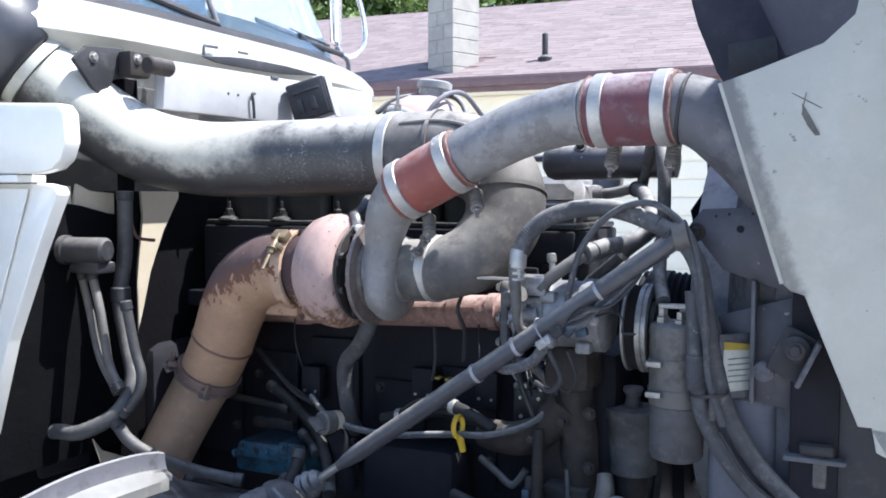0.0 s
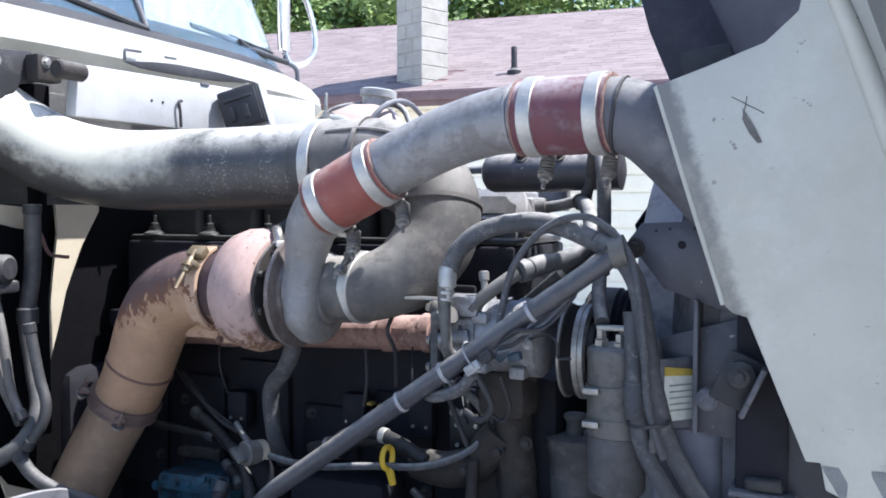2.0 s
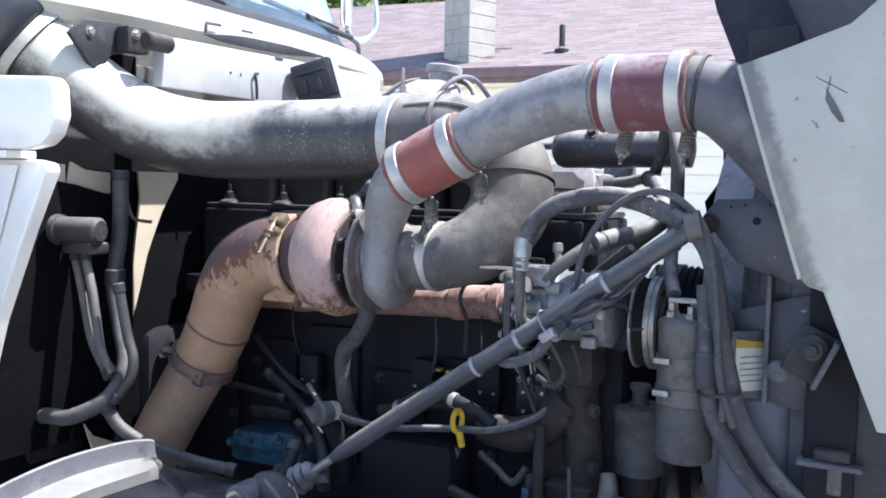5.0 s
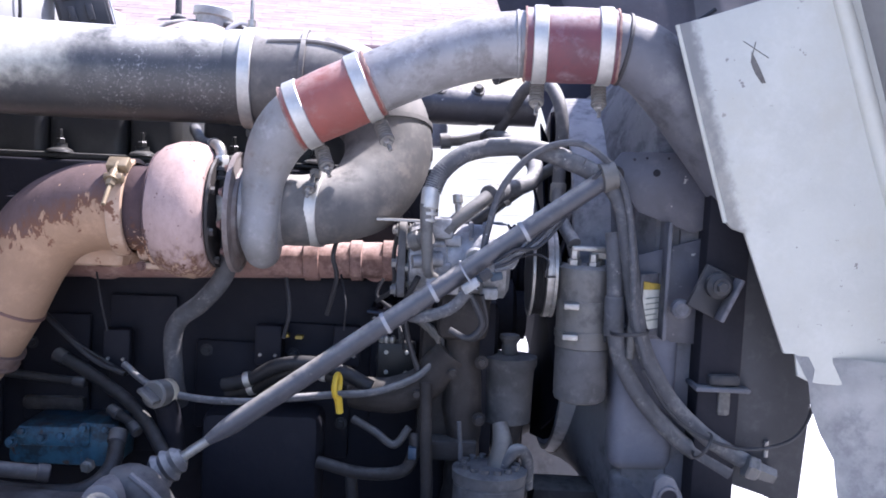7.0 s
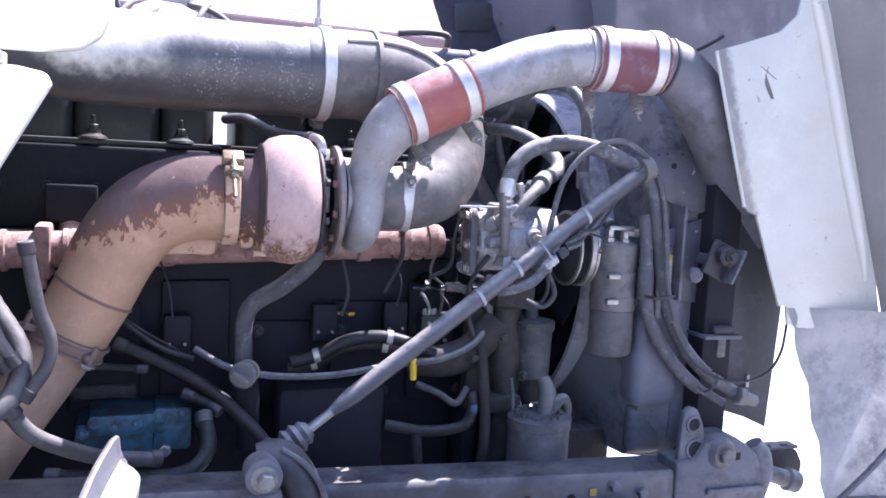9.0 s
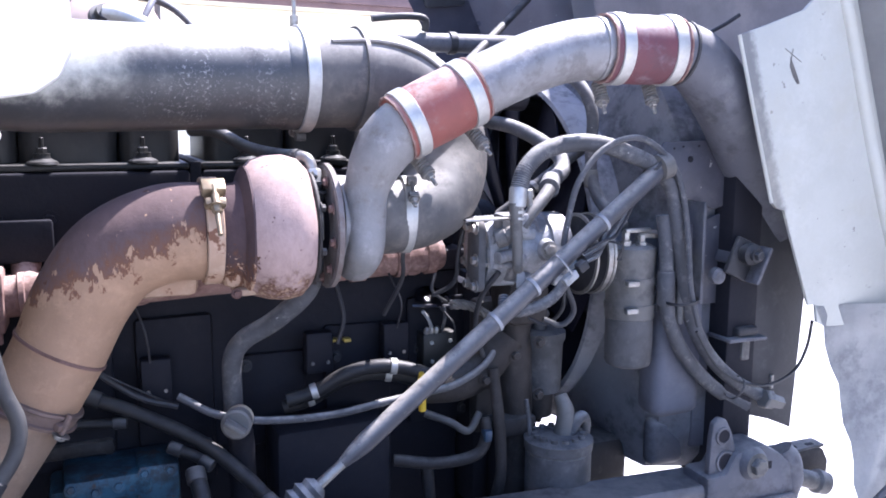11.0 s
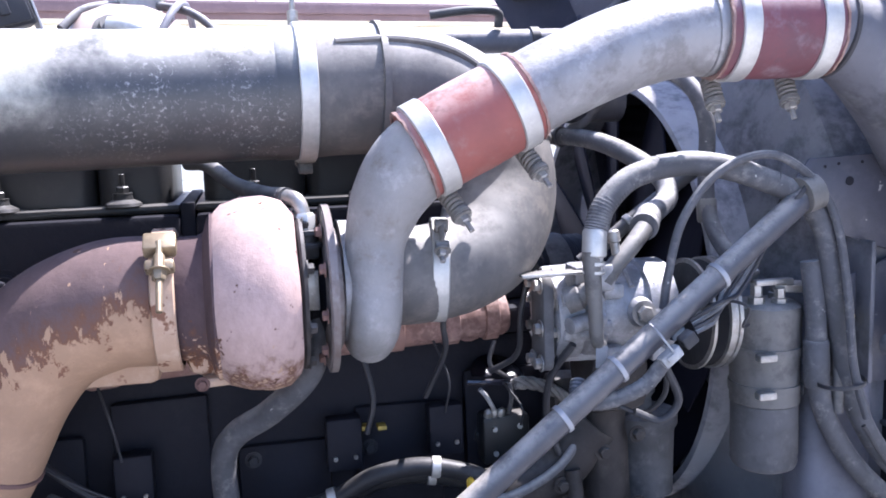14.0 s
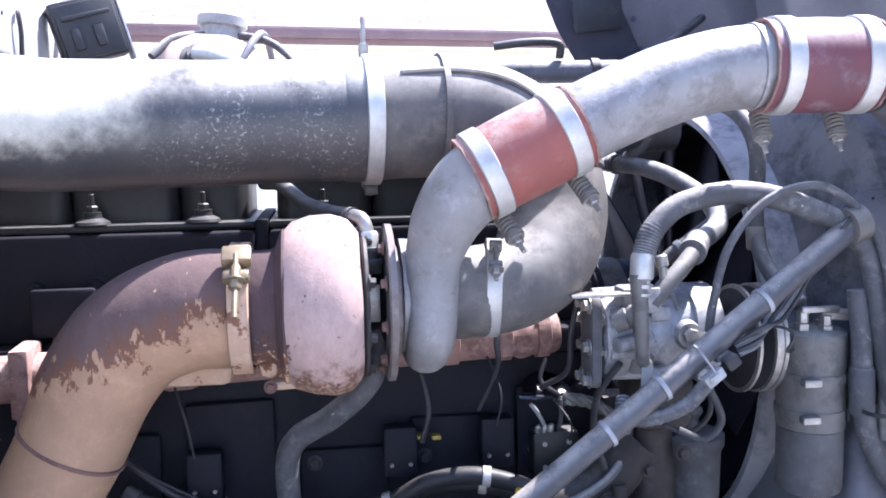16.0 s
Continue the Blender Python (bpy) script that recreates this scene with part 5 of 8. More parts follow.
b1a, b1b = (-0.760, 1.3785, 1.5545), (-0.634, 1.377, 1.6155)
b2a, b2b = (-0.404, 1.376, 1.685), (-0.266, 1.367, 1.6855)
boot_hose(b1a, b1b, 0.0515, "dusty red silicone hose at the turbo outlet", "red")
boot_hose(b2a, b2b, 0.0555, "dulled dark red silicone hose before the cooler elbow", "maroon")
for a, b, r, k, lean in ((b1a, b1b, 0.0525, 0.13, 50), (b1a, b1b, 0.0525, 0.87, 50), (b2a, b2b, 0.0565, 0.16, 62), (b2a, b2b, 0.0565, 0.87, 62)):
    along_hose = (Vector(b) - Vector(a)).normalized()
    below = Vector((0, 0, -1))
    below = (below - along_hose * below.dot(along_hose)).normalized()
    band_clamp(along(a, b, k), along_hose, r, 0.022, below * math.cos(radians(lean)) + Vector((0, math.sin(radians(lean)), 0)), "bright sprung T-bolt clamp on a red hose", turn=-1)

# ---- radiator and fan ----
FC = Vector((-0.279, 1.949, 1.274))
shroud = thing("fan_shroud", (-0.2, 1.81, 0.9), "dust-coated grey moulded fan shroud round the fan", "fan shroud")
part("barrel", lathe([(0.0, 0.369), (-0.004, 0.373), (-0.002, 0.382), (0.012, 0.387), (0.05, 0.389), (0.085, 0.389), (0.085, 0.379), (0.04, 0.373)], FC, AX, 80, closed=True), M["shroud"], shroud)
bm = bmesh.new()
ra, rb, rc = [], [], []
N = 80
for k in range(N):
    a = 2 * math.pi * k / N
    c, s_ = math.cos(a), math.sin(a)
    q = min((0.50 if c < 0 else 0.43) / max(abs(c), 1e-6), (0.435 if s_ > 0 else 0.40) / max(abs(s_), 1e-6), 0.55 if s_ > 0 else 0.61)
    low = max(0, -s_) ** 0.6
    ra.append(bm.verts.new(FC + Vector((0.062 - 0.05 * low, c * (0.385 + 0.006 * low), s_ * (0.385 + 0.006 * low)))))
    rb.append(bm.verts.new((-0.165 - 0.05 * low, FC.y + c * q * 0.99, FC.z + s_ * q * 0.98)))
    rc.append(bm.verts.new((-0.10, FC.y + c * q * 1.01, FC.z + s_ * q * 1.01)))
for p, q in ((ra, rb), (rb, rc)):
    for k in range(N):
        bm.faces.new((p[k], p[(k + 1) % N], q[(k + 1) % N], q[k]))
bmesh.ops.solidify(bm, geom=bm.faces[:], thickness=0.004)
part("moulding", bm, M["shroud"], shroud)
core = thing("radiator", (-0.03, 1.78, 0.85), "dark radiator core behind the fan", "radiator")
part("core", box((-0.098, 1.39, 0.86), (-0.03, 2.38, 1.615), 0.004), M["block"], core)
for k in range(25):
    part("fin", box((-0.1015, 1.48, 0.92 + 0.028 * k), (-0.0985, 2.36, 0.932 + 0.028 * k), 0.0), M["block"], core)
part("top_tank", box((-0.097, 1.47, 1.616), (-0.02, 2.37, 1.665), 0.015), M["dusty_black"], core)
fan = thing("cooling_fan", (-0.28, 1.78, 1.0), "black plastic engine cooling fan", "fan")
part("hub", lathe([(-0.08, 0.05), (-0.07, 0.085), (0.02, 0.09), (0.03, 0.06)], (-0.27, FC.y, FC.z), AX, 32), M["fan"], fan)
for k in range(11):
    a = 2 * math.pi * k / 11
    bm = plate([(-0.05, 0.07), (0.06, 0.07), (0.10, 0.21), (0.115, 0.345), (-0.02, 0.361), (-0.09, 0.35), (-0.07, 0.21)], (0, 0, 0), (1, 0, 0), (0, 0, 1), 0.004, 0.001)
    m = Matrix.Translation((-0.275, FC.y, FC.z)) @ Matrix.Rotation(a, 4, "X") @ Matrix.Rotation(radians(72), 4, "Z")
    bmesh.ops.transform(bm, matrix=m, verts=bm.verts)
    part("blade", bm, M["fan"], fan)

drive = thing("fan_drive", (-0.4, FC.y, 0.8), "greasy black fan drive pulleys and belt before the engine", "fan drive")
ridges = [(0.0, 0.05), (0.0, 0.1)]
for k in range(7):
    ridges += [(0.006 + 0.014 * k, 0.108), (0.013 + 0.014 * k, 0.101)]
ridges += [(0.104, 0.108), (0.108, 0.106), (0.108, 0.05)]
part("fan_pulley", lathe(ridges, (-0.448, FC.y, FC.z), AX, 48), M["block"], drive)
part("shaft", lathe([(0, 0.045), (0.16, 0.045), (0.161, 0.06), (0.185, 0.06)], (-0.52, FC.y, FC.z), AX, 28), M["block"], drive)
part("crank_damper", lathe([(0, 0.05), (0.002, 0.128), (0.05, 0.13), (0.054, 0.118), (0.066, 0.118), (0.07, 0.13), (0.125, 0.128), (0.13, 0.06), (0.15, 0.05)], (-0.455, FC.y, 0.965), AX, 48), M["block"], drive)
bm = bmesh.new()
loop_a, loop_b = [], []
for k in range(40):
    a = math.pi * k / 20
    zc, rr = (FC.z, 0.111) if math.sin(a) >= 0 else (0.965, 0.133)
    for ring, x in ((loop_a, -0.43), (loop_b, -0.385)):
        ring.append(bm.verts.new((x, FC.y + rr * math.cos(a), zc + rr * math.sin(a))))
for k in range(40):
    bm.faces.new((loop_a[k], loop_a[(k + 1) % 40], loop_b[(k + 1) % 40], loop_b[k]))
bmesh.ops.solidify(bm, geom=bm.faces[:], thickness=0.006)
part("belt", bm, M["rubber"], drive, "ribbed black drive belt")

side = thing("radiator_side_frame", (-0.12, 1.42, 0.92), "dusty grey steel radiator side frame", "radiator frame")
part("channel", box((-0.128, 1.442, 0.93), (-0.035, 1.462, 1.50), 0.004), M["grey_steel"], side)
part("rear_edge", box((-0.158, 1.40, 1.23), (-0.151, 1.47, 1.42), 0.002), M["grey_steel"], side)
part("gusset", plate([(-0.256, 1.503), (-0.236, 1.529), (-0.09, 1.534), (-0.035, 1.44), (-0.05, 1.425), (-0.115, 1.404), (-0.204, 1.434)], (0, 1.428, 0), (1, 0, 0), (0, 0, 1), 0.006, 0.0015), M["gusset"], side, "bolted steel gusset plate")
for x, z, r in ((-0.178, 1.498, 0.006), (-0.215, 1.518, 0.002), (-0.195, 1.521, 0.002), (-0.16, 1.522, 0.002)):
    part("hole", lathe([(0, r), (0.001, r)], (x, 1.4215, z), (0, -1, 0), 12), M["block"], side, "dark bolt hole")
part("bolt", hexbolt((-0.245, 1.4215, 1.492), (0, -1, 0), 0.01, 0.012), M["grime"], side)
part("lower_shield", plate([(-0.21, 1.225), (-0.21, 1.36), (-0.05, 1.41), (-0.02, 1.30), (-0.04, 1.22)], (0, 1.432, 0), (1, 0, 0), (0, 0, 1), 0.004, 0.001), M["gusset"], side)
LAB, LAB_U = Vector((-0.196, 1.390, 1.246)), (0.67, 0.74, 0)
part("label_plate", plate([(-0.006, -0.012), (0.078, -0.012), (0.078, 0.09), (-0.006, 0.09)], LAB - Vector((0.74, -0.67, 0)) * 0.0026, LAB_U, (0, 0, 1), 0.003, 0.0008), M["grey_steel"], side)
part("label_stay", box((-0.15, 1.436, 1.25), (-0.136, 1.446, 1.32), 0.002), M["grey_steel"], side)
tag = thing("warning_label", LAB, "faded white paper label with a yellow torn top", "label")
face = Vector((0.74, -0.67, 0)) * 0.0012
part("paper", plate([(0, 0), (0.068, 0.0), (0.070, 0.062), (0.0, 0.066)], LAB + face, LAB_U, (0, 0, 1), 0.0008), M["label"], tag)
part("header", plate([(0, 0), (0.070, -0.004), (0.070, 0.004), (0.0, 0.013)], LAB + face + Vector((0, 0, 0.066)), LAB_U, (0, 0, 1), 0.0012), M["faded_yellow"], tag, "yellow torn strip")
for k, w in enumerate((0.05, 0.042, 0.048, 0.036, 0.044)):
    part("print_bar", plate([(0.008, 0), (0.008 + w, 0), (0.008 + w, 0.002), (0.008, 0.002)], LAB + face * 1.8 + Vector((0, 0, 0.05 - 0.009 * k)), LAB_U, (0, 0, 1), 0.0008), M["ink"], tag)

duct = thing("plastic_duct", (-0.16, 1.44, 1.02), "bluish grey moulded plastic duct box", "duct box")
bm = box((-0.224, 1.425, 1.0), (-0.120, 1.50, 1.24), 0.022, seg=4)
for v in bm.verts:
    v.co.x += 0.10 * max(0, 1.04 - v.co.z)
    v.co.y += 0.16 * max(0, 1.05 - v.co.z)
part("body", dent(bm, 0.002), M["grey"], duct)
part("skirt", dent(box((-0.215, 1.452, 0.895), (-0.13, 1.49, 0.995), 0.02, seg=3), 0.002), M["grey_steel"], duct, "darker lower duct end")

sol = thing("mount_bracket", (-0.09, 1.38, 1.24), "dusty angled steel rubber-mount bracket", "bracket")
mt = Matrix.Translation((-0.09, 1.375, 1.315)) @ Matrix.Rotation(radians(24), 4, "Y")
part("plate", box((-0.03, -0.012, -0.036), (0.024, 0.0, 0.036), 0.003, m=mt), M["dusty_black"], sol)
part("standoff", box((-0.012, 0.0005, -0.014), (0.012, 0.06, 0.014), 0.003, m=mt), M["grey_steel"], sol)
part("flange", box((0.016, -0.045, -0.036), (0.024, -0.0125, 0.036), 0.003, m=mt), M["grey_steel"], sol)
part("rubber_bush", lathe([(0, 0.018), (0.006, 0.02), (0.02, 0.02), (0.024, 0.012), (0.03, 0.01)], mt @ Vector((-0.004, -0.012, 0.012)), mt.to_3x3() @ Vector((0, -1, 0)), 20), M["dusty_black"], sol)
part("bolt", hexbolt(mt @ Vector((-0.004, -0.042, 0.012)), mt.to_3x3() @ Vector((0, -1, 0)), 0.009, 0.01), M["dusty_black"], sol)
part("lug", lathe([(0, 0.016), (0.012, 0.015), (0.016, 0.01)], (-0.135, 1.39, 1.285), (0, -1, 0), 18), M["grey_steel"], sol)
sol2 = thing("mount_clip", (-0.06, 1.41, 1.14), "small dusty mounting clip on the radiator frame", "bracket")
part("ledge", dent(box((-0.105, 1.37, 1.155), (-0.02, 1.442, 1.163), 0.003), 0.003, 40), M["grey_steel"], sol2)
part("latch", dent(box((-0.085, 1.375, 1.1635), (-0.035, 1.425, 1.182), 0.006), 0.003, 40), M["dusty_black"], sol2)
part("tab", box((-0.065, 1.385, 1.115), (-0.045, 1.403, 1.154), 0.004), M["canister"], sol2, "grimy tan plastic tab")

flapper = thing("black_side_panel", (0.03, 1.39, 0.95), "thin black air deflector panel beside the radiator", "panel")
part("sheet", plate([(-0.03, 1.45), (-0.03, 1.0), (0.02, 0.985), (0.078, 0.96), (0.092, 1.218), (0.105, 1.30), (0.06, 1.45)], (0, 1.40, 0), (1, 0, 0), (0, 0, 1), 0.004, 0.001), M["flap"], flapper)
for z in (1.02, 1.055, 1.07):
    part("spring_clip", bar((0.02, 1.393, z - 0.006), (0.02, 1.393, z + 0.006), 0.004, 8), M["bolt"], flapper)

# ---- air conditioning ----
AC = Vector((-0.48, 1.50, 1.338))
ac = thing("ac_compressor", (-0.48, 1.5, 1.27), "grimy bare aluminium air conditioning compressor", "compressor")
part("body", dent(lathe([(-0.055, 0.058), (-0.05, 0.062), (-0.03, 0.064), (-0.028, 0.06), (0.03, 0.06), (0.032, 0.065), (0.07, 0.064), (0.078, 0.05)], AC, AX, 40), 0.0012, 40), M["ac"], ac)
head = part("rear_head", dent(lathe([(-0.095, 0.045), (-0.09, 0.058), (-0.07, 0.063), (-0.058, 0.063), (-0.056, 0.05)], AC, AX, 40), 0.002, 40), M["ac"], ac)
for k in range(8):
    a = 2 * math.pi * k / 8 + 0.3
    part("bolt", hexbolt(AC + Vector((-0.092, 0.049 * math.cos(a), 0.049 * math.sin(a))), (-1, 0, 0), 0.0075, 0.009), M["bolt"], head)
    part("boss", bar(AC + Vector((-0.086, 0.056 * math.cos(a), 0.056 * math.sin(a))), AC + Vector((-0.03, 0.058 * math.cos(a), 0.058 * math.sin(a))), 0.009, 12), M["ac"], ac)
part("plug", hexbolt(AC + Vector((0.03, -0.06, 0.0)), (0, -1, 0), 0.012, 0.008), M["ac"], ac)
for dx, dz in ((-0.02, 0.035), (-0.035, -0.01), (-0.02, -0.045), (0.045, -0.05)):
    part("cast_lug", dent(box(AC + Vector((dx - 0.014, -0.064, dz - 0.01)), AC + Vector((dx + 0.014, -0.03, dz + 0.01)), 0.005), 0.001, 50), M["ac"], ac)
groove = [(0.0, 0.035), (0.0, 0.066)]
for k in range(6):
    groove += [(0.003 + 0.004 * k, 0.073), (0.005 + 0.004 * k, 0.067)]
groove += [(0.028, 0.074), (0.031, 0.074), (0.032, 0.06), (0.032, 0.03)]
pul = part("pulley", lathe(groove, AC + Vector((0.112, 0.0, -0.016)), AX, 48), M["dusty_black"], ac)
part("pulley_rim", lathe([(-0.006, 0.070), (-0.005, 0.0765), (0.003, 0.0765), (0.004, 0.0745), (0.006, 0.0745), (0.007, 0.0765), (0.012, 0.0765), (0.013, 0.058), (0.008, 0.056)], AC + Vector((0.142, 0, -0.016)), AX, 48, closed=True), M["bolt"], pul)
part("pulley_rim", lathe([(0, 0.070), (0.001, 0.076), (0.005, 0.076), (0.006, 0.070)], AC + Vector((0.112, 0, -0.016)), AX, 48, closed=True), M["bolt"], pul)
part("clutch", lathe([(0, 0.045), (0.004, 0.048), (0.012, 0.048), (0.013, 0.02), (0.024, 0.018)], AC + Vector((0.15, 0, -0.016)), AX, 36), M["dusty_black"], pul)
part("fitting_block", dent(box((-0.555, 1.43, 1.375), (-0.50, 1.47, 1.41), 0.006), 0.001, 60), M["ac"], ac)
part("valve_plate", dent(plate(rounded(0.05, 0.128, 0.02), (-0.577, 1.445, 1.272), (0, 1, 0), (0, 0, 1), -0.014, 0.003), 0.001, 60), M["dusty_grey"], ac)
for y, z in ((1.455, 1.285), (1.455, 1.385), (1.485, 1.285), (1.485, 1.385), (1.455, 1.33)):
    part("plate_bolt", hexbolt((-0.592, y, z), (-1, 0, 0), 0.0075, 0.009), M["bolt"], ac)
part("suction_port", lathe([(0, 0.012), (0.001, 0.0165), (0.018, 0.0165), (0.02, 0.014), (0.036, 0.014)], (-0.568, 1.428, 1.368), (0.85, -0.4, 0.35), 20), M["canister"], ac)
part("relief_port", lathe([(0, 0.006), (0.001, 0.0105), (0.03, 0.0105), (0.034, 0.013), (0.05, 0.013)], (-0.566, 1.424, 1.337), (0.95, 0.3, 0.1), 18), M["ac"], ac)
part("end_boss", lathe([(0, 0.02), (0.006, 0.018), (0.01, 0.0165)], (-0.462, 1.443, 1.343), (0, -1, 0.05), 20), M["ac"], ac)
part("end_bolt", hexbolt((-0.462, 1.433, 1.3435), (0, -1, 0.05), 0.011, 0.009), M["bolt"], ac)
part("paper_tag", plate([(0, 0), (0.014, -0.002), (0.016, 0.026), (0.001, 0.028)], (-0.541, 1.402, 1.288), (1, 0, 0), (0, 0, 1), 0.0006), M["connector"], ac, "small pale tag")
for k in range(3):
    part("cast_rib", tube([(-0.50 + 0.03 * k, 1.45, 1.375), (-0.50 + 0.03 * k, 1.475, 1.394), (-0.50 + 0.03 * k, 1.51, 1.399)], 0.004, 8, 4), M["ac"], ac)
part("flat_bracket", box((-0.626, 1.42, 1.401), (-0.545, 1.445, 1.405), 0.0012), M["bolt"], ac, "thin bright bracket strip")
part("lower_mount", dent(box((-0.52, 1.47, 1.2), (-0.43, 1.56, 1.282), 0.02), 0.006, 20), M["grime"], ac)

drier = thing("receiver_drier", (-0.277, 1.45, 1.11), "grimy grey receiver-drier canister strapped upright", "canister")
DC = Vector((-0.277, 1.452, 1.113))
part("lower_shell", lathe([(0, 0.033), (0.004, 0.041), (0.012, 0.0442), (0.018, 0.0428), (0.022, 0.044), (0.092, 0.044)], DC, (0, 0, 1), 36), M["dusty_grey"], drier, "darker lower shell")
can = part("body", lathe([(0.0925, 0.043), (0.0935, 0.0455), (0.205, 0.0455), (0.215, 0.047), (0.224, 0.045), (0.229, 0.037)], DC, (0, 0, 1), 36), M["canister"], drier)
for z in (0.115, 0.165):
    st = part("strap", lathe([(-0.006, 0.045), (-0.006, 0.0475), (0.006, 0.0475), (0.006, 0.045)], DC + Vector((0, 0, z)), (0, 0, 1), 36, closed=True), M["canister"], can)
    part("buckle", box((-0.318, 1.398, 1.113 + z - 0.005), (-0.293, 1.412, 1.113 + z + 0.005), 0.002), M["bolt"], st, "bright strap buckle")
    part("slot", box((-0.249, 1.4085, 1.113 + z - 0.007), (-0.245, 1.42, 1.113 + z + 0.007), 0.001), M["dusty_black"], st, "dark strap slot")
part("back_bracket", box((-0.26, 1.46, 1.20), (-0.215, 1.475, 1.30), 0.003), M["grey_steel"], drier)
for dx, dy, h, r in ((-0.022, -0.012, 0.03, 0.009), (0.008, -0.018, 0.022, 0.0085), (0.022, 0.012, 0.026, 0.008)):
    part("fitting", lathe([(0, r * 1.25), (h * 0.4, r * 1.25), (h * 0.45, r * 0.9), (h, r * 0.9)], DC + Vector((dx, dy, 0.226)), (0, 0, 1), 6), M["bolt"], drier)
part("fitting_bar", box((-0.305, 1.43, 1.366), (-0.25, 1.442, 1.374), 0.002), M["bolt"], drier)
part("elbow_union", bar((-0.27, 1.445, 1.362), (-0.225, 1.43, 1.36), 0.009, 6), M["bolt"], drier)
part("outlet_line", tube([(-0.235, 1.432, 1.361), (-0.214, 1.42, 1.352), (-0.207, 1.405, 1.32), (-0.208, 1.395, 1.27), (-0.21, 1.39, 1.20)], 0.007, 12, 6), M["canister"], drier)

h1 = thing("ac_hose", (-0.3, 1.40, 1.0), "dusty corrugated-sleeved hose arching off the compressor", "hose")
part("fitting_tube", tube([(-0.545, 1.402, 1.432, 0.0118), (-0.544, 1.40, 1.395, 0.0105), (-0.541, 1.40, 1.35, 0.009), (-0.538, 1.404, 1.322, 0.0085), (-0.528, 1.418, 1.313, 0.0075), (-0.515, 1.44, 1.314, 0.007)], seg=12, steps=5), M["canister"], h1)
part("ferrule", lathe([(-0.022, 0.0105), (-0.02, 0.0135), (-0.017, 0.0135), (-0.016, 0.011), (-0.011, 0.011), (-0.01, 0.0135), (-0.006, 0.0135), (-0.005, 0.011), (-0.001, 0.011), (0, 0.013), (0.002, 0.0148), (0.03, 0.0148), (0.034, 0.012)], (-0.541, 1.403, 1.425), (0.05, 0.02, 1), 20), M["band"], h1, "crimped bright ferrule")
part("sleeve", tube([(-0.538, 1.406, 1.453), (-0.524, 1.412, 1.484), (-0.491, 1.419, 1.513), (-0.447, 1.424, 1.527)], 0.0144, 16, 18, ribs=0.0008), M["hose"], h1, "corrugated plastic sleeve")
part("wrap", tube([(-0.449, 1.4238, 1.5266), (-0.40, 1.424, 1.530), (-0.35, 1.416, 1.521), (-0.30, 1.404, 1.502)], 0.0152, 16, 8), M["hose"], h1)
part("hose", tube([(-0.30, 1.404, 1.502, 0.0148), (-0.262, 1.396, 1.480, 0.0145), (-0.236, 1.391, 1.44, 0.014), (-0.222, 1.389, 1.37, 0.014), (-0.208, 1.389, 1.29, 0.0135), (-0.186, 1.391, 1.212, 0.0135), (-0.142, 1.392, 1.138, 0.0135), (-0.078, 1.390, 1.078, 0.0135), (-0.004, 1.386, 1.036, 0.0135)], seg=16, steps=7), M["hose"], h1)
part("end_fitting", lathe([(0, 0.017), (0.003, 0.02), (0.018, 0.02), (0.022, 0.015), (0.05, 0.013)], (-0.02, 1.372, 1.04), (0.9, 0.02, -0.3), 6), M["canister"], h1)
h2 = thing("ac_hose", (-0.2, 1.39, 1.0), "second dusty hose bundled down the radiator frame", "hose")
part("hose", tube([(-0.246, 1.404, 1.40, 0.0125), (-0.240, 1.398, 1.33, 0.013), (-0.236, 1.398, 1.255, 0.0135), (-0.222, 1.399, 1.195, 0.0135), (-0.178, 1.401, 1.125, 0.0135), (-0.113, 1.401, 1.063, 0.0135), (-0.035, 1.40, 1.018, 0.0135)], seg=16, steps=7), M["hose"], h2)
part("sleeve", lathe([(0, 0.0145), (0.003, 0.016), (0.06, 0.016), (0.063, 0.0145)], (-0.2365, 1.398, 1.235), (-0.03, 0.0, 1), 18), M["hose"], h2)
h3 = thing("coolant_hose", (-0.45, 1.50, 1.40), "grey hose looping from the engine to the compressor", "hose")
part("hose", tube([(-0.440, 1.818, 1.564, 0.0135), (-0.418, 1.77, 1.562, 0.014), (-0.395, 1.71, 1.552, 0.0145), (-0.372, 1.65, 1.53, 0.0145), (-0.356, 1.595, 1.502, 0.015), (-0.364, 1.56, 1.478, 0.015), (-0.39, 1.535, 1.465, 0.015), (-0.414, 1.515, 1.459, 0.0145)], seg=16, steps=8), M["hose"], h3)
part("clamp", lathe([(-0.004, 0.0135), (-0.003, 0.017), (0.003, 0.017), (0.004, 0.0135)], (-0.432, 1.80, 1.5635), (0.4, -0.9, -0.02), 18, closed=True), M["dusty_black"], h3)
sleeve_dir = Vector((-0.037, -0.055, -0.014)).normalized()
part("ferrule", lathe([(-0.002, 0.0145), (0.0, 0.0172), (0.034, 0.0172), (0.036, 0.0155), (0.040, 0.0155), (0.041, 0.0185), (0.056, 0.0185), (0.058, 0.013)], (-0.412, 1.518, 1.4595), sleeve_dir, 18), M["hose"], h3, "braided crimp sleeve")
part("union", tube([(-0.444, 1.468, 1.447, 0.012), (-0.47, 1.452, 1.427, 0.0115), (-0.50, 1.442, 1.402, 0.0115), (-0.512, 1.44, 1.385, 0.0115)], seg=12, steps=4), M["canister"], h3)
part("service_port", lathe([(0, 0.006), (0.022, 0.006), (0.023, 0.0085), (0.036, 0.0085), (0.038, 0.006)], (-0.492, 1.445, 1.412), (-0.12, 0.15, 1), 12), M["bolt"], h3)
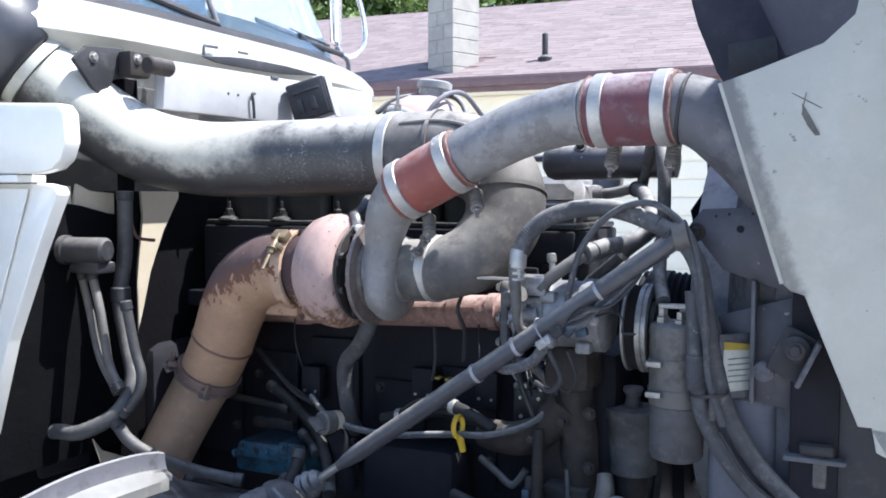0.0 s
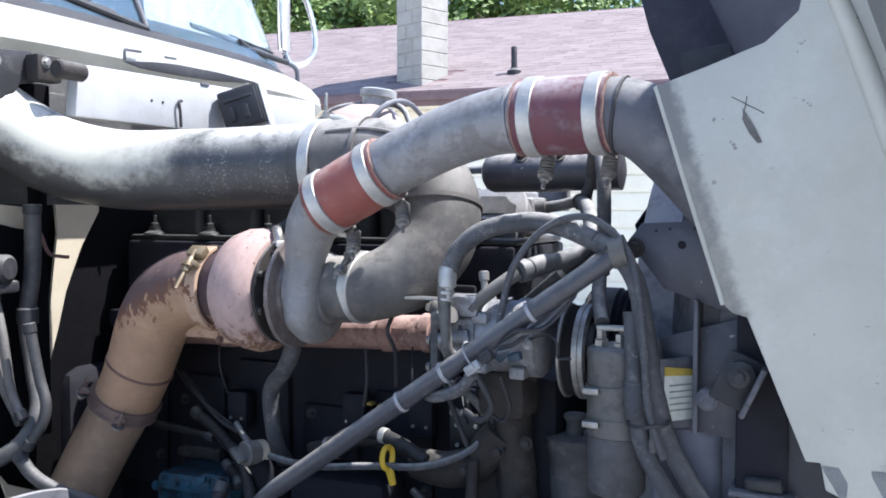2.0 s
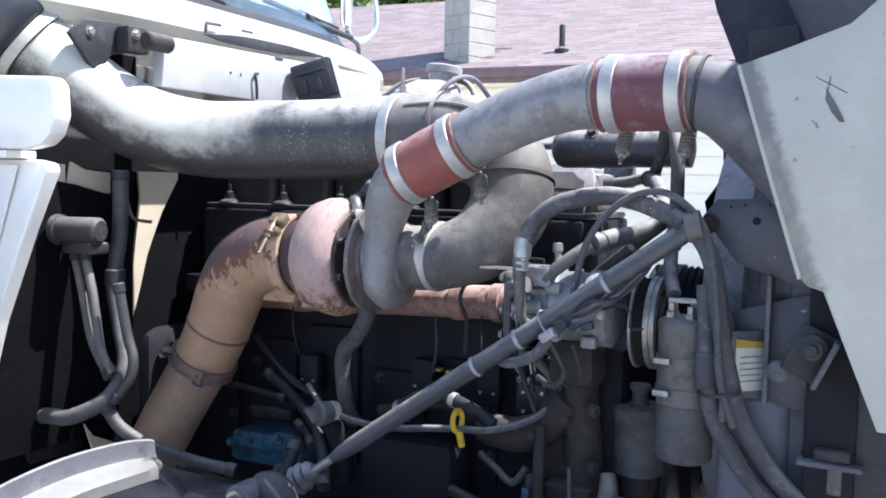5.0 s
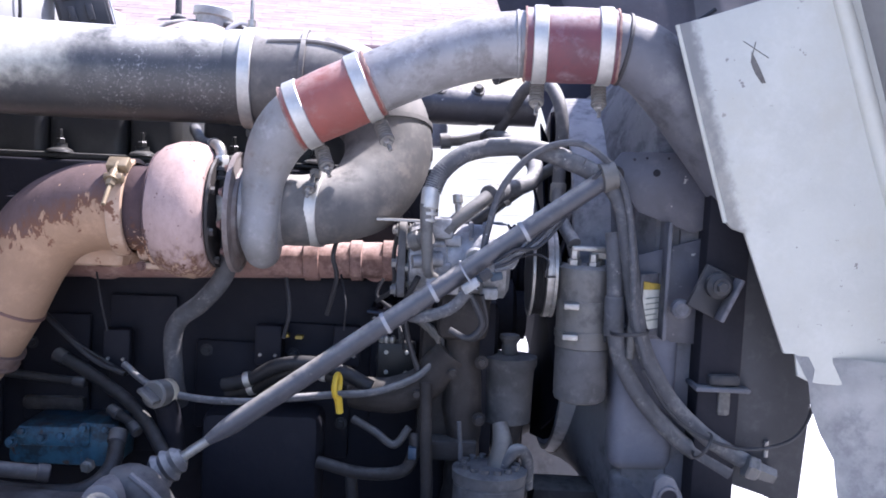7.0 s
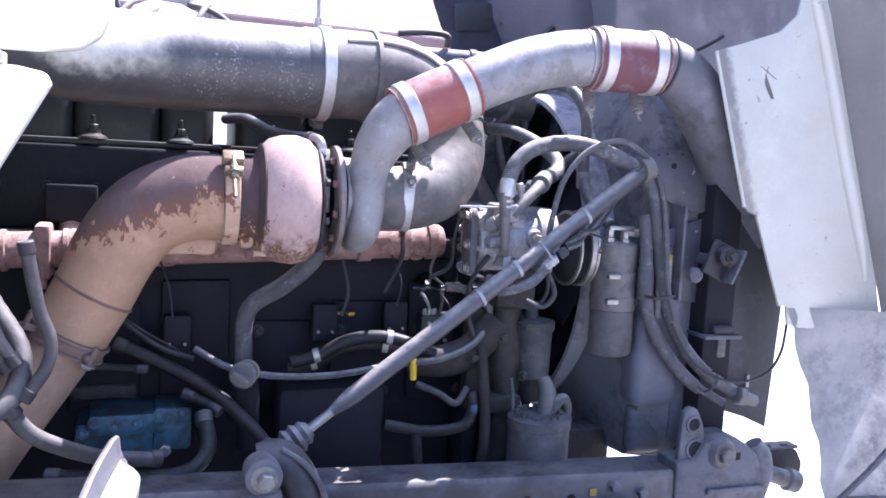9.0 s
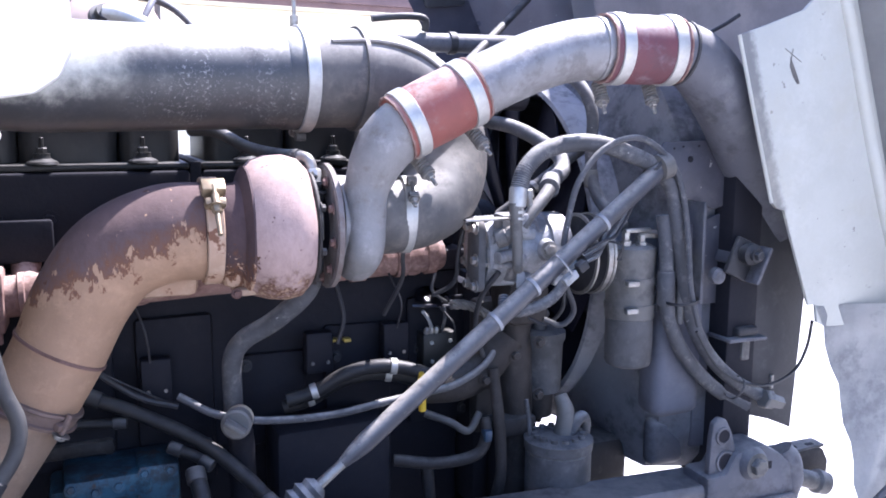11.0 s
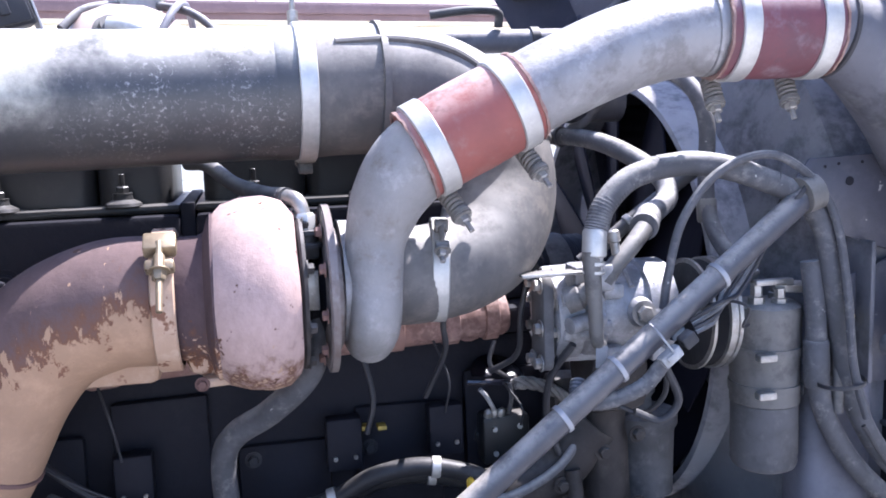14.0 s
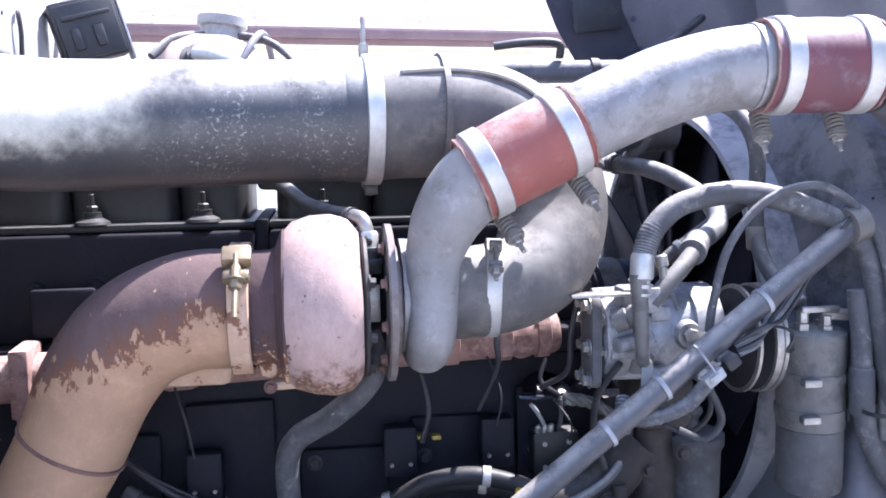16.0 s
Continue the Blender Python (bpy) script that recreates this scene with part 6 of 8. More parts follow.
h4 = thing("coolant_hose", (-0.35, 1.6, 1.3), "thin dusty hose looping over the fan shroud", "hose")
part("hose", tube([(-0.424, 1.805, 1.558), (-0.411, 1.768, 1.583), (-0.392, 1.73, 1.62), (-0.372, 1.67, 1.651), (-0.35, 1.61, 1.656), (-0.331, 1.56, 1.632), (-0.320, 1.533, 1.58), (-0.320, 1.533, 1.50), (-0.322, 1.52, 1.45), (-0.316, 1.49, 1.41), (-0.3, 1.446, 1.376)], 0.0115, 14, 8), M["hose"], h4)
part("ferrule", lathe([(0, 0.012), (0.003, 0.014), (0.03, 0.014), (0.033, 0.012)], (-0.321, 1.53, 1.475), (-0.02, -0.15, -0.98), 16), M["canister"], h4)
h5 = thing("heater_hose", (-0.38, 1.59, 1.38), "black rubber hose slanting before the fan", "hose")
part("hose", tube([(-0.475, 1.61, 1.385), (-0.44, 1.60, 1.413), (-0.40, 1.593, 1.446), (-0.365, 1.587, 1.473), (-0.333, 1.58, 1.498), (-0.312, 1.578, 1.512)], 0.0105, 14, 6), M["rubber"], h5)
part("clip", lathe([(0, 0.0105), (0.001, 0.0125), (0.009, 0.0125), (0.01, 0.0105)], (-0.41, 1.595, 1.438), (0.75, -0.1, 0.6), 16, closed=True), M["bolt"], h5)
solo("wire_loom", tube([(-0.452, 1.40, 1.355), (-0.446, 1.40, 1.395), (-0.428, 1.40, 1.46), (-0.39, 1.40, 1.51), (-0.345, 1.395, 1.535), (-0.30, 1.39, 1.535), (-0.255, 1.382, 1.50), (-0.232, 1.372, 1.45), (-0.22, 1.364, 1.36), (-0.212, 1.36, 1.27), (-0.19, 1.36, 1.2)], 0.0055, 10, 7), M["hose"], "thin dusty wire loom tied along the hoses", "wire")
solo("wire_loom", tube([(-0.195, 1.36, 1.19), (-0.15, 1.358, 1.125), (-0.09, 1.358, 1.085), (-0.02, 1.36, 1.07), (0.05, 1.37, 1.085), (0.075, 1.365, 1.13), (0.07, 1.35, 1.19)], 0.003, 8, 7), M["wire"], "thin black wire looping to the side panel", "wire")
for p, d, r in (((-0.275, 1.40, 1.487), (0.6, -0.2, -0.5), 0.026), ((-0.215, 1.38, 1.245), (0.1, 0, -1), 0.03), ((-0.09, 1.372, 1.07), (0.8, 0, -0.5), 0.023)):
    solo("zip_tie", lathe([(-0.003, r), (-0.002, r + 0.001), (0.002, r + 0.001), (0.003, r)], p, d, 24, closed=True), M["wire"], "plastic zip tie round the hoses", "zip tie", "zip ties")

# support strut
SA, SB = Vector((-0.927, 1.330, 1.009)), Vector((-0.265, 1.389, 1.4855))
sd = (SB - SA).normalized()
strut = thing("support_strut", SA, "dusty grey tubular strut rising across the engine", "strut")
n = (SB - SA).length
part("tube", lathe([(0.075, 0.0085), (0.10, 0.013), (0.12, 0.0155), (n - 0.02, 0.0155), (n, 0.014)], SA, sd, 24), M["strut"], strut)
part("rod", lathe([(-0.01, 0.008), (0.085, 0.008)], SA, sd, 14), M["bolt"], strut)
part("boot", lathe([(-0.02, 0.022), (-0.012, 0.028), (-0.004, 0.022), (0.004, 0.027), (0.012, 0.02), (0.02, 0.022), (0.03, 0.012)], SA, sd, 20), M["hose"], strut)
for k, r in ((0.39, 0.0165), (0.475, 0.0165), (0.64, 0.0165)):
    part("zip_tie", lathe([(-0.003, r - 0.001), (-0.003, r + 0.0012), (0.003, r + 0.0012), (0.003, r - 0.001)], SA + sd * (k * n / 0.79), sd + Vector((0.15, 0, 0)), 24, closed=True), M["tie"], strut)
part("end_clamp", lathe([(-0.012, 0.02), (-0.011, 0.0235), (0.011, 0.0235), (0.012, 0.02)], SB + sd * 0.004, sd + Vector((0.1, 0, -0.35)), 20), M["canister"], strut, "dusty strap clamp")
loom = thing("wire_connector", (-0.46, 1.36, 1.29), "grey plug connector and wires tied under the strut", "connector")
mc = Matrix.Translation((-0.464, 1.345, 1.318)) @ Matrix.Rotation(radians(-36), 4, "Y")
part("plug", dent(box((-0.024, -0.008, -0.009), (0.004, 0.008, 0.006), 0.003, m=mc), 0.001, 90), M["connector"], loom)
part("clip", box((-0.018, -0.011, -0.004), (-0.004, -0.0085, 0.004), 0.001, m=mc), M["connector"], loom)
part("loop_tie", tube([tuple(mc @ Vector((-0.004 + 0.003 * math.cos(a), 0.012 + 0.022 * math.cos(a), 0.012 + 0.026 * math.sin(a)))) for a in [radians(30 * k) for k in range(13)]], 0.0016, 8, 3, caps=False), M["tie"], loom, "loose pale cable tie")
part("socket", box((0.009, -0.009, -0.008), (0.028, 0.009, 0.008), 0.003, m=mc), M["dusty_black"], loom)
mb = Matrix.Translation((-0.4506, 1.41, 1.323)) @ Matrix.Rotation(radians(-50), 4, "Y")
part("blue_plug", box((-0.012, -0.008, -0.009), (0.012, 0.008, 0.009), 0.003, m=mb), M["blue_plug"], loom, "faded blue plug")
part("blue_plug", box((-0.007, -0.008, -0.007), (0.014, 0.008, 0.007), 0.003, m=Matrix.Translation((-0.432, 1.412, 1.319)) @ Matrix.Rotation(radians(-15), 4, "Y")), M["blue_plug"], loom, "faded blue plug")
part("clear_cap", dent(lathe([(0, 0.004), (0.003, 0.008), (0.012, 0.008), (0.016, 0.003)], (-0.409, 1.407, 1.336), (0.4, -0.4, 0.8), 12), 0.001, 90), M["connector"], loom, "pale plug cap")
part("loop_wire", tube([(-0.403, 1.405, 1.35), (-0.37, 1.39, 1.36), (-0.35, 1.375, 1.352), (-0.352, 1.385, 1.328), (-0.335, 1.40, 1.325)], 0.002, 8, 7), M["wire"], loom)
for k in range(4):
    o = 0.004 * k
    part("lead", tube([(-0.435, 1.352 + o, 1.334 + o), (-0.405, 1.36 - o, 1.345 + 2 * o), (-0.39 + 2 * o, 1.37, 1.375), (-0.35 + 2 * o, 1.385, 1.41 + o), (-0.335, 1.39, 1.435)], 0.0028, 8, 6), M["wire"] if k % 2 else M["hose"], loom)
part("curl", tube([(-0.475, 1.355, 1.30), (-0.50, 1.36, 1.272), (-0.545, 1.37, 1.255), (-0.57, 1.385, 1.258), (-0.565, 1.40, 1.275)], 0.009, 12, 10, ribs=0.001), M["hose"], loom)
part("curl", tube([(-0.47, 1.36, 1.295), (-0.45, 1.365, 1.25), (-0.47, 1.37, 1.225), (-0.50, 1.38, 1.235)], 0.005, 10, 6), M["wire"], loom)

# ---- oil lines and low engine side ----
drain = thing("oil_drain_pipe", (-0.95, 1.55, 1.05), "dusty black bent oil drain pipe below the turbo", "oil pipe")
part("pipe", tube([(-0.873, 1.455, 1.375, 0.016), (-0.872, 1.458, 1.335, 0.016), (-0.885, 1.475, 1.29, 0.0165), (-0.93, 1.51, 1.24, 0.0165), (-0.975, 1.54, 1.205, 0.0165), (-0.992, 1.556, 1.165, 0.0165), (-0.99, 1.571, 1.08, 0.0165), (-0.99, 1.60, 1.04, 0.0165)], seg=18, steps=7), M["hose"], drain)
feed = thing("oil_feed_line", (-0.88, 1.44, 1.46), "black oil feed line with a bright elbow fitting", "oil line")
part("line", tube([(-1.02, 1.76, 1.545, 0.010), (-0.99, 1.66, 1.545, 0.010), (-0.955, 1.57, 1.522, 0.010), (-0.92, 1.49, 1.512, 0.011), (-0.897, 1.445, 1.512, 0.011)], seg=14, steps=7), M["rubber"], feed)
part("elbow", tube([(-0.905, 1.455, 1.513, 0.009), (-0.887, 1.436, 1.508, 0.009), (-0.881, 1.431, 1.49, 0.009), (-0.88, 1.43, 1.478, 0.009)], seg=14, steps=5), M["bolt"], feed)
part("nut", hexbolt((-0.88, 1.43, 1.474), (0, 0, 1), 0.0125, 0.02, False), M["band"], feed)
capt = thing("oil_filler", (-0.98, 1.49, 0.95), "grey oil filler cap on a short black neck", "oil filler")
part("neck", tube([(-0.98, 1.55, 0.93, 0.022), (-0.985, 1.525, 1.03, 0.021), (-0.99, 1.505, 1.066, 0.02)], seg=18, steps=5), M["block"], capt)
cap_dir = Vector((-0.30, -0.95, 0.08)).normalized()
CAP = Vector((-0.997, 1.492, 1.081))
lid = part("cap", lathe([(-0.016, 0.02), (-0.015, 0.0235), (0.010, 0.0245), (0.013, 0.021)], CAP, cap_dir, 28), M["canister"], capt)
part("collar", lathe([(-0.034, 0.018), (-0.032, 0.023), (-0.018, 0.0235), (-0.0165, 0.02)], CAP, cap_dir, 28), M["cream"], lid, "pale plastic collar")
part("wing", box((-0.019, -0.012, -0.0045), (0.019, 0.012, 0.0045), 0.003, m=Matrix.Translation(CAP + cap_dir * 0.0235) @ Matrix.Rotation(radians(-17), 4, "Z") @ Matrix.Rotation(radians(35), 4, "Y")), M["canister"], lid)
dip = thing("dipstick", (-0.68, 1.47, 1.05), "yellow plastic oil dipstick handle on its tube", "dipstick")
part("ring", tube([(-0.685 + 0.003 * math.cos(a), 1.47 + 0.014 * math.cos(a), 1.115 + 0.019 * math.sin(a)) for a in [radians(36 * k) for k in range(11)]], 0.005, 10, 3, caps=False), M["yellow"], dip)
part("stem", tube([(-0.684, 1.472, 1.098, 0.0075), (-0.682, 1.476, 1.085, 0.007), (-0.68, 1.48, 1.066, 0.0065)], seg=10, steps=4), M["yellow"], dip)
part("tube", tube([(-1.08, 1.56, 1.115), (-1.02, 1.53, 1.085), (-0.94, 1.51, 1.072), (-0.84, 1.49, 1.075), (-0.76, 1.48, 1.088), (-0.69, 1.475, 1.098), (-0.62, 1.48, 1.105), (-0.55, 1.50, 1.13), (-0.515, 1.52, 1.17), (-0.51, 1.53, 1.22)], 0.0065, 12, 7), M["hose"], dip)
for dy, dz in ((0.0, 0.0), (0.03, -0.022)):
    hz = thing("fuel_hose", (-0.75, 1.53, 1.05), "greasy black fuel hose with bright crimp bands", "hose")
    part("hose", tube([(-0.90, 1.56 + dy, 1.085 + dz), (-0.85, 1.55 + dy, 1.10 + dz), (-0.80, 1.535 + dy, 1.13 + dz), (-0.74, 1.525 + dy, 1.14 + dz), (-0.68, 1.515 + dy, 1.128 + dz), (-0.63, 1.51 + dy, 1.105 + dz)], 0.0125, 14, 7), M["greasy_hose"], hz)
    for k, (x, z) in enumerate(((-0.725, 1.139), (-0.86, 1.098))):
        part("crimp", lathe([(0, 0.0135), (0.001, 0.0145), (0.011, 0.0145), (0.012, 0.0135)], (x, 1.522 + dy + 0.03 * k, z + dz), (1, -0.15, -0.1 if k == 0 else 0.3), 16), M["band"], hz)
gear = thing("power_steering_pump", (-1.18, 1.5, 0.93), "grimy blue painted hydraulic pump", "pump")
part("body", dent(box((-1.285, 1.47, 0.945), (-1.095, 1.57, 1.005), 0.012), 0.003, 30), M["blue"], gear)
part("cover", dent(box((-1.262, 1.455, 0.985), (-1.13, 1.58, 1.022), 0.008), 0.003, 30), M["blue"], gear)
part("end_block", dent(box((-1.15, 1.46, 0.95), (-1.085, 1.56, 1.03), 0.008), 0.002, 30), M["blue"], gear)
for x, z in ((-1.25, 1.01), (-1.215, 1.0), (-1.18, 1.005), (-1.14, 1.02), (-1.1, 1.02), (-1.27, 0.99)):
    part("bolt", hexbolt((x, 1.455, z), (0, -1, 0.3), 0.007, 0.008), M["blue"], gear)
part("sensor", lathe([(0, 0.012), (0.012, 0.012), (0.013, 0.008), (0.02, 0.008)], (-1.13, 1.455, 0.955), (0, -1, 0), 6), M["bolt"], gear)
part("valve_rail", dent(box((-1.3, 1.55, 1.022), (-1.18, 1.60, 1.05), 0.01), 0.004, 30), M["grime"], gear)
for child in gear.children:
    child.location.y += 0.08
    child.location.z -= 0.02
for pts, r in (([(-1.32, 1.44, 0.93), (-1.2, 1.42, 0.925), (-1.1, 1.42, 0.93), (-1.06, 1.45, 0.96), (-1.065, 1.50, 1.01)], 0.014),
               ([(-1.22, 1.6, 1.12), (-1.14, 1.58, 1.085), (-1.05, 1.54, 1.04), (-0.985, 1.48, 0.99), (-0.95, 1.43, 0.955)], 0.012),
               ([(-1.36, 1.58, 1.09), (-1.25, 1.6, 1.075), (-1.16, 1.59, 1.07)], 0.008),
               ([(-1.10, 1.55, 1.035), (-1.06, 1.53, 1.02), (-1.035, 1.51, 1.005)], 0.009)):
    line = thing("hydraulic_hose", pts[-1], "greasy black hydraulic hose beside the pump", "hose", "hydraulic hoses by the pump")
    part("hose", tube(pts, r, 14, 7), M["greasy_hose"], line)
    for p, q in ((pts[0], pts[1]), (pts[-1], pts[-2])):
        part("ferrule", lathe([(0, r), (0.002, r + 0.002), (0.022, r + 0.002), (0.024, r)], p, Vector(q) - Vector(p), 16), M["dusty_black"], line)

bottle = thing("power_steering_reservoir", (-0.42, 1.47, 0.88), "dusty finned fluid reservoir beside the frame rail", "reservoir")
RC = Vector((-0.42, 1.456, 0.87))
part("body", lathe([(0, 0.055), (0.005, 0.061), (0.095, 0.061), (0.1, 0.056)], RC, (0, 0, 1), 36), M["dusty_grey"], bottle)
topc = part("cap", lathe([(0, 0.063), (0.018, 0.064), (0.022, 0.055), (0.024, 0.02)], RC + Vector((0, 0, 0.1)), (0, 0, 1), 36), M["dusty_grey"], bottle)
for k in range(14):
    a = 2 * math.pi * k / 14
    part("lug", lathe([(0, 0.007), (0.006, 0.006)], RC + Vector((0.045 * math.cos(a), 0.045 * math.sin(a), 0.123)), (0, 0, 1), 8), M["dusty_grey"], topc)
part("neck", tube([(-0.405, 1.46, 0.99, 0.02), (-0.40, 1.465, 1.03, 0.017), (-0.405, 1.48, 1.06, 0.013)], seg=14, steps=5), M["canister"], bottle)
part("elbow_hose", tube([(-0.40, 1.45, 0.992, 0.010), (-0.378, 1.45, 1.024, 0.0105), (-0.357, 1.465, 1.005, 0.0105), (-0.352, 1.48, 0.95, 0.010)], seg=14, steps=6), M["hose"], bottle)
filt = thing("fuel_filter", (-0.36, 1.62, 1.0), "dusty dark fuel filter housing by the fan", "filter")
part("bowl", lathe([(0, 0.03), (0.005, 0.045), (0.10, 0.047), (0.11, 0.052), (0.125, 0.052), (0.128, 0.03)], (-0.385, 1.60, 1.03), (0, 0, 1), 28), M["dusty_grey"], filt)
part("drain_bowl", lathe([(0, 0.008), (0.012, 0.012), (0.016, 0.028), (0.06, 0.031), (0.0635, 0.03)], (-0.385, 1.60, 0.966), (0, 0, 1), 24), M["grime"], filt)
part("stem", lathe([(0, 0.016), (0.02, 0.014), (0.03, 0.02), (0.036, 0.018)], (-0.385, 1.60, 1.158), (0, 0, 1), 12), M["dusty_grey"], filt)
cast = thing("accessory_bracket", (-0.48, 1.55, 0.95), "dusty cast iron accessory bracket below the compressor", "bracket")
part("arm", dent(tube([(-0.46, 1.52, 1.28, 0.035), (-0.475, 1.53, 1.2, 0.03), (-0.47, 1.54, 1.1, 0.034), (-0.465, 1.54, 0.98, 0.03), (-0.47, 1.54, 0.86, 0.034)], seg=14, steps=5), 0.006, 25), M["grime"], cast)
part("branch", dent(tube([(-0.67, 1.55, 1.085, 0.026), (-0.60, 1.54, 1.085, 0.032), (-0.54, 1.535, 1.11, 0.034), (-0.49, 1.53, 1.17, 0.034)], seg=14, steps=5), 0.004, 25), M["grime"], cast)
part("web", dent(box((-0.55, 1.54, 0.98), (-0.46, 1.58, 1.24), 0.012), 0.006, 20), M["grime"], cast)
part("foot", dent(box((-0.53, 1.50, 0.98), (-0.44, 1.56, 1.02), 0.008), 0.004, 25), M["grime"], cast)
for x, z in ((-0.45, 1.24), (-0.49, 1.14), (-0.44, 1.06), (-0.44, 1.16), (-0.55, 1.10)):
    part("bolt", hexbolt((x, 1.50, z), (0, -1, 0), 0.008, 0.01), M["grime"], cast)
for pts, r, mt_ in (([(-0.535, 1.5, 1.12), (-0.53, 1.48, 1.02), (-0.525, 1.48, 0.93), (-0.53, 1.5, 0.85)], 0.011, "grime"),
                    ([(-0.72, 1.52, 0.965), (-0.64, 1.5, 0.955), (-0.57, 1.49, 0.965), (-0.55, 1.49, 1.0), (-0.55, 1.5, 1.03)], 0.011, "grime"),
                    ([(-0.66, 1.52, 1.045), (-0.62, 1.5, 1.03), (-0.585, 1.495, 1.01), (-0.56, 1.5, 1.04)], 0.007, "rubber"),
                    ([(-0.66, 1.51, 0.955), (-0.655, 1.51, 0.9), (-0.65, 1.52, 0.86)], 0.011, "grime"),
                    ([(-0.475, 1.48, 1.06), (-0.47, 1.475, 1.0), (-0.472, 1.48, 0.93)], 0.004, "hose")):
    solo("coolant_line", tube(pts, r, 12, 7), M[mt_], "dusty metal line low on the engine side", "pipe")
solo("wire_connector", box((-0.56, 1.475, 0.99), (-0.545, 1.495, 1.012), 0.003), M["blue_plug"], "small blue wire connector", "connector")
sens = thing("sensor_wiring", (-0.6, 1.62, 1.16), "pale twisted sensor leads and black junction box on the block", "wiring")
jb = part("junction_box", box((-0.629, 1.608, 1.095), (-0.558, 1.648, 1.167), 0.006), M["cover"], sens)
for x, z in ((-0.612, 1.149), (-0.574, 1.15), (-0.611, 1.112), (-0.575, 1.112)):
    part("terminal", hexbolt((x, 1.608, z), (0, -1, 0), 0.0042, 0.004, False), M["band"], jb)
part("pale_lead", tube([(-0.637, 1.592, 1.216), (-0.628, 1.594, 1.205), (-0.619, 1.598, 1.19), (-0.612, 1.61, 1.176), (-0.613, 1.62, 1.165)], 0.0032, 8, 6), M["connector"], sens, "pale bare lead")
part("lead", tube([(-0.592, 1.595, 1.22), (-0.589, 1.597, 1.20), (-0.587, 1.61, 1.18), (-0.588, 1.62, 1.165)], 0.0034, 8, 6), M["hose"], sens)
for x in (-0.622, -0.612, -0.602):
    part("lug", dent(lathe([(0, 0.003), (0.002, 0.006), (0.01, 0.006), (0.014, 0.003)], (x, 1.611, 1.166), (0.1, -0.3, 1), 10), 0.001, 90), M["bolt"], sens)
for k in range(4):
    ph = 2 * math.pi * k / 4
    strand = []
    for i in range(15):
        f = i / 14
        strand.append((-0.60 + 0.085 * f, 1.545 - 0.03 * f + 0.0055 * math.cos(ph + f * 11), 1.234 + 0.004 * math.sin(f * 3.1) - 0.04 * f * f + 0.0055 * math.sin(ph + f * 11)))
    part("twisted_strand", tube(strand, 0.0042, 7, 2), M["canister"], sens, "grimy braided wire bundle")

# shiny black lifting eye with its bent skirt
lift = thing("lifting_bracket", (-0.65, 1.62, 1.2), "shiny black steel lifting eye bracket bolted below the manifold", "bracket")
LC, LU = Vector((-0.603, 1.612, 1.226)), Vector((0.985, 0.06, -0.11)).normalized()
LN = Vector((0.12, -0.52, 0.845)).normalized()
LW = LN.cross(LU).normalized()
bm = bmesh.new()
grid = []
for k in range(25):
    a = math.pi * k / 24
    row = []
    for q in (0.0, 0.25, 0.5, 0.75, 0.92, 1.0):
        rr, ww = 0.011 + 0.030 * q, 0.012 + 0.034 * q
        lift_up = 0.004 * math.sin(a) * (1 - q) - 0.004 * max(0, q - 0.75) + 0.0006 * math.sin(9 * a + 5 * q)
        row.append(bm.verts.new(LC + LU * (rr * math.cos(a)) + LW * (ww * math.sin(a)) + LN * lift_up))
    grid.append(row)
for p, q in zip(grid, grid[1:]):
    for k in range(5):
        bm.faces.new((p[k], q[k], q[k + 1], p[k + 1]))
bmesh.ops.solidify(bm, geom=bm.faces[:], thickness=-0.005)
part("eye", bm, M["gloss_black"], lift)
part("foot_edge", tube([(-0.650, 1.612, 1.222, 0.0045), (-0.603, 1.607, 1.219, 0.0045), (-0.560, 1.61, 1.213, 0.0045)], seg=8, steps=4), M["gloss_black"], lift)
part("skirt", dent(plate([(-0.76, 1.232), (-0.70, 1.25), (-0.60, 1.262), (-0.58, 1.225), (-0.64, 1.216), (-0.663, 1.213), (-0.677, 1.20), (-0.692, 1.189), (-0.70, 1.193), (-0.73, 1.203), (-0.757, 1.21)], (0, 1.628, 0), (1, 0, 0), (0, 0.12, 1), 0.005, 0.002), 0.0012, 40), M["gloss_black"], lift)
for pts, r in (([(-1.25, 1.60, 1.20), (-1.15, 1.585, 1.12), (-1.08, 1.57, 1.095)], 0.006),
               ([(-0.80, 1.60, 1.28), (-0.79, 1.585, 1.22), (-0.80, 1.59, 1.17)], 0.004), ([(-0.62, 1.57, 1.29), (-0.63, 1.56, 1.26), (-0.60, 1.565, 1.235)], 0.003),
               ([(-0.555, 1.44, 1.31), (-0.575, 1.47, 1.26), (-0.57, 1.50, 1.2), (-0.55, 1.51, 1.14)], 0.005), ([(-0.45, 1.40, 1.29), (-0.44, 1.42, 1.24), (-0.46, 1.44, 1.21), (-0.49, 1.45, 1.22)], 0.0035),
               ([(-0.59, 1.50, 1.40), (-0.60, 1.51, 1.34), (-0.60, 1.53, 1.28), (-0.63, 1.56, 1.25)], 0.004), ([(-0.70, 1.52, 1.36), (-0.705, 1.51, 1.33), (-0.70, 1.53, 1.29), (-0.72, 1.57, 1.22)], 0.004)):
    solo("engine_wire", tube(pts, r, 8, 7), M["wire"], "black wiring run along the engine side", "wire", "wires on the engine side")
for x, z in ((-0.80, 1.17), (-0.775, 1.168)):
    solo("wire_tag", box((x - 0.007, 1.61, z - 0.003), (x + 0.006, 1.6285, z + 0.003), 0.001), M["faded_yellow"], "small yellow tag on the engine wiring", "tag")
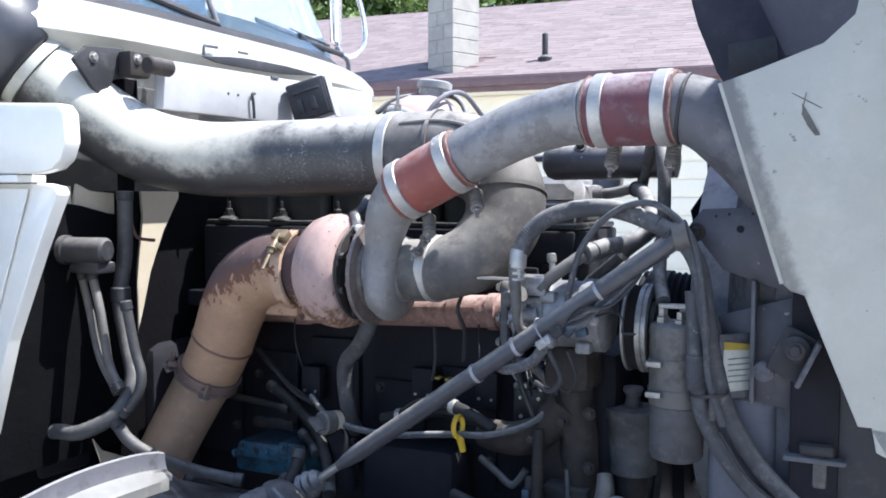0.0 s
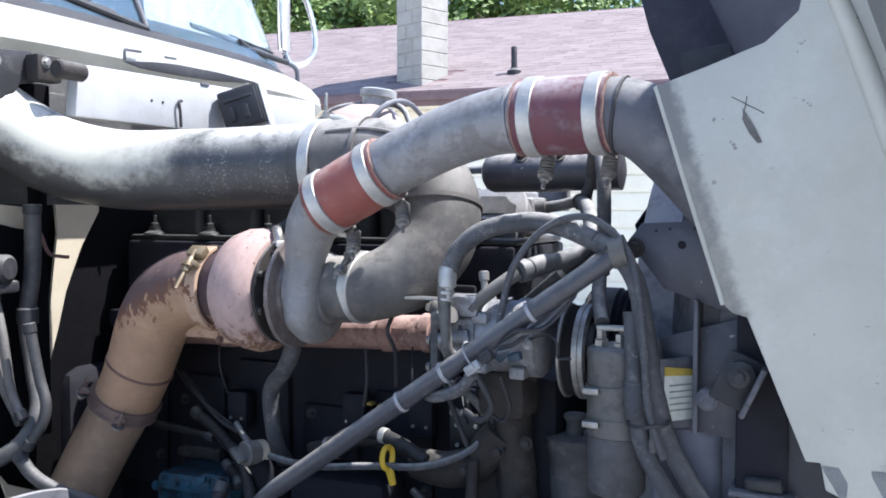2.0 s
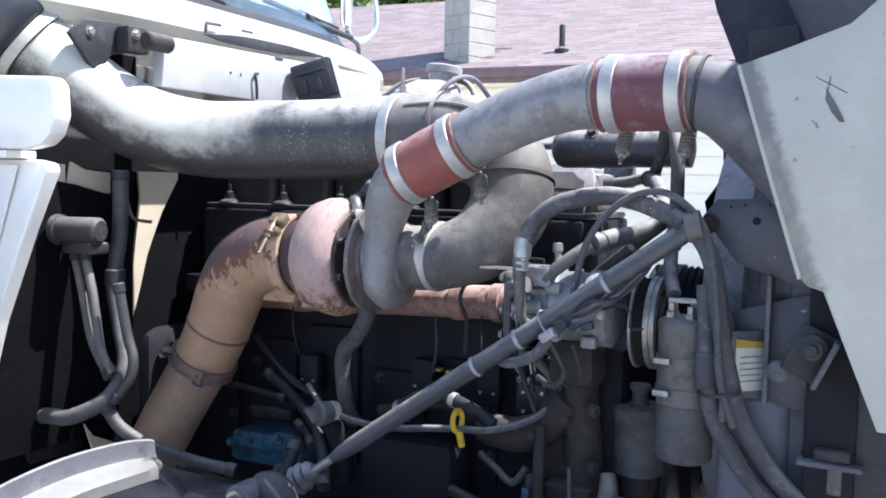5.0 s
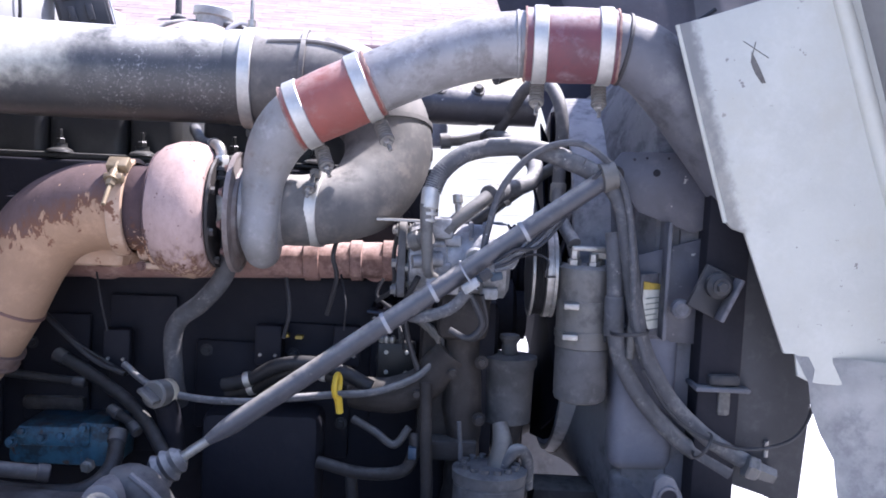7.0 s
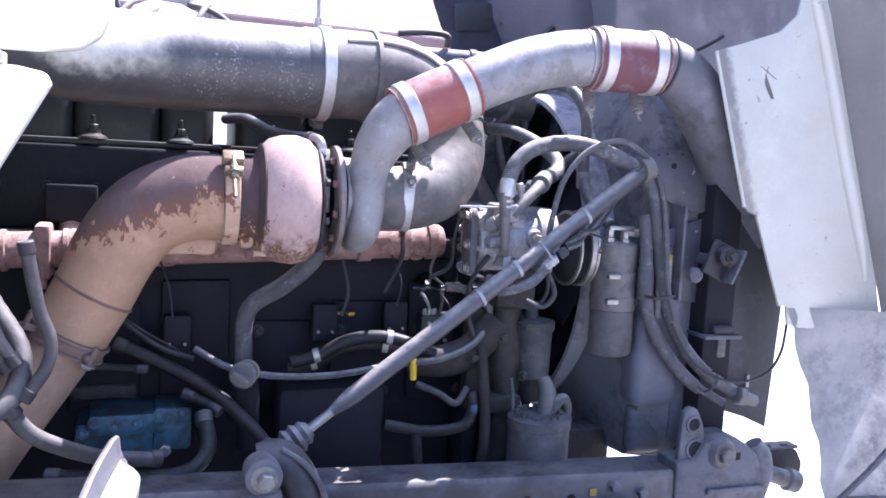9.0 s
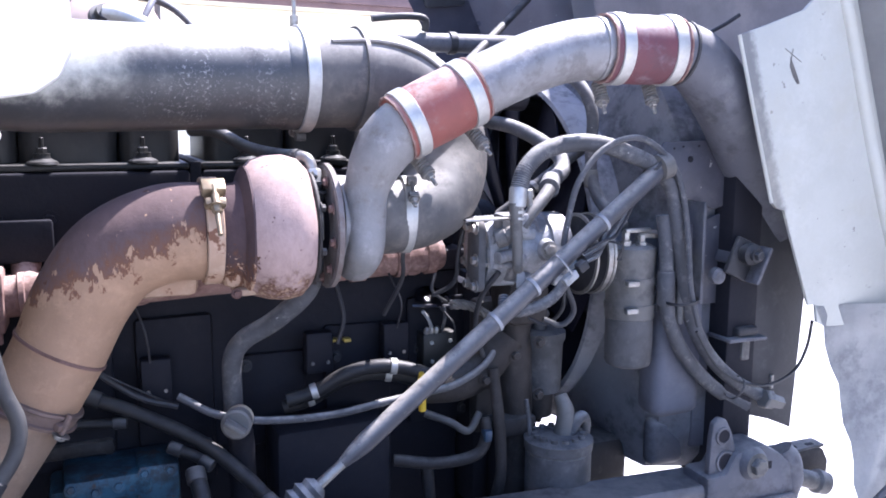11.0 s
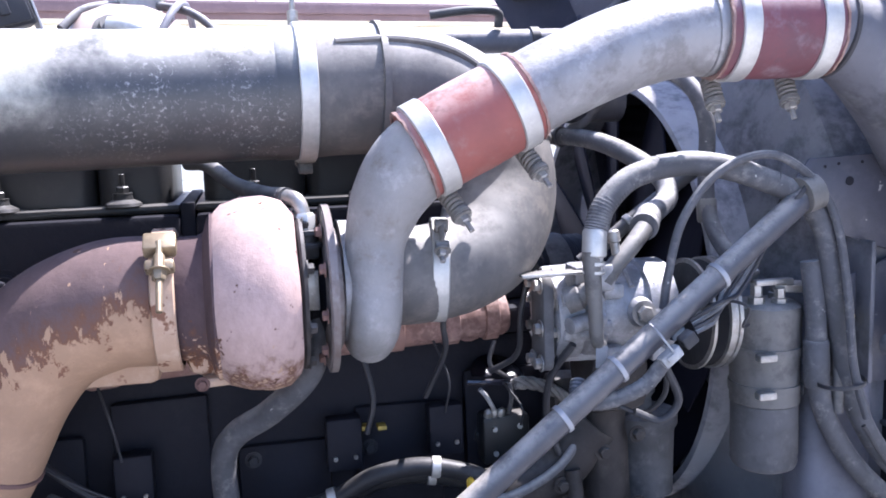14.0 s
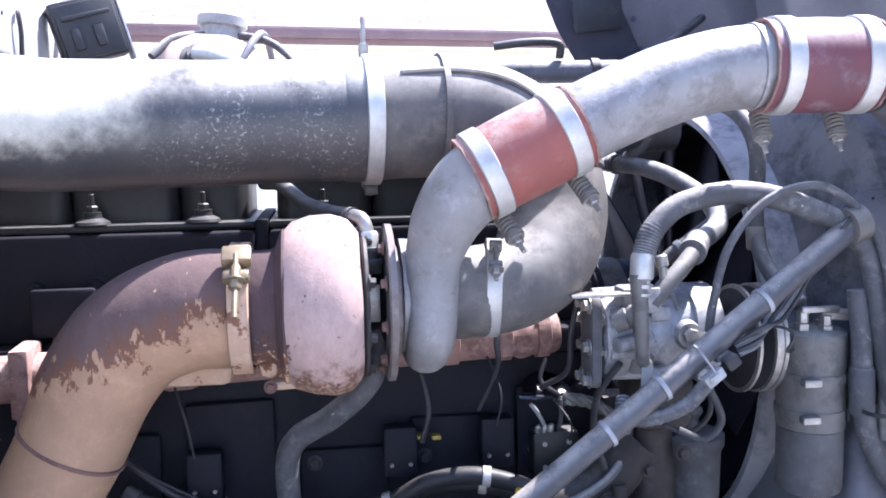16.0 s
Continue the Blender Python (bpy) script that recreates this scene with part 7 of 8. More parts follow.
# thermostat housing and upper pipes behind the charge pipe
thermo = thing("thermostat_housing", (-0.45, 1.78, 1.56), "dark cylindrical coolant housing ahead of the engine", "coolant housing")
# Strut paint here puts the cylinder's sunlit top into its colour.
part("cylinder", lathe([(0, 0.022), (0.008, 0.034), (0.02, 0.039), (0.16, 0.039), (0.165, 0.037), (0.275, 0.037), (0.28, 0.02)], (-0.62, 1.77, 1.622), AX, 32), M["strut"], thermo)
for x in (-0.535, -0.46):
    part("bolt", hexbolt((x, 1.7425, 1.6495), (0, -0.7, 0.7), 0.009, 0.012), M["dusty_black"], thermo)
part("tower", dent(lathe([(0, 0.030), (0.003, 0.036), (0.05, 0.036), (0.056, 0.032), (0.11, 0.030), (0.114, 0.024)], (-0.553, 2.02, 1.545), (0, 0, 1), 28), 0.001, 40), M["cast_alu"], thermo, "grey cast outlet tower")
lean = (0, 0.6, 0.8)
cover = part("cover", dent(plate([(-0.70, -0.02), (-0.70, 0.062), (-0.585, 0.062), (-0.568, 0.056), (-0.556, 0.04), (-0.548, 0.018), (-0.545, -0.02)], (0, 1.815, 1.545), (1, 0, 0), lean, -0.04, 0.005), 0.001, 40), M["cast_alu"], thermo, "pale cast cover")
part("body", dent(box((-0.698, 1.86, 1.4925), (-0.55, 1.99, 1.575), 0.012), 0.002, 30), M["cast_alu"], thermo)
part("recess", plate([(-0.66, -0.008), (-0.655, 0.036), (-0.60, 0.036), (-0.588, 0.022), (-0.572, 0.012), (-0.57, -0.008)], (0, 1.8135, 1.5465), (1, 0, 0), lean, 0.002), M["dusty_black"], cover)
part("mouth", lathe([(0, 0.013), (0.0, 0.0165), (0.02, 0.0165), (0.02, 0.013)], (-0.531, 1.826, 1.551), (1, 0.1, 0.1), 20, closed=True), M["cast_alu"], thermo)
part("outlet_pipe", tube([(-0.52, 1.827, 1.552, 0.0115), (-0.48, 1.824, 1.557, 0.0115), (-0.455, 1.822, 1.563, 0.0115), (-0.441, 1.819, 1.564, 0.0125)], seg=14, steps=5), M["cast_alu"], thermo)
part("mount_leg", dent(box((-0.60, 1.79, 1.44), (-0.56, 1.85, 1.53), 0.01), 0.002, 40), M["dusty_grey"], thermo)
upper = thing("coolant_tube", (-0.5, 2.0, 1.7), "long dark metal coolant tube across the engine top", "coolant tube")
part("tube", tube([(-0.66, 2.02, 1.738), (-0.40, 2.02, 1.74), (-0.06, 2.02, 1.742)], 0.022, 18, 4), M["grey_steel"], upper)
part("clamp", lathe([(-0.008, 0.022), (-0.008, 0.026), (0.008, 0.026), (0.008, 0.022)], (-0.40, 2.02, 1.74), AX, 24, closed=True), M["dusty_black"], upper)
part("elbow_hose", tube([(-0.60, 2.0, 1.785), (-0.53, 1.99, 1.792), (-0.475, 2.0, 1.79), (-0.47, 2.01, 1.765)], 0.008, 12, 6), M["rubber"], upper)

# ---- hood, tilted forward ----
hood = thing("tilted_hood", (0.2, 1.75, 0.9), "white truck hood tilted forward, raw grey inside", "hood")


def wall_sheet(name, rows, material, thick, label=""):
    """A sheet through rows of points, smoothed by hand-set rows."""
    bm = bmesh.new()
    g = [[bm.verts.new(p) for p in r] for r in rows]
    for a, b in zip(g, g[1:]):
        for k in range(len(a) - 1):
            bm.faces.new((a[k], a[k + 1], b[k + 1], b[k]))
    bmesh.ops.solidify(bm, geom=bm.faces[:], thickness=thick)
    return part(name, bm, material, hood, label)


rows_ = []
for i in range(13):
    z = 1.27 + 1.18 * i / 12
    lean = -0.30 * (z - 1.7)
    row = []
    for j in range(25):
        y = 1.20 + 1.23 * j / 24
        edge = abs(y - 1.815) / 0.6
        x = 0.30 - 0.16 * max(0, edge - 0.55) ** 2 * 4 + lean * 0.6 + 0.012 * math.sin(y * 9 + z * 3)
        row.append((x, y, z))
    rows_.append(row)
wall_sheet("inner_skin", rows_, M["hood_in"], 0.006)
FAR_Y = 2.42


def far_edge(z):
    """The raked rear edge of the far hood side."""
    return -0.275 - 0.46 * (z - 1.7)


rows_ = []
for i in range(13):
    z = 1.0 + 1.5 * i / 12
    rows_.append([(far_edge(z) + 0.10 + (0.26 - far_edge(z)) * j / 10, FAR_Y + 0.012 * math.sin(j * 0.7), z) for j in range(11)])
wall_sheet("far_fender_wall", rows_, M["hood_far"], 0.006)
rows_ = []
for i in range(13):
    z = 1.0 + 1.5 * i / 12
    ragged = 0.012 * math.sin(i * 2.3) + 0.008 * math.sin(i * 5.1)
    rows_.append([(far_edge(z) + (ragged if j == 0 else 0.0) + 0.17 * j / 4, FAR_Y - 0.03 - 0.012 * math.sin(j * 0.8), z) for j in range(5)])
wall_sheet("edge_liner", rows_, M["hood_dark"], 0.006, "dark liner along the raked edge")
# near fender: pale inner flange facing the engine bay
flange_pts = [(-0.193, 1.709), (-0.105, 1.428), (-0.094, 1.418), (-0.076, 1.413), (-0.005, 1.238), (0.012, 1.238), (0.018, 1.205), (0.04, 1.195), (0.25, 1.19), (0.24, 1.24), (0.205, 1.379), (0.147, 1.535), (0.077, 1.738), (0.028, 1.86), (-0.008, 1.86), (-0.022, 1.79), (-0.06, 1.755), (-0.138, 1.727)]
fl = part("fender_flange", plate(flange_pts, (0, 1.296, 0), (1, 0, 0), (0, 0, 1), 0.007, 0.0015), M["flange"], hood, "speckled white fender flange")
part("rolled_edge", tube([(-0.193, 1.292, 1.709), (-0.15, 1.291, 1.57), (-0.105, 1.29, 1.428)], 0.0035, 10, 4), M["fender"], fl, "pale rolled edge")
part("crease", tube([(0.0, 1.289, 1.85, 0.010), (0.045, 1.289, 1.738, 0.013), (0.115, 1.289, 1.535, 0.014), (0.172, 1.289, 1.379, 0.013), (0.20, 1.29, 1.29, 0.005)], seg=12, steps=5), M["fender"], fl)
# scrape and chips in the paint
part("scrape", plate([(0, 0.028), (0.006, 0.018), (0.014, 0.004), (0.024, -0.016), (0.018, -0.017), (0.008, -0.004), (0.001, 0.01)], (-0.085, 1.2885, 1.648), (1, 0, 0), (0, 0, 1), 0.0006), M["canister"], fl, "long grey scrape")
for a, b in (((-0.098, 1.69), (-0.06, 1.668)), ((-0.08, 1.69), (-0.085, 1.66))):
    part("scratch", bar((a[0], 1.2883, a[1]), (b[0], 1.2883, b[1]), 0.0006, 6), M["canister"], fl)
# grey outer wall of the wheel arch, coming towards the viewer
rows_ = []
for i in range(9):
    z = 1.20 + 0.85 * i / 8
    x0 = 0.242 - 0.342 * (z - 1.24)
    rows_.append([(x0 + 0.16 * (j / 8) ** 0.7 + 0.03 * (j / 8) ** 2, 1.288 - 0.75 * j / 8, z) for j in range(9)])
wall_sheet("arch_wall", rows_, M["arch"], 0.006)
# torn lower corner of the fender
rows_ = []
for i in range(13):
    s = i / 12
    z = 1.235 - 0.46 * s
    x0 = 0.012 + 0.035 * math.sin(s * 3.0) + 0.10 * s + 0.006 * math.sin(23 * s)
    rows_.append([(x0 + (0.62 - x0) * j / 14, 1.287 - 0.05 * s * s - 0.5 * (j / 14) ** 2.2 + 0.006 * math.sin(j * 1.3 + 4 * s), z) for j in range(15)])
wall_sheet("lower_fender", rows_, M["scuffed"], 0.006, "scuffed lower fender corner")
for (x, y, z), w, h, rot in (((-0.33, 2.372, 1.86), 0.12, 0.08, -6),):
    bm = plate(rounded(w, h, 0.012), (0, 0, 0), (1, 0, 0), (0, 0, 1), 0.008, 0.0015)
    bmesh.ops.transform(bm, matrix=Matrix.Translation((x, y, z)) @ Matrix.Rotation(radians(rot), 4, "Y"), verts=bm.verts)
    part("seal_flap", bm, M["flap"], hood, "black rubber seal flap")
for x, z in ((-0.15, 1.83), (-0.17, 1.90), (-0.14, 1.76)):
    part("bolt", hexbolt((x, FAR_Y - 0.008, z), (0, -1, 0), 0.005, 0.005), M["hood_dark"], hood)
solo("hood_prop_rod", tube([(-0.42, 1.885, 1.688), (-0.243, 2.1, 1.78), (-0.01, 2.385, 1.90)], 0.010, 12, 4), M["dusty_black"], "dark metal hood prop rod", "rod")
solo("wire_stub", tube([(-0.16, 1.42, 1.72), (-0.13, 1.40, 1.74), (-0.11, 1.39, 1.755)], 0.0035, 8, 4), M["wire"], "short frayed wires by the cooler elbow", "wire")
lamp = thing("headlamp_bracket", (0.2, 1.24, 0.75), "dusty folded steel bracket low on the fender", "bracket")
part("plate", dent(box((0.15, 1.20, 0.80), (0.34, 1.26, 0.86), 0.01), 0.006, 15), M["grey_steel"], lamp)
part("strip", tube([(0.12, 1.24, 0.84), (0.2, 1.22, 0.93), (0.26, 1.2, 1.02)], 0.006, 8, 4), M["grey_steel"], lamp)

# ---- cab ----
cab = thing("truck_cab", (-2.2, 1.75, 0.9), "white truck cab front with cowl and windscreen", "truck cab")


def cab_sheet(name, rows, material, thick=0.004, label="", parent=None):
    bm = bmesh.new()
    g = [[bm.verts.new(p) for p in r] for r in rows]
    for a, b in zip(g, g[1:]):
        for k in range(len(a) - 1):
            bm.faces.new((a[k], a[k + 1], b[k + 1], b[k]))
    bmesh.ops.solidify(bm, geom=bm.faces[:], thickness=thick)
    return part(name, bm, material, parent or cab, label)


def bow(y):
    """How far the cab front falls back towards its corners."""
    e = abs(y - 1.85) / 0.84
    return 0.17 * min(e, 1.25) ** 4


ys = [0.81 + 2.1 * k / 24 for k in range(25)]
cab_sheet("cowl", [[(-1.455 - bow(y), y, 1.85) for y in ys], [(-1.42 - bow(y), y, 1.882) for y in ys], [(-1.425 - bow(y), y, 1.908) for y in ys],
                   [(-1.455 - bow(y), y, 1.938) for y in ys], [(-1.50 - bow(y), y, 1.962) for y in ys], [(-1.56 - bow(y), y, 1.982) for y in ys]], M["white"])
cab_sheet("windscreen_seal", [[(-1.552 - bow(y), y, 1.979) for y in ys], [(-1.562 - bow(y), y, 1.995) for y in ys], [(-1.578 - bow(y), y, 2.006) for y in ys], [(-1.59 - bow(y), y, 2.0) for y in ys]], M["gasket"], 0.006)
yg = [1.0 + 1.70 * k / 20 for k in range(21)]
screen = cab_sheet("windscreen", [[(-1.58 - bow(y) - 0.36 * s, y, 2.002 + 0.80 * s) for y in yg] for s in (0, 0.25, 0.5, 0.75, 1.0)], M["glass"], 0.006)
screen.visible_shadow = False
part("centre_bar", bar((-1.575, 1.86, 2.0), (-1.94, 1.86, 2.80), 0.008, 10), M["gasket"], cab)
for y, nm in ((2.735, "pillar"), (0.965, "pillar")):
    part(nm, tube([(-1.60 - bow(y), y, 1.95, 0.03), (-1.76 - bow(y), y, 2.35, 0.03), (-1.96 - bow(y), y, 2.83, 0.03)], seg=16, steps=5), M["white"], cab)
    edge_y = y + (-0.037 if y > 2 else 0.037)
    part("pillar_gasket", tube([(-1.585 - bow(edge_y), edge_y, 2.0), (-1.745 - bow(edge_y), edge_y, 2.35), (-1.94 - bow(edge_y), edge_y, 2.80)], 0.011, 10, 5), M["gasket"], cab, "dark rubber windscreen edge")
part("roof", box((-3.4, 0.80, 2.81), (-1.88, 2.92, 2.95), 0.06), M["white"], cab)
part("firewall", box((-1.86, 0.82, 0.85), (-1.78, 2.88, 1.845), 0.01), M["dusty_black"], cab)
for y0, y1 in ((0.78, 0.82), (2.88, 2.92)):
    part("side_panel", box((-3.4, y0, 0.9), (-1.82, y1, 1.95), 0.012), M["white"], cab)
    part("door_frame", box((-2.5, y0, 1.951), (-2.4, y1, 2.81), 0.012), M["white"], cab)
part("rear_wall", box((-3.42, 0.82, 0.9), (-3.36, 2.88, 2.81), 0.01), M["grey"], cab)
part("dashboard", box((-2.25, 0.85, 1.6), (-1.86, 2.85, 1.94), 0.04), M["dusty_black"], cab)
part("seat_back", box((-3.2, 2.1, 1.5), (-3.0, 2.7, 2.4), 0.06), M["grey"], cab)
# cowl beam before it, with the dark gap under the cowl's lip
part("cowl_beam", plate([(1.425, 1.735), (1.435, 1.838), (1.47, 1.842), (1.90, 1.852), (2.30, 1.86), (2.30, 1.75), (1.75, 1.735)], (-1.39, 0, 0), (0, 1, 0), (0, 0, 1), 0.03, 0.004), M["beam"], cab)
# Dark plate and shelf added to paint in the shade of the open gap.
part("cowl_seal", plate([(1.61, 1.876), (1.66, 1.869), (1.70, 1.868), (1.781, 1.869), (1.93, 1.874), (2.078, 1.888), (2.085, 1.893), (1.93, 1.897), (1.781, 1.894), (1.70, 1.888)], (-1.418, 0, 0), (0, 1, 0), (0, 0, 1), 0.006, 0.001), M["flap"], cab, "dark plate painted as the shaded gap under the cowl lip")
part("beam_shelf", plate([(1.44, 1.829), (2.30, 1.85), (2.30, 1.856), (1.44, 1.835)], (-1.46, 0, 0), (0, 1, 0), (0, 0, 1), 0.068), M["dusty_black"], cab, "dark shelf painted as the shaded gap behind the beam")
for y in (1.637, 1.672):
    part("rivet", lathe([(0, 0.0035), (0.002, 0.003)], (-1.3605, y, 1.79), (1, 0, 0), 10), M["dusty_black"], cab)
part("beam_clip", tube([(-1.352, 1.722, 1.738), (-1.35, 1.718, 1.77), (-1.352, 1.716, 1.796), (-1.356, 1.73, 1.799)], 0.0035, 8, 5), M["dusty_black"], cab, "dark wire clip")
part("seam", box((-1.3605, 1.80, 1.845), (-1.357, 1.83, 1.852), 0.001), M["grey"], cab)
part("hood_rest", tube([(-1.40, 1.60, 1.876), (-1.40, 1.602, 1.898), (-1.41, 1.625, 1.902), (-1.41, 1.66, 1.904)], 0.0035, 8, 5), M["gasket"], cab)
part("hood_rest", bar((-1.412, 1.74, 1.905), (-1.415, 1.78, 1.907), 0.003, 8), M["gasket"], cab)
for yc, off, reach in ((1.62, 0.0, 0.3), (2.38, 0.0, 0.34)):
    w = thing("wiper", (-1.58, yc, 2.0), "black windscreen wiper resting on the glass", "wiper", "windscreen wipers")
    part("arm", bar((-1.575 - bow(yc + reach * 0.8), yc + reach * 0.8, 2.005), (-1.60 - bow(yc - 0.1), yc - 0.1, 2.05 + off), 0.010, 8), M["flap"], w)
    part("blade", bar((-1.605 - bow(yc), yc - reach * 0.9, 2.055 + off), (-1.60 - bow(yc), yc + reach * 0.5, 2.03 + off), 0.010, 8), M["flap"], w)
    part("blade_spine", bar((-1.598 - bow(yc), yc - reach * 0.4, 2.064 + off), (-1.595 - bow(yc), yc + reach * 0.25, 2.047 + off), 0.004, 8), M["flap"], w)
mir = thing("side_mirror", (-1.82, 2.88, 1.95), "tall bright side mirror on tubular arms", "mirror")
part("shell", box((-1.845, 2.80, 2.125), (-1.815, 2.855, 2.62), 0.012), M["mirror"], mir)
part("arm", tube([(-1.83, 2.83, 2.12), (-1.82, 2.86, 2.085), (-1.80, 2.93, 2.10), (-1.79, 2.975, 2.17), (-1.80, 2.95, 2.30), (-1.83, 2.86, 2.45)], 0.010, 10, 6), M["mirror"], mir)
part("hinge", tube([(-1.83, 2.83, 2.122), (-1.825, 2.84, 2.09), (-1.81, 2.88, 2.06), (-1.83, 2.905, 1.95)], 0.009, 10, 5), M["grey"], mir)

# white side panels of the cowl, close on the near side
sp = thing("cowl_side_panel", (-1.5, 1.05, 1.2), "white painted cowl side panel with a notched edge", "body panel")
up = [(-1.80, 1.588), (-1.285, 1.588), (-1.245, 1.594), (-1.222, 1.61), (-1.208, 1.64), (-1.211, 1.69), (-1.225, 1.705), (-1.80, 1.735)]
part("upper_lip", plate(up, (0, 1.038, 0), (1, 0, 0), (0, 0, 1), -0.035, 0.006), M["white"], sp)
part("lower_wing", plate([(-1.80, 1.572), (-1.318, 1.572), (-1.286, 1.566), (-1.28, 1.553), (-1.337, 1.45), (-1.42, 1.28), (-1.50, 1.05), (-1.80, 1.05)], (0, 1.08, 0), (1, 0, 0), (0, 0, 1), -0.03, 0.004), M["white"], sp)
part("fold", plate([(-1.80, 1.569), (-1.345, 1.562), (-1.45, 1.3), (-1.54, 1.05), (-1.80, 1.05)], (0, 1.0755, 0), (1, 0, 0), (0, 0, 1), 0.004, 0.001), M["white"], sp)
part("web", box((-1.79, 1.0395, 1.5735), (-1.33, 1.10, 1.5865), 0.002), M["white"], sp)

# black box and brackets on the cowl
bx = thing("relay_box", (-1.29, 1.84, 1.70), "black plastic relay box with moulded ribs", "relay box")
mb = Matrix.Translation((-1.297, 1.885, 1.795)) @ Matrix.Rotation(radians(-72), 4, "Z") @ Matrix.Rotation(radians(16), 4, "X")
part("case", box((-0.025, -0.052, -0.05), (0.025, 0.052, 0.05), 0.006, m=mb), M["flap"], bx)
part("lid", box((0.0255, -0.046, -0.044), (0.031, 0.046, 0.044), 0.003, m=mb), M["flap"], bx)
for k in range(2):
    part("latch", box((0.0315, -0.03 + 0.035 * k, -0.03), (0.037, -0.015 + 0.035 * k, 0.005), 0.002, m=mb), M["flap"], bx)
part("rib", box((0.0315, -0.038, 0.018), (0.036, 0.038, 0.025), 0.002, m=mb), M["flap"], bx)
part("side_bracket", box((-0.03, 0.0535, -0.06), (0.02, 0.0575, 0.045), 0.0015, m=mb), M["beam"], bx, "white painted bracket")
part("support_arm", bar((-1.325, 1.92, 1.79), (-1.359, 1.94, 1.79), 0.012, 8), M["white"], bx)
hb = thing("hood_latch_bracket", (-1.47, 1.42, 1.74), "rusty folded hood latch bracket with a roller", "bracket")
part("plate", plate([(1.325, 1.83), (1.36, 1.862), (1.45, 1.87), (1.50, 1.85), (1.50, 1.815), (1.43, 1.80), (1.395, 1.755), (1.37, 1.78)], (-1.48, 0, 0), (0, 1, 0), (0, 0, 1), 0.012, 0.002), M["dusty_black"], hb)
part("cheek", box((-1.467, 1.44, 1.808), (-1.43, 1.50, 1.862), 0.005), M["grime"], hb)
part("roller", lathe([(0, 0.016), (0.004, 0.019), (0.065, 0.019), (0.069, 0.016)], (-1.394, 1.451, 1.83), (0, 1, 0), 18), M["grime"], hb)
# Near-black block stands in for the shaded cavity behind the bracket.
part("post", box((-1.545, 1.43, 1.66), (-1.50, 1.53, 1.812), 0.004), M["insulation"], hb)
for y, z in ((1.375, 1.84), (1.46, 1.845)):
    part("bolt", hexbolt((-1.43 if y > 1.4 else -1.468, y, z), (1, 0, 0), 0.008, 0.008), M["bolt"], hb)
for child in hb.children:
    child.matrix_local = Matrix.Translation(Vector((0, -0.035, 1.55)) - BASE[hb.name]) @ Matrix.Scale(0.965, 4) @ Matrix.Translation(BASE[hb.name] - Vector((0, 0, 1.55)))

# surge tank
tank = thing("coolant_surge_tank", (-1.16, 2.15, 1.6), "rust-stained translucent plastic coolant tank", "coolant tank")
TC = Vector((-1.14, 2.2, 1.69))
part("body", lathe([(-0.12, 0.05), (-0.11, 0.09), (-0.08, 0.125), (-0.03, 0.142), (0.03, 0.142), (0.08, 0.125), (0.11, 0.09), (0.12, 0.05)], TC, (0.95, 0.3, 0), 40), M["tank"], tank)
part("filler_neck", lathe([(0, 0.045), (0.04, 0.042), (0.042, 0.05), (0.06, 0.05), (0.064, 0.042)], TC + Vector((0.02, 0.03, 0.12)), (0.1, 0.05, 1), 24), M["connector"], tank, "grey ribbed filler cap")
part("outlet", lathe([(0, 0.026), (0.012, 0.026), (0.014, 0.018), (0.03, 0.018)], (-1.155, 2.06, 1.765), (0.3, -0.8, 0.4), 18), M["rubber"], tank)
part("strap", tube([(-1.10, 2.07, 1.71), (-1.05, 2.13, 1.81), (-1.03, 2.24, 1.835), (-1.02, 2.36, 1.78)], 0.007, 10, 6), M["grey"], tank)
solo("tank_hose", tube([(-1.15, 2.04, 1.775), (-1.11, 2.03, 1.768), (-1.06, 2.02, 1.745), (-1.02, 2.0, 1.71), (-0.99, 1.97, 1.64)], 0.016, 14, 7), M["band"], "braided silver hose leaving the coolant tank", "hose")
solo("tank_hose", tube([(-1.24, 2.12, 1.78), (-1.2, 2.16, 1.82), (-1.12, 2.22, 1.835), (-1.02, 2.18, 1.815), (-0.96, 2.12, 1.75), (-0.94, 2.08, 1.66)], 0.008, 12, 7), M["hose"], "thin grey overflow hose over the coolant tank", "hose")

# firewall side: cream sheet, dark covers, hoses
fc = thing("firewall_cover", (-1.6, 1.3, 1.1), "black insulated covers before the cream cab firewall", "firewall cover")
part("cream_sheet", plate([(1.44, 1.19), (1.455, 1.19), (1.49, 1.29), (1.514, 1.372), (1.531, 1.41), (1.56, 1.47), (1.61, 1.545), (1.61, 1.56), (1.49, 1.56), (1.495, 1.50), (1.481, 1.412), (1.468, 1.312)], (-1.50, 0, 0), (0, 1, 0), (0, 0, 1), 0.006), M["cream"], fc, "cream painted firewall sheet")
part("cream_patch", plate([(1.30, 1.53), (1.31, 1.575), (1.345, 1.56), (1.41, 1.555), (1.41, 1.51), (1.36, 1.515)], (-1.50, 0, 0), (0, 1, 0), (0, 0, 1), 0.006), M["cream"], fc, "cream painted firewall sheet")
part("cream_patch", plate([(1.245, 1.53), (1.245, 1.57), (1.295, 1.57), (1.295, 1.53)], (-1.50, 0, 0), (0, 1, 0), (0, 0, 1), 0.006), M["cream"], fc, "cream painted firewall sheet")
part("cream_wedge", plate([(1.323, 1.03), (1.345, 1.0), (1.43, 0.958), (1.40, 0.945), (1.345, 0.968)], (-1.482, 0, 0), (0, 1, 0), (0, 0, 1), 0.004), M["cream"], fc, "cream painted firewall sheet")
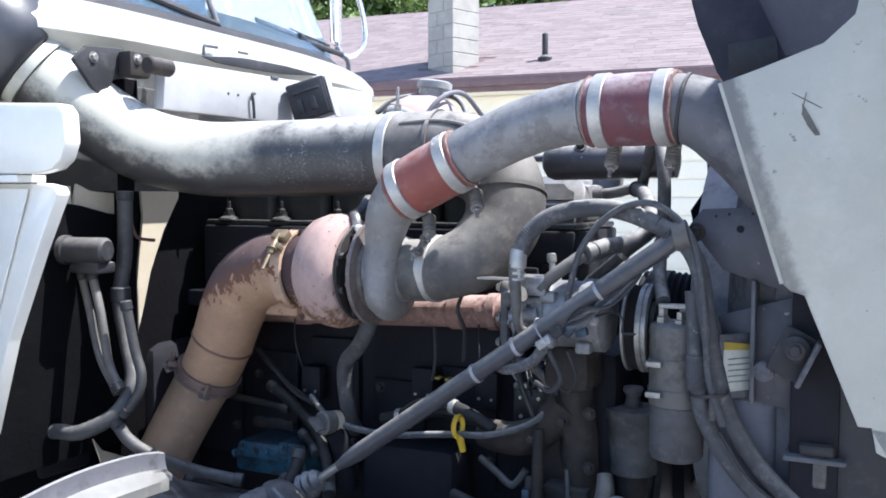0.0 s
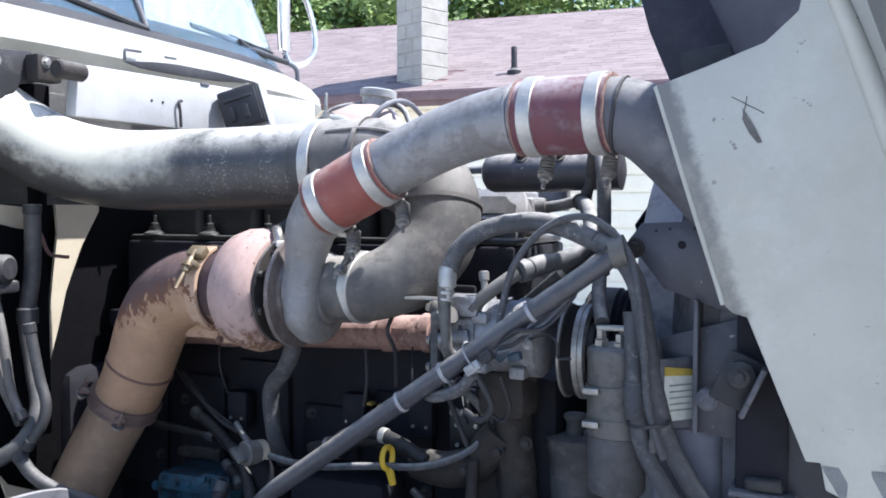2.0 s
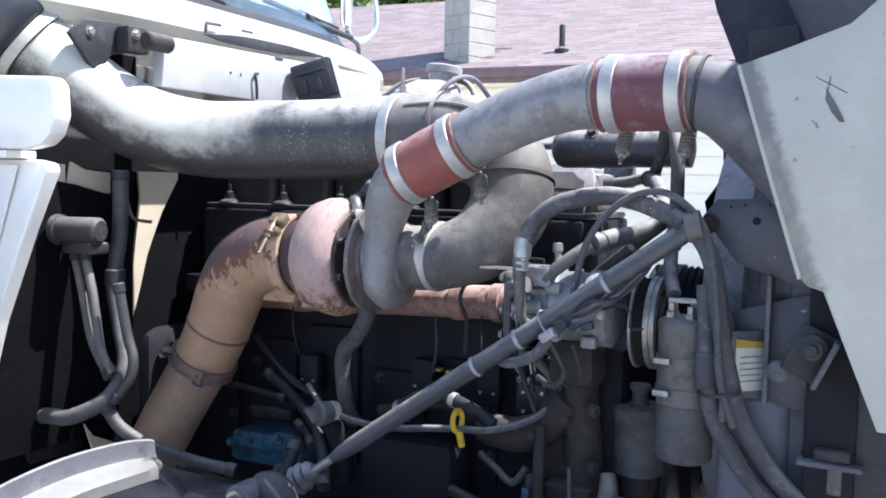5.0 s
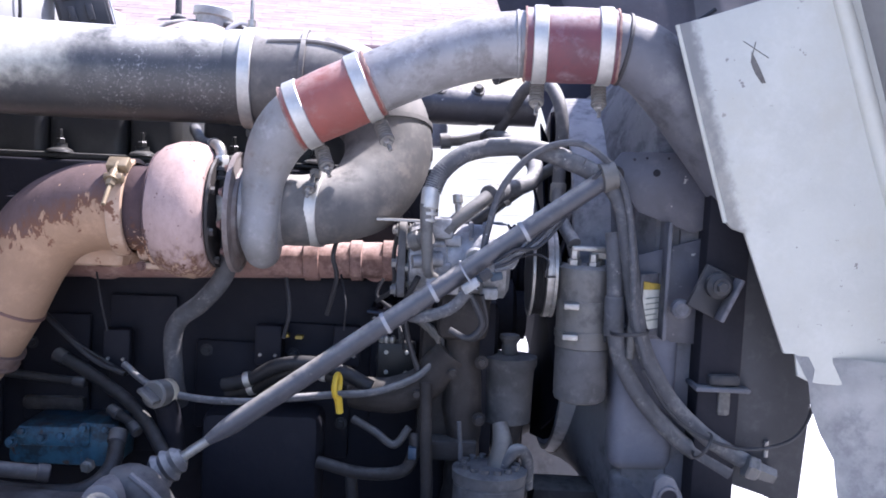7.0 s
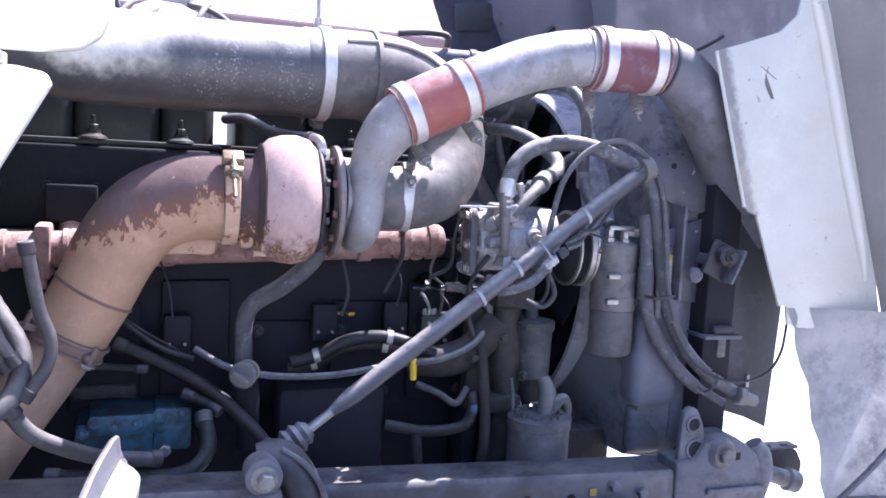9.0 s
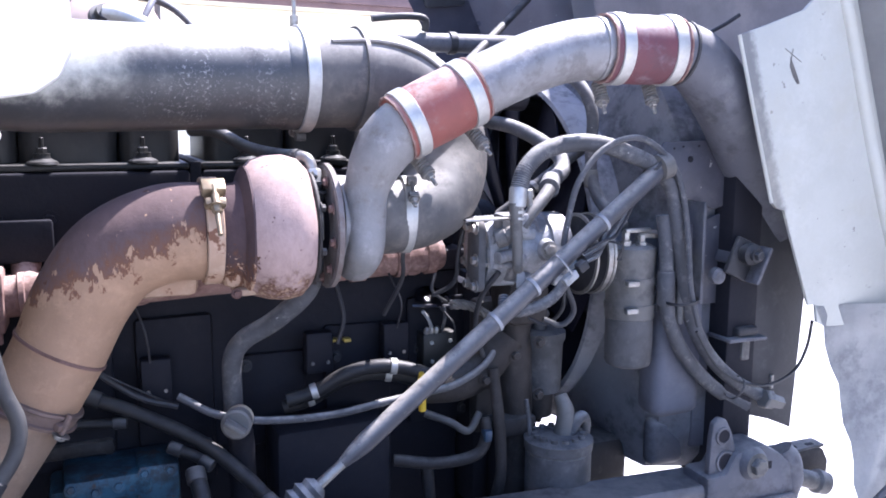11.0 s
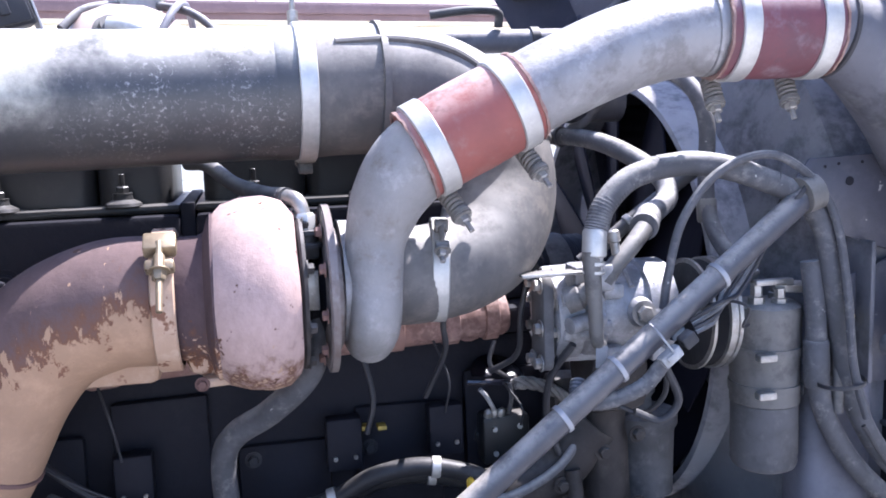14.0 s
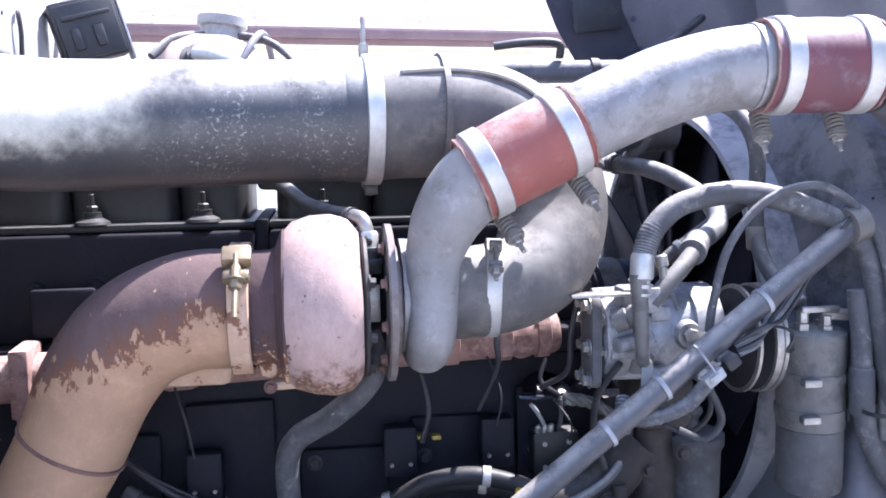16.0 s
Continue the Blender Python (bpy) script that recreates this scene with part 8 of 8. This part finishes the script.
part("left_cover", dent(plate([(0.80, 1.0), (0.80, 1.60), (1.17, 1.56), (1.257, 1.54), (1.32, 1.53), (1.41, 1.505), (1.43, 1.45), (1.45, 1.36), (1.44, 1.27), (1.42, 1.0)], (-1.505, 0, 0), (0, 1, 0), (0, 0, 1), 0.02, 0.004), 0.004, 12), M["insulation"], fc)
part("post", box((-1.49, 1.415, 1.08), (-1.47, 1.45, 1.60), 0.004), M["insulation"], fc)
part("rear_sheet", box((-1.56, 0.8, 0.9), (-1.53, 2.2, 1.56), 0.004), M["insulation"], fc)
part("hook", tube([(-1.47, 1.43, 1.50), (-1.46, 1.44, 1.46), (-1.45, 1.46, 1.452), (-1.44, 1.475, 1.45)], 0.004, 8, 5), M["rust"], fc)
part("lower_box", dent(box((-1.62, 1.22, 0.96), (-1.52, 1.36, 1.06), 0.015), 0.006, 20), M["block"], fc)
unit = thing("air_valve", (-1.42, 1.27, 1.40), "dusty cylindrical air valve with hoses below", "valve")
part("cylinder", lathe([(-0.055, 0.024), (-0.053, 0.030), (-0.042, 0.030), (-0.04, 0.026), (0.045, 0.026), (0.05, 0.02)], (-1.42, 1.265, 1.44), (0.97, 0.2, 0), 26), M["dusty_black"], unit)
part("base", box((-1.46, 1.255, 1.393), (-1.38, 1.305, 1.416), 0.006), M["dusty_black"], unit)
part("bracket_arm", bar((-1.44, 1.28, 1.40), (-1.495, 1.30, 1.40), 0.012, 8), M["dusty_black"], unit)
for pts, r, mm in (([(-1.46, 1.285, 1.395), (-1.43, 1.28, 1.311), (-1.40, 1.275, 1.222), (-1.352, 1.275, 1.15)], 0.008, "rubber_grey"),
                   ([(-1.43, 1.285, 1.395), (-1.395, 1.275, 1.313), (-1.37, 1.27, 1.213), (-1.34, 1.27, 1.16)], 0.009, "rubber_grey"),
                   ([(-1.41, 1.36, 1.56), (-1.413, 1.36, 1.434), (-1.42, 1.35, 1.33), (-1.388, 1.335, 1.25), (-1.342, 1.305, 1.175), (-1.348, 1.27, 1.115), (-1.41, 1.235, 1.076), (-1.475, 1.23, 1.07), (-1.53, 1.23, 1.06)], 0.0155, "rubber"),
                   ([(-1.332, 1.28, 1.34), (-1.314, 1.285, 1.242), (-1.298, 1.285, 1.192), (-1.305, 1.28, 1.151), (-1.334, 1.27, 1.108)], 0.010, "rubber"),
                   ([(-1.354, 1.265, 1.102), (-1.325, 1.275, 1.059), (-1.28, 1.30, 1.025), (-1.22, 1.36, 0.985), (-1.14, 1.40, 0.965)], 0.0125, "rubber")):
    hung = thing("air_hose", pts[-1], "dusty hose hanging before the firewall", "hose", "hoses before the firewall")
    part("hose", tube(pts, r, 14, 10, ribs=0.0008 if r == 0.0155 else 0.0), M[mm], hung)
    for p, q in ((pts[0], pts[1]), (pts[-1], pts[-2])):
        part("collar", lathe([(0, r + 0.0005), (0.002, r + 0.002), (0.018, r + 0.002), (0.02, r + 0.0005)], p, Vector(q) - Vector(p), 16), M["dusty_black"], hung)
solo("hose_ferrule", lathe([(0, 0.018), (0.003, 0.0205), (0.03, 0.0205), (0.033, 0.018)], (-1.4185, 1.351, 1.325), (0, 0, 1), 20), M["dusty_black"], "dark hose collar on the hanging hose", "hose collar")

# ---- roof shingles, last ----
TAB, COURSE = 0.305, 0.14


def tab_mesh(name, material):
    bm = box((0.003, 0, 0), (TAB - 0.003, COURSE + 0.03, 0.004), 0.0)
    for v in bm.verts:
        v.co.z += 0.002 if v.co.y < 0.01 else 0.0
    return finish(name, bm, material)


piece = tab_mesh("shingle", M["shingle_piece"])
rs = random.Random(5)
verts, faces = [], []
count = 0
cols, courses = 66, int(RUN / math.cos(PITCH) / COURSE)
block_m = mh @ slope
for r in range(courses):
    for c in range(cols):
        x = -12.6 + c * TAB + (TAB / 2 if r % 2 else 0) + rs.uniform(-0.006, 0.006)
        if cx0 - 0.3 < x < cx0 + 0.55 and 0.26 < r * COURSE * math.cos(PITCH) < 0.86 and not (x + TAB < cx0 or x > cx0 + 0.54):
            continue
        local = Matrix.Translation((x, r * COURSE - 0.02, 0.001 + rs.uniform(0, 0.002)))
        if -6.4 < x < -2.0 and r < 20:
            ob = new("shingle", piece)
            ob.parent = roof
            ob.matrix_local = Matrix.Translation(-HO) @ block_m @ local
            count += 1
        else:
            b = len(verts)
            for px, py, pz in ((0.003, 0, 0.006), (TAB - 0.003, 0, 0.006), (TAB - 0.003, COURSE + 0.03, 0.004), (0.003, COURSE + 0.03, 0.004), (0.003, 0, 0), (TAB - 0.003, 0, 0)):
                verts.append(block_m @ local @ Vector((px, py, pz)) - HO)
            faces += [(b, b + 1, b + 2, b + 3), (b + 4, b + 5, b + 1, b)]
me = bpy.data.meshes.new("shingles")
me.from_pydata(verts, [], faces)
me.materials.append(M["shingle"])
ob = new("shingles", me)
ob.parent = roof
tagged(ob, kind="stuff")
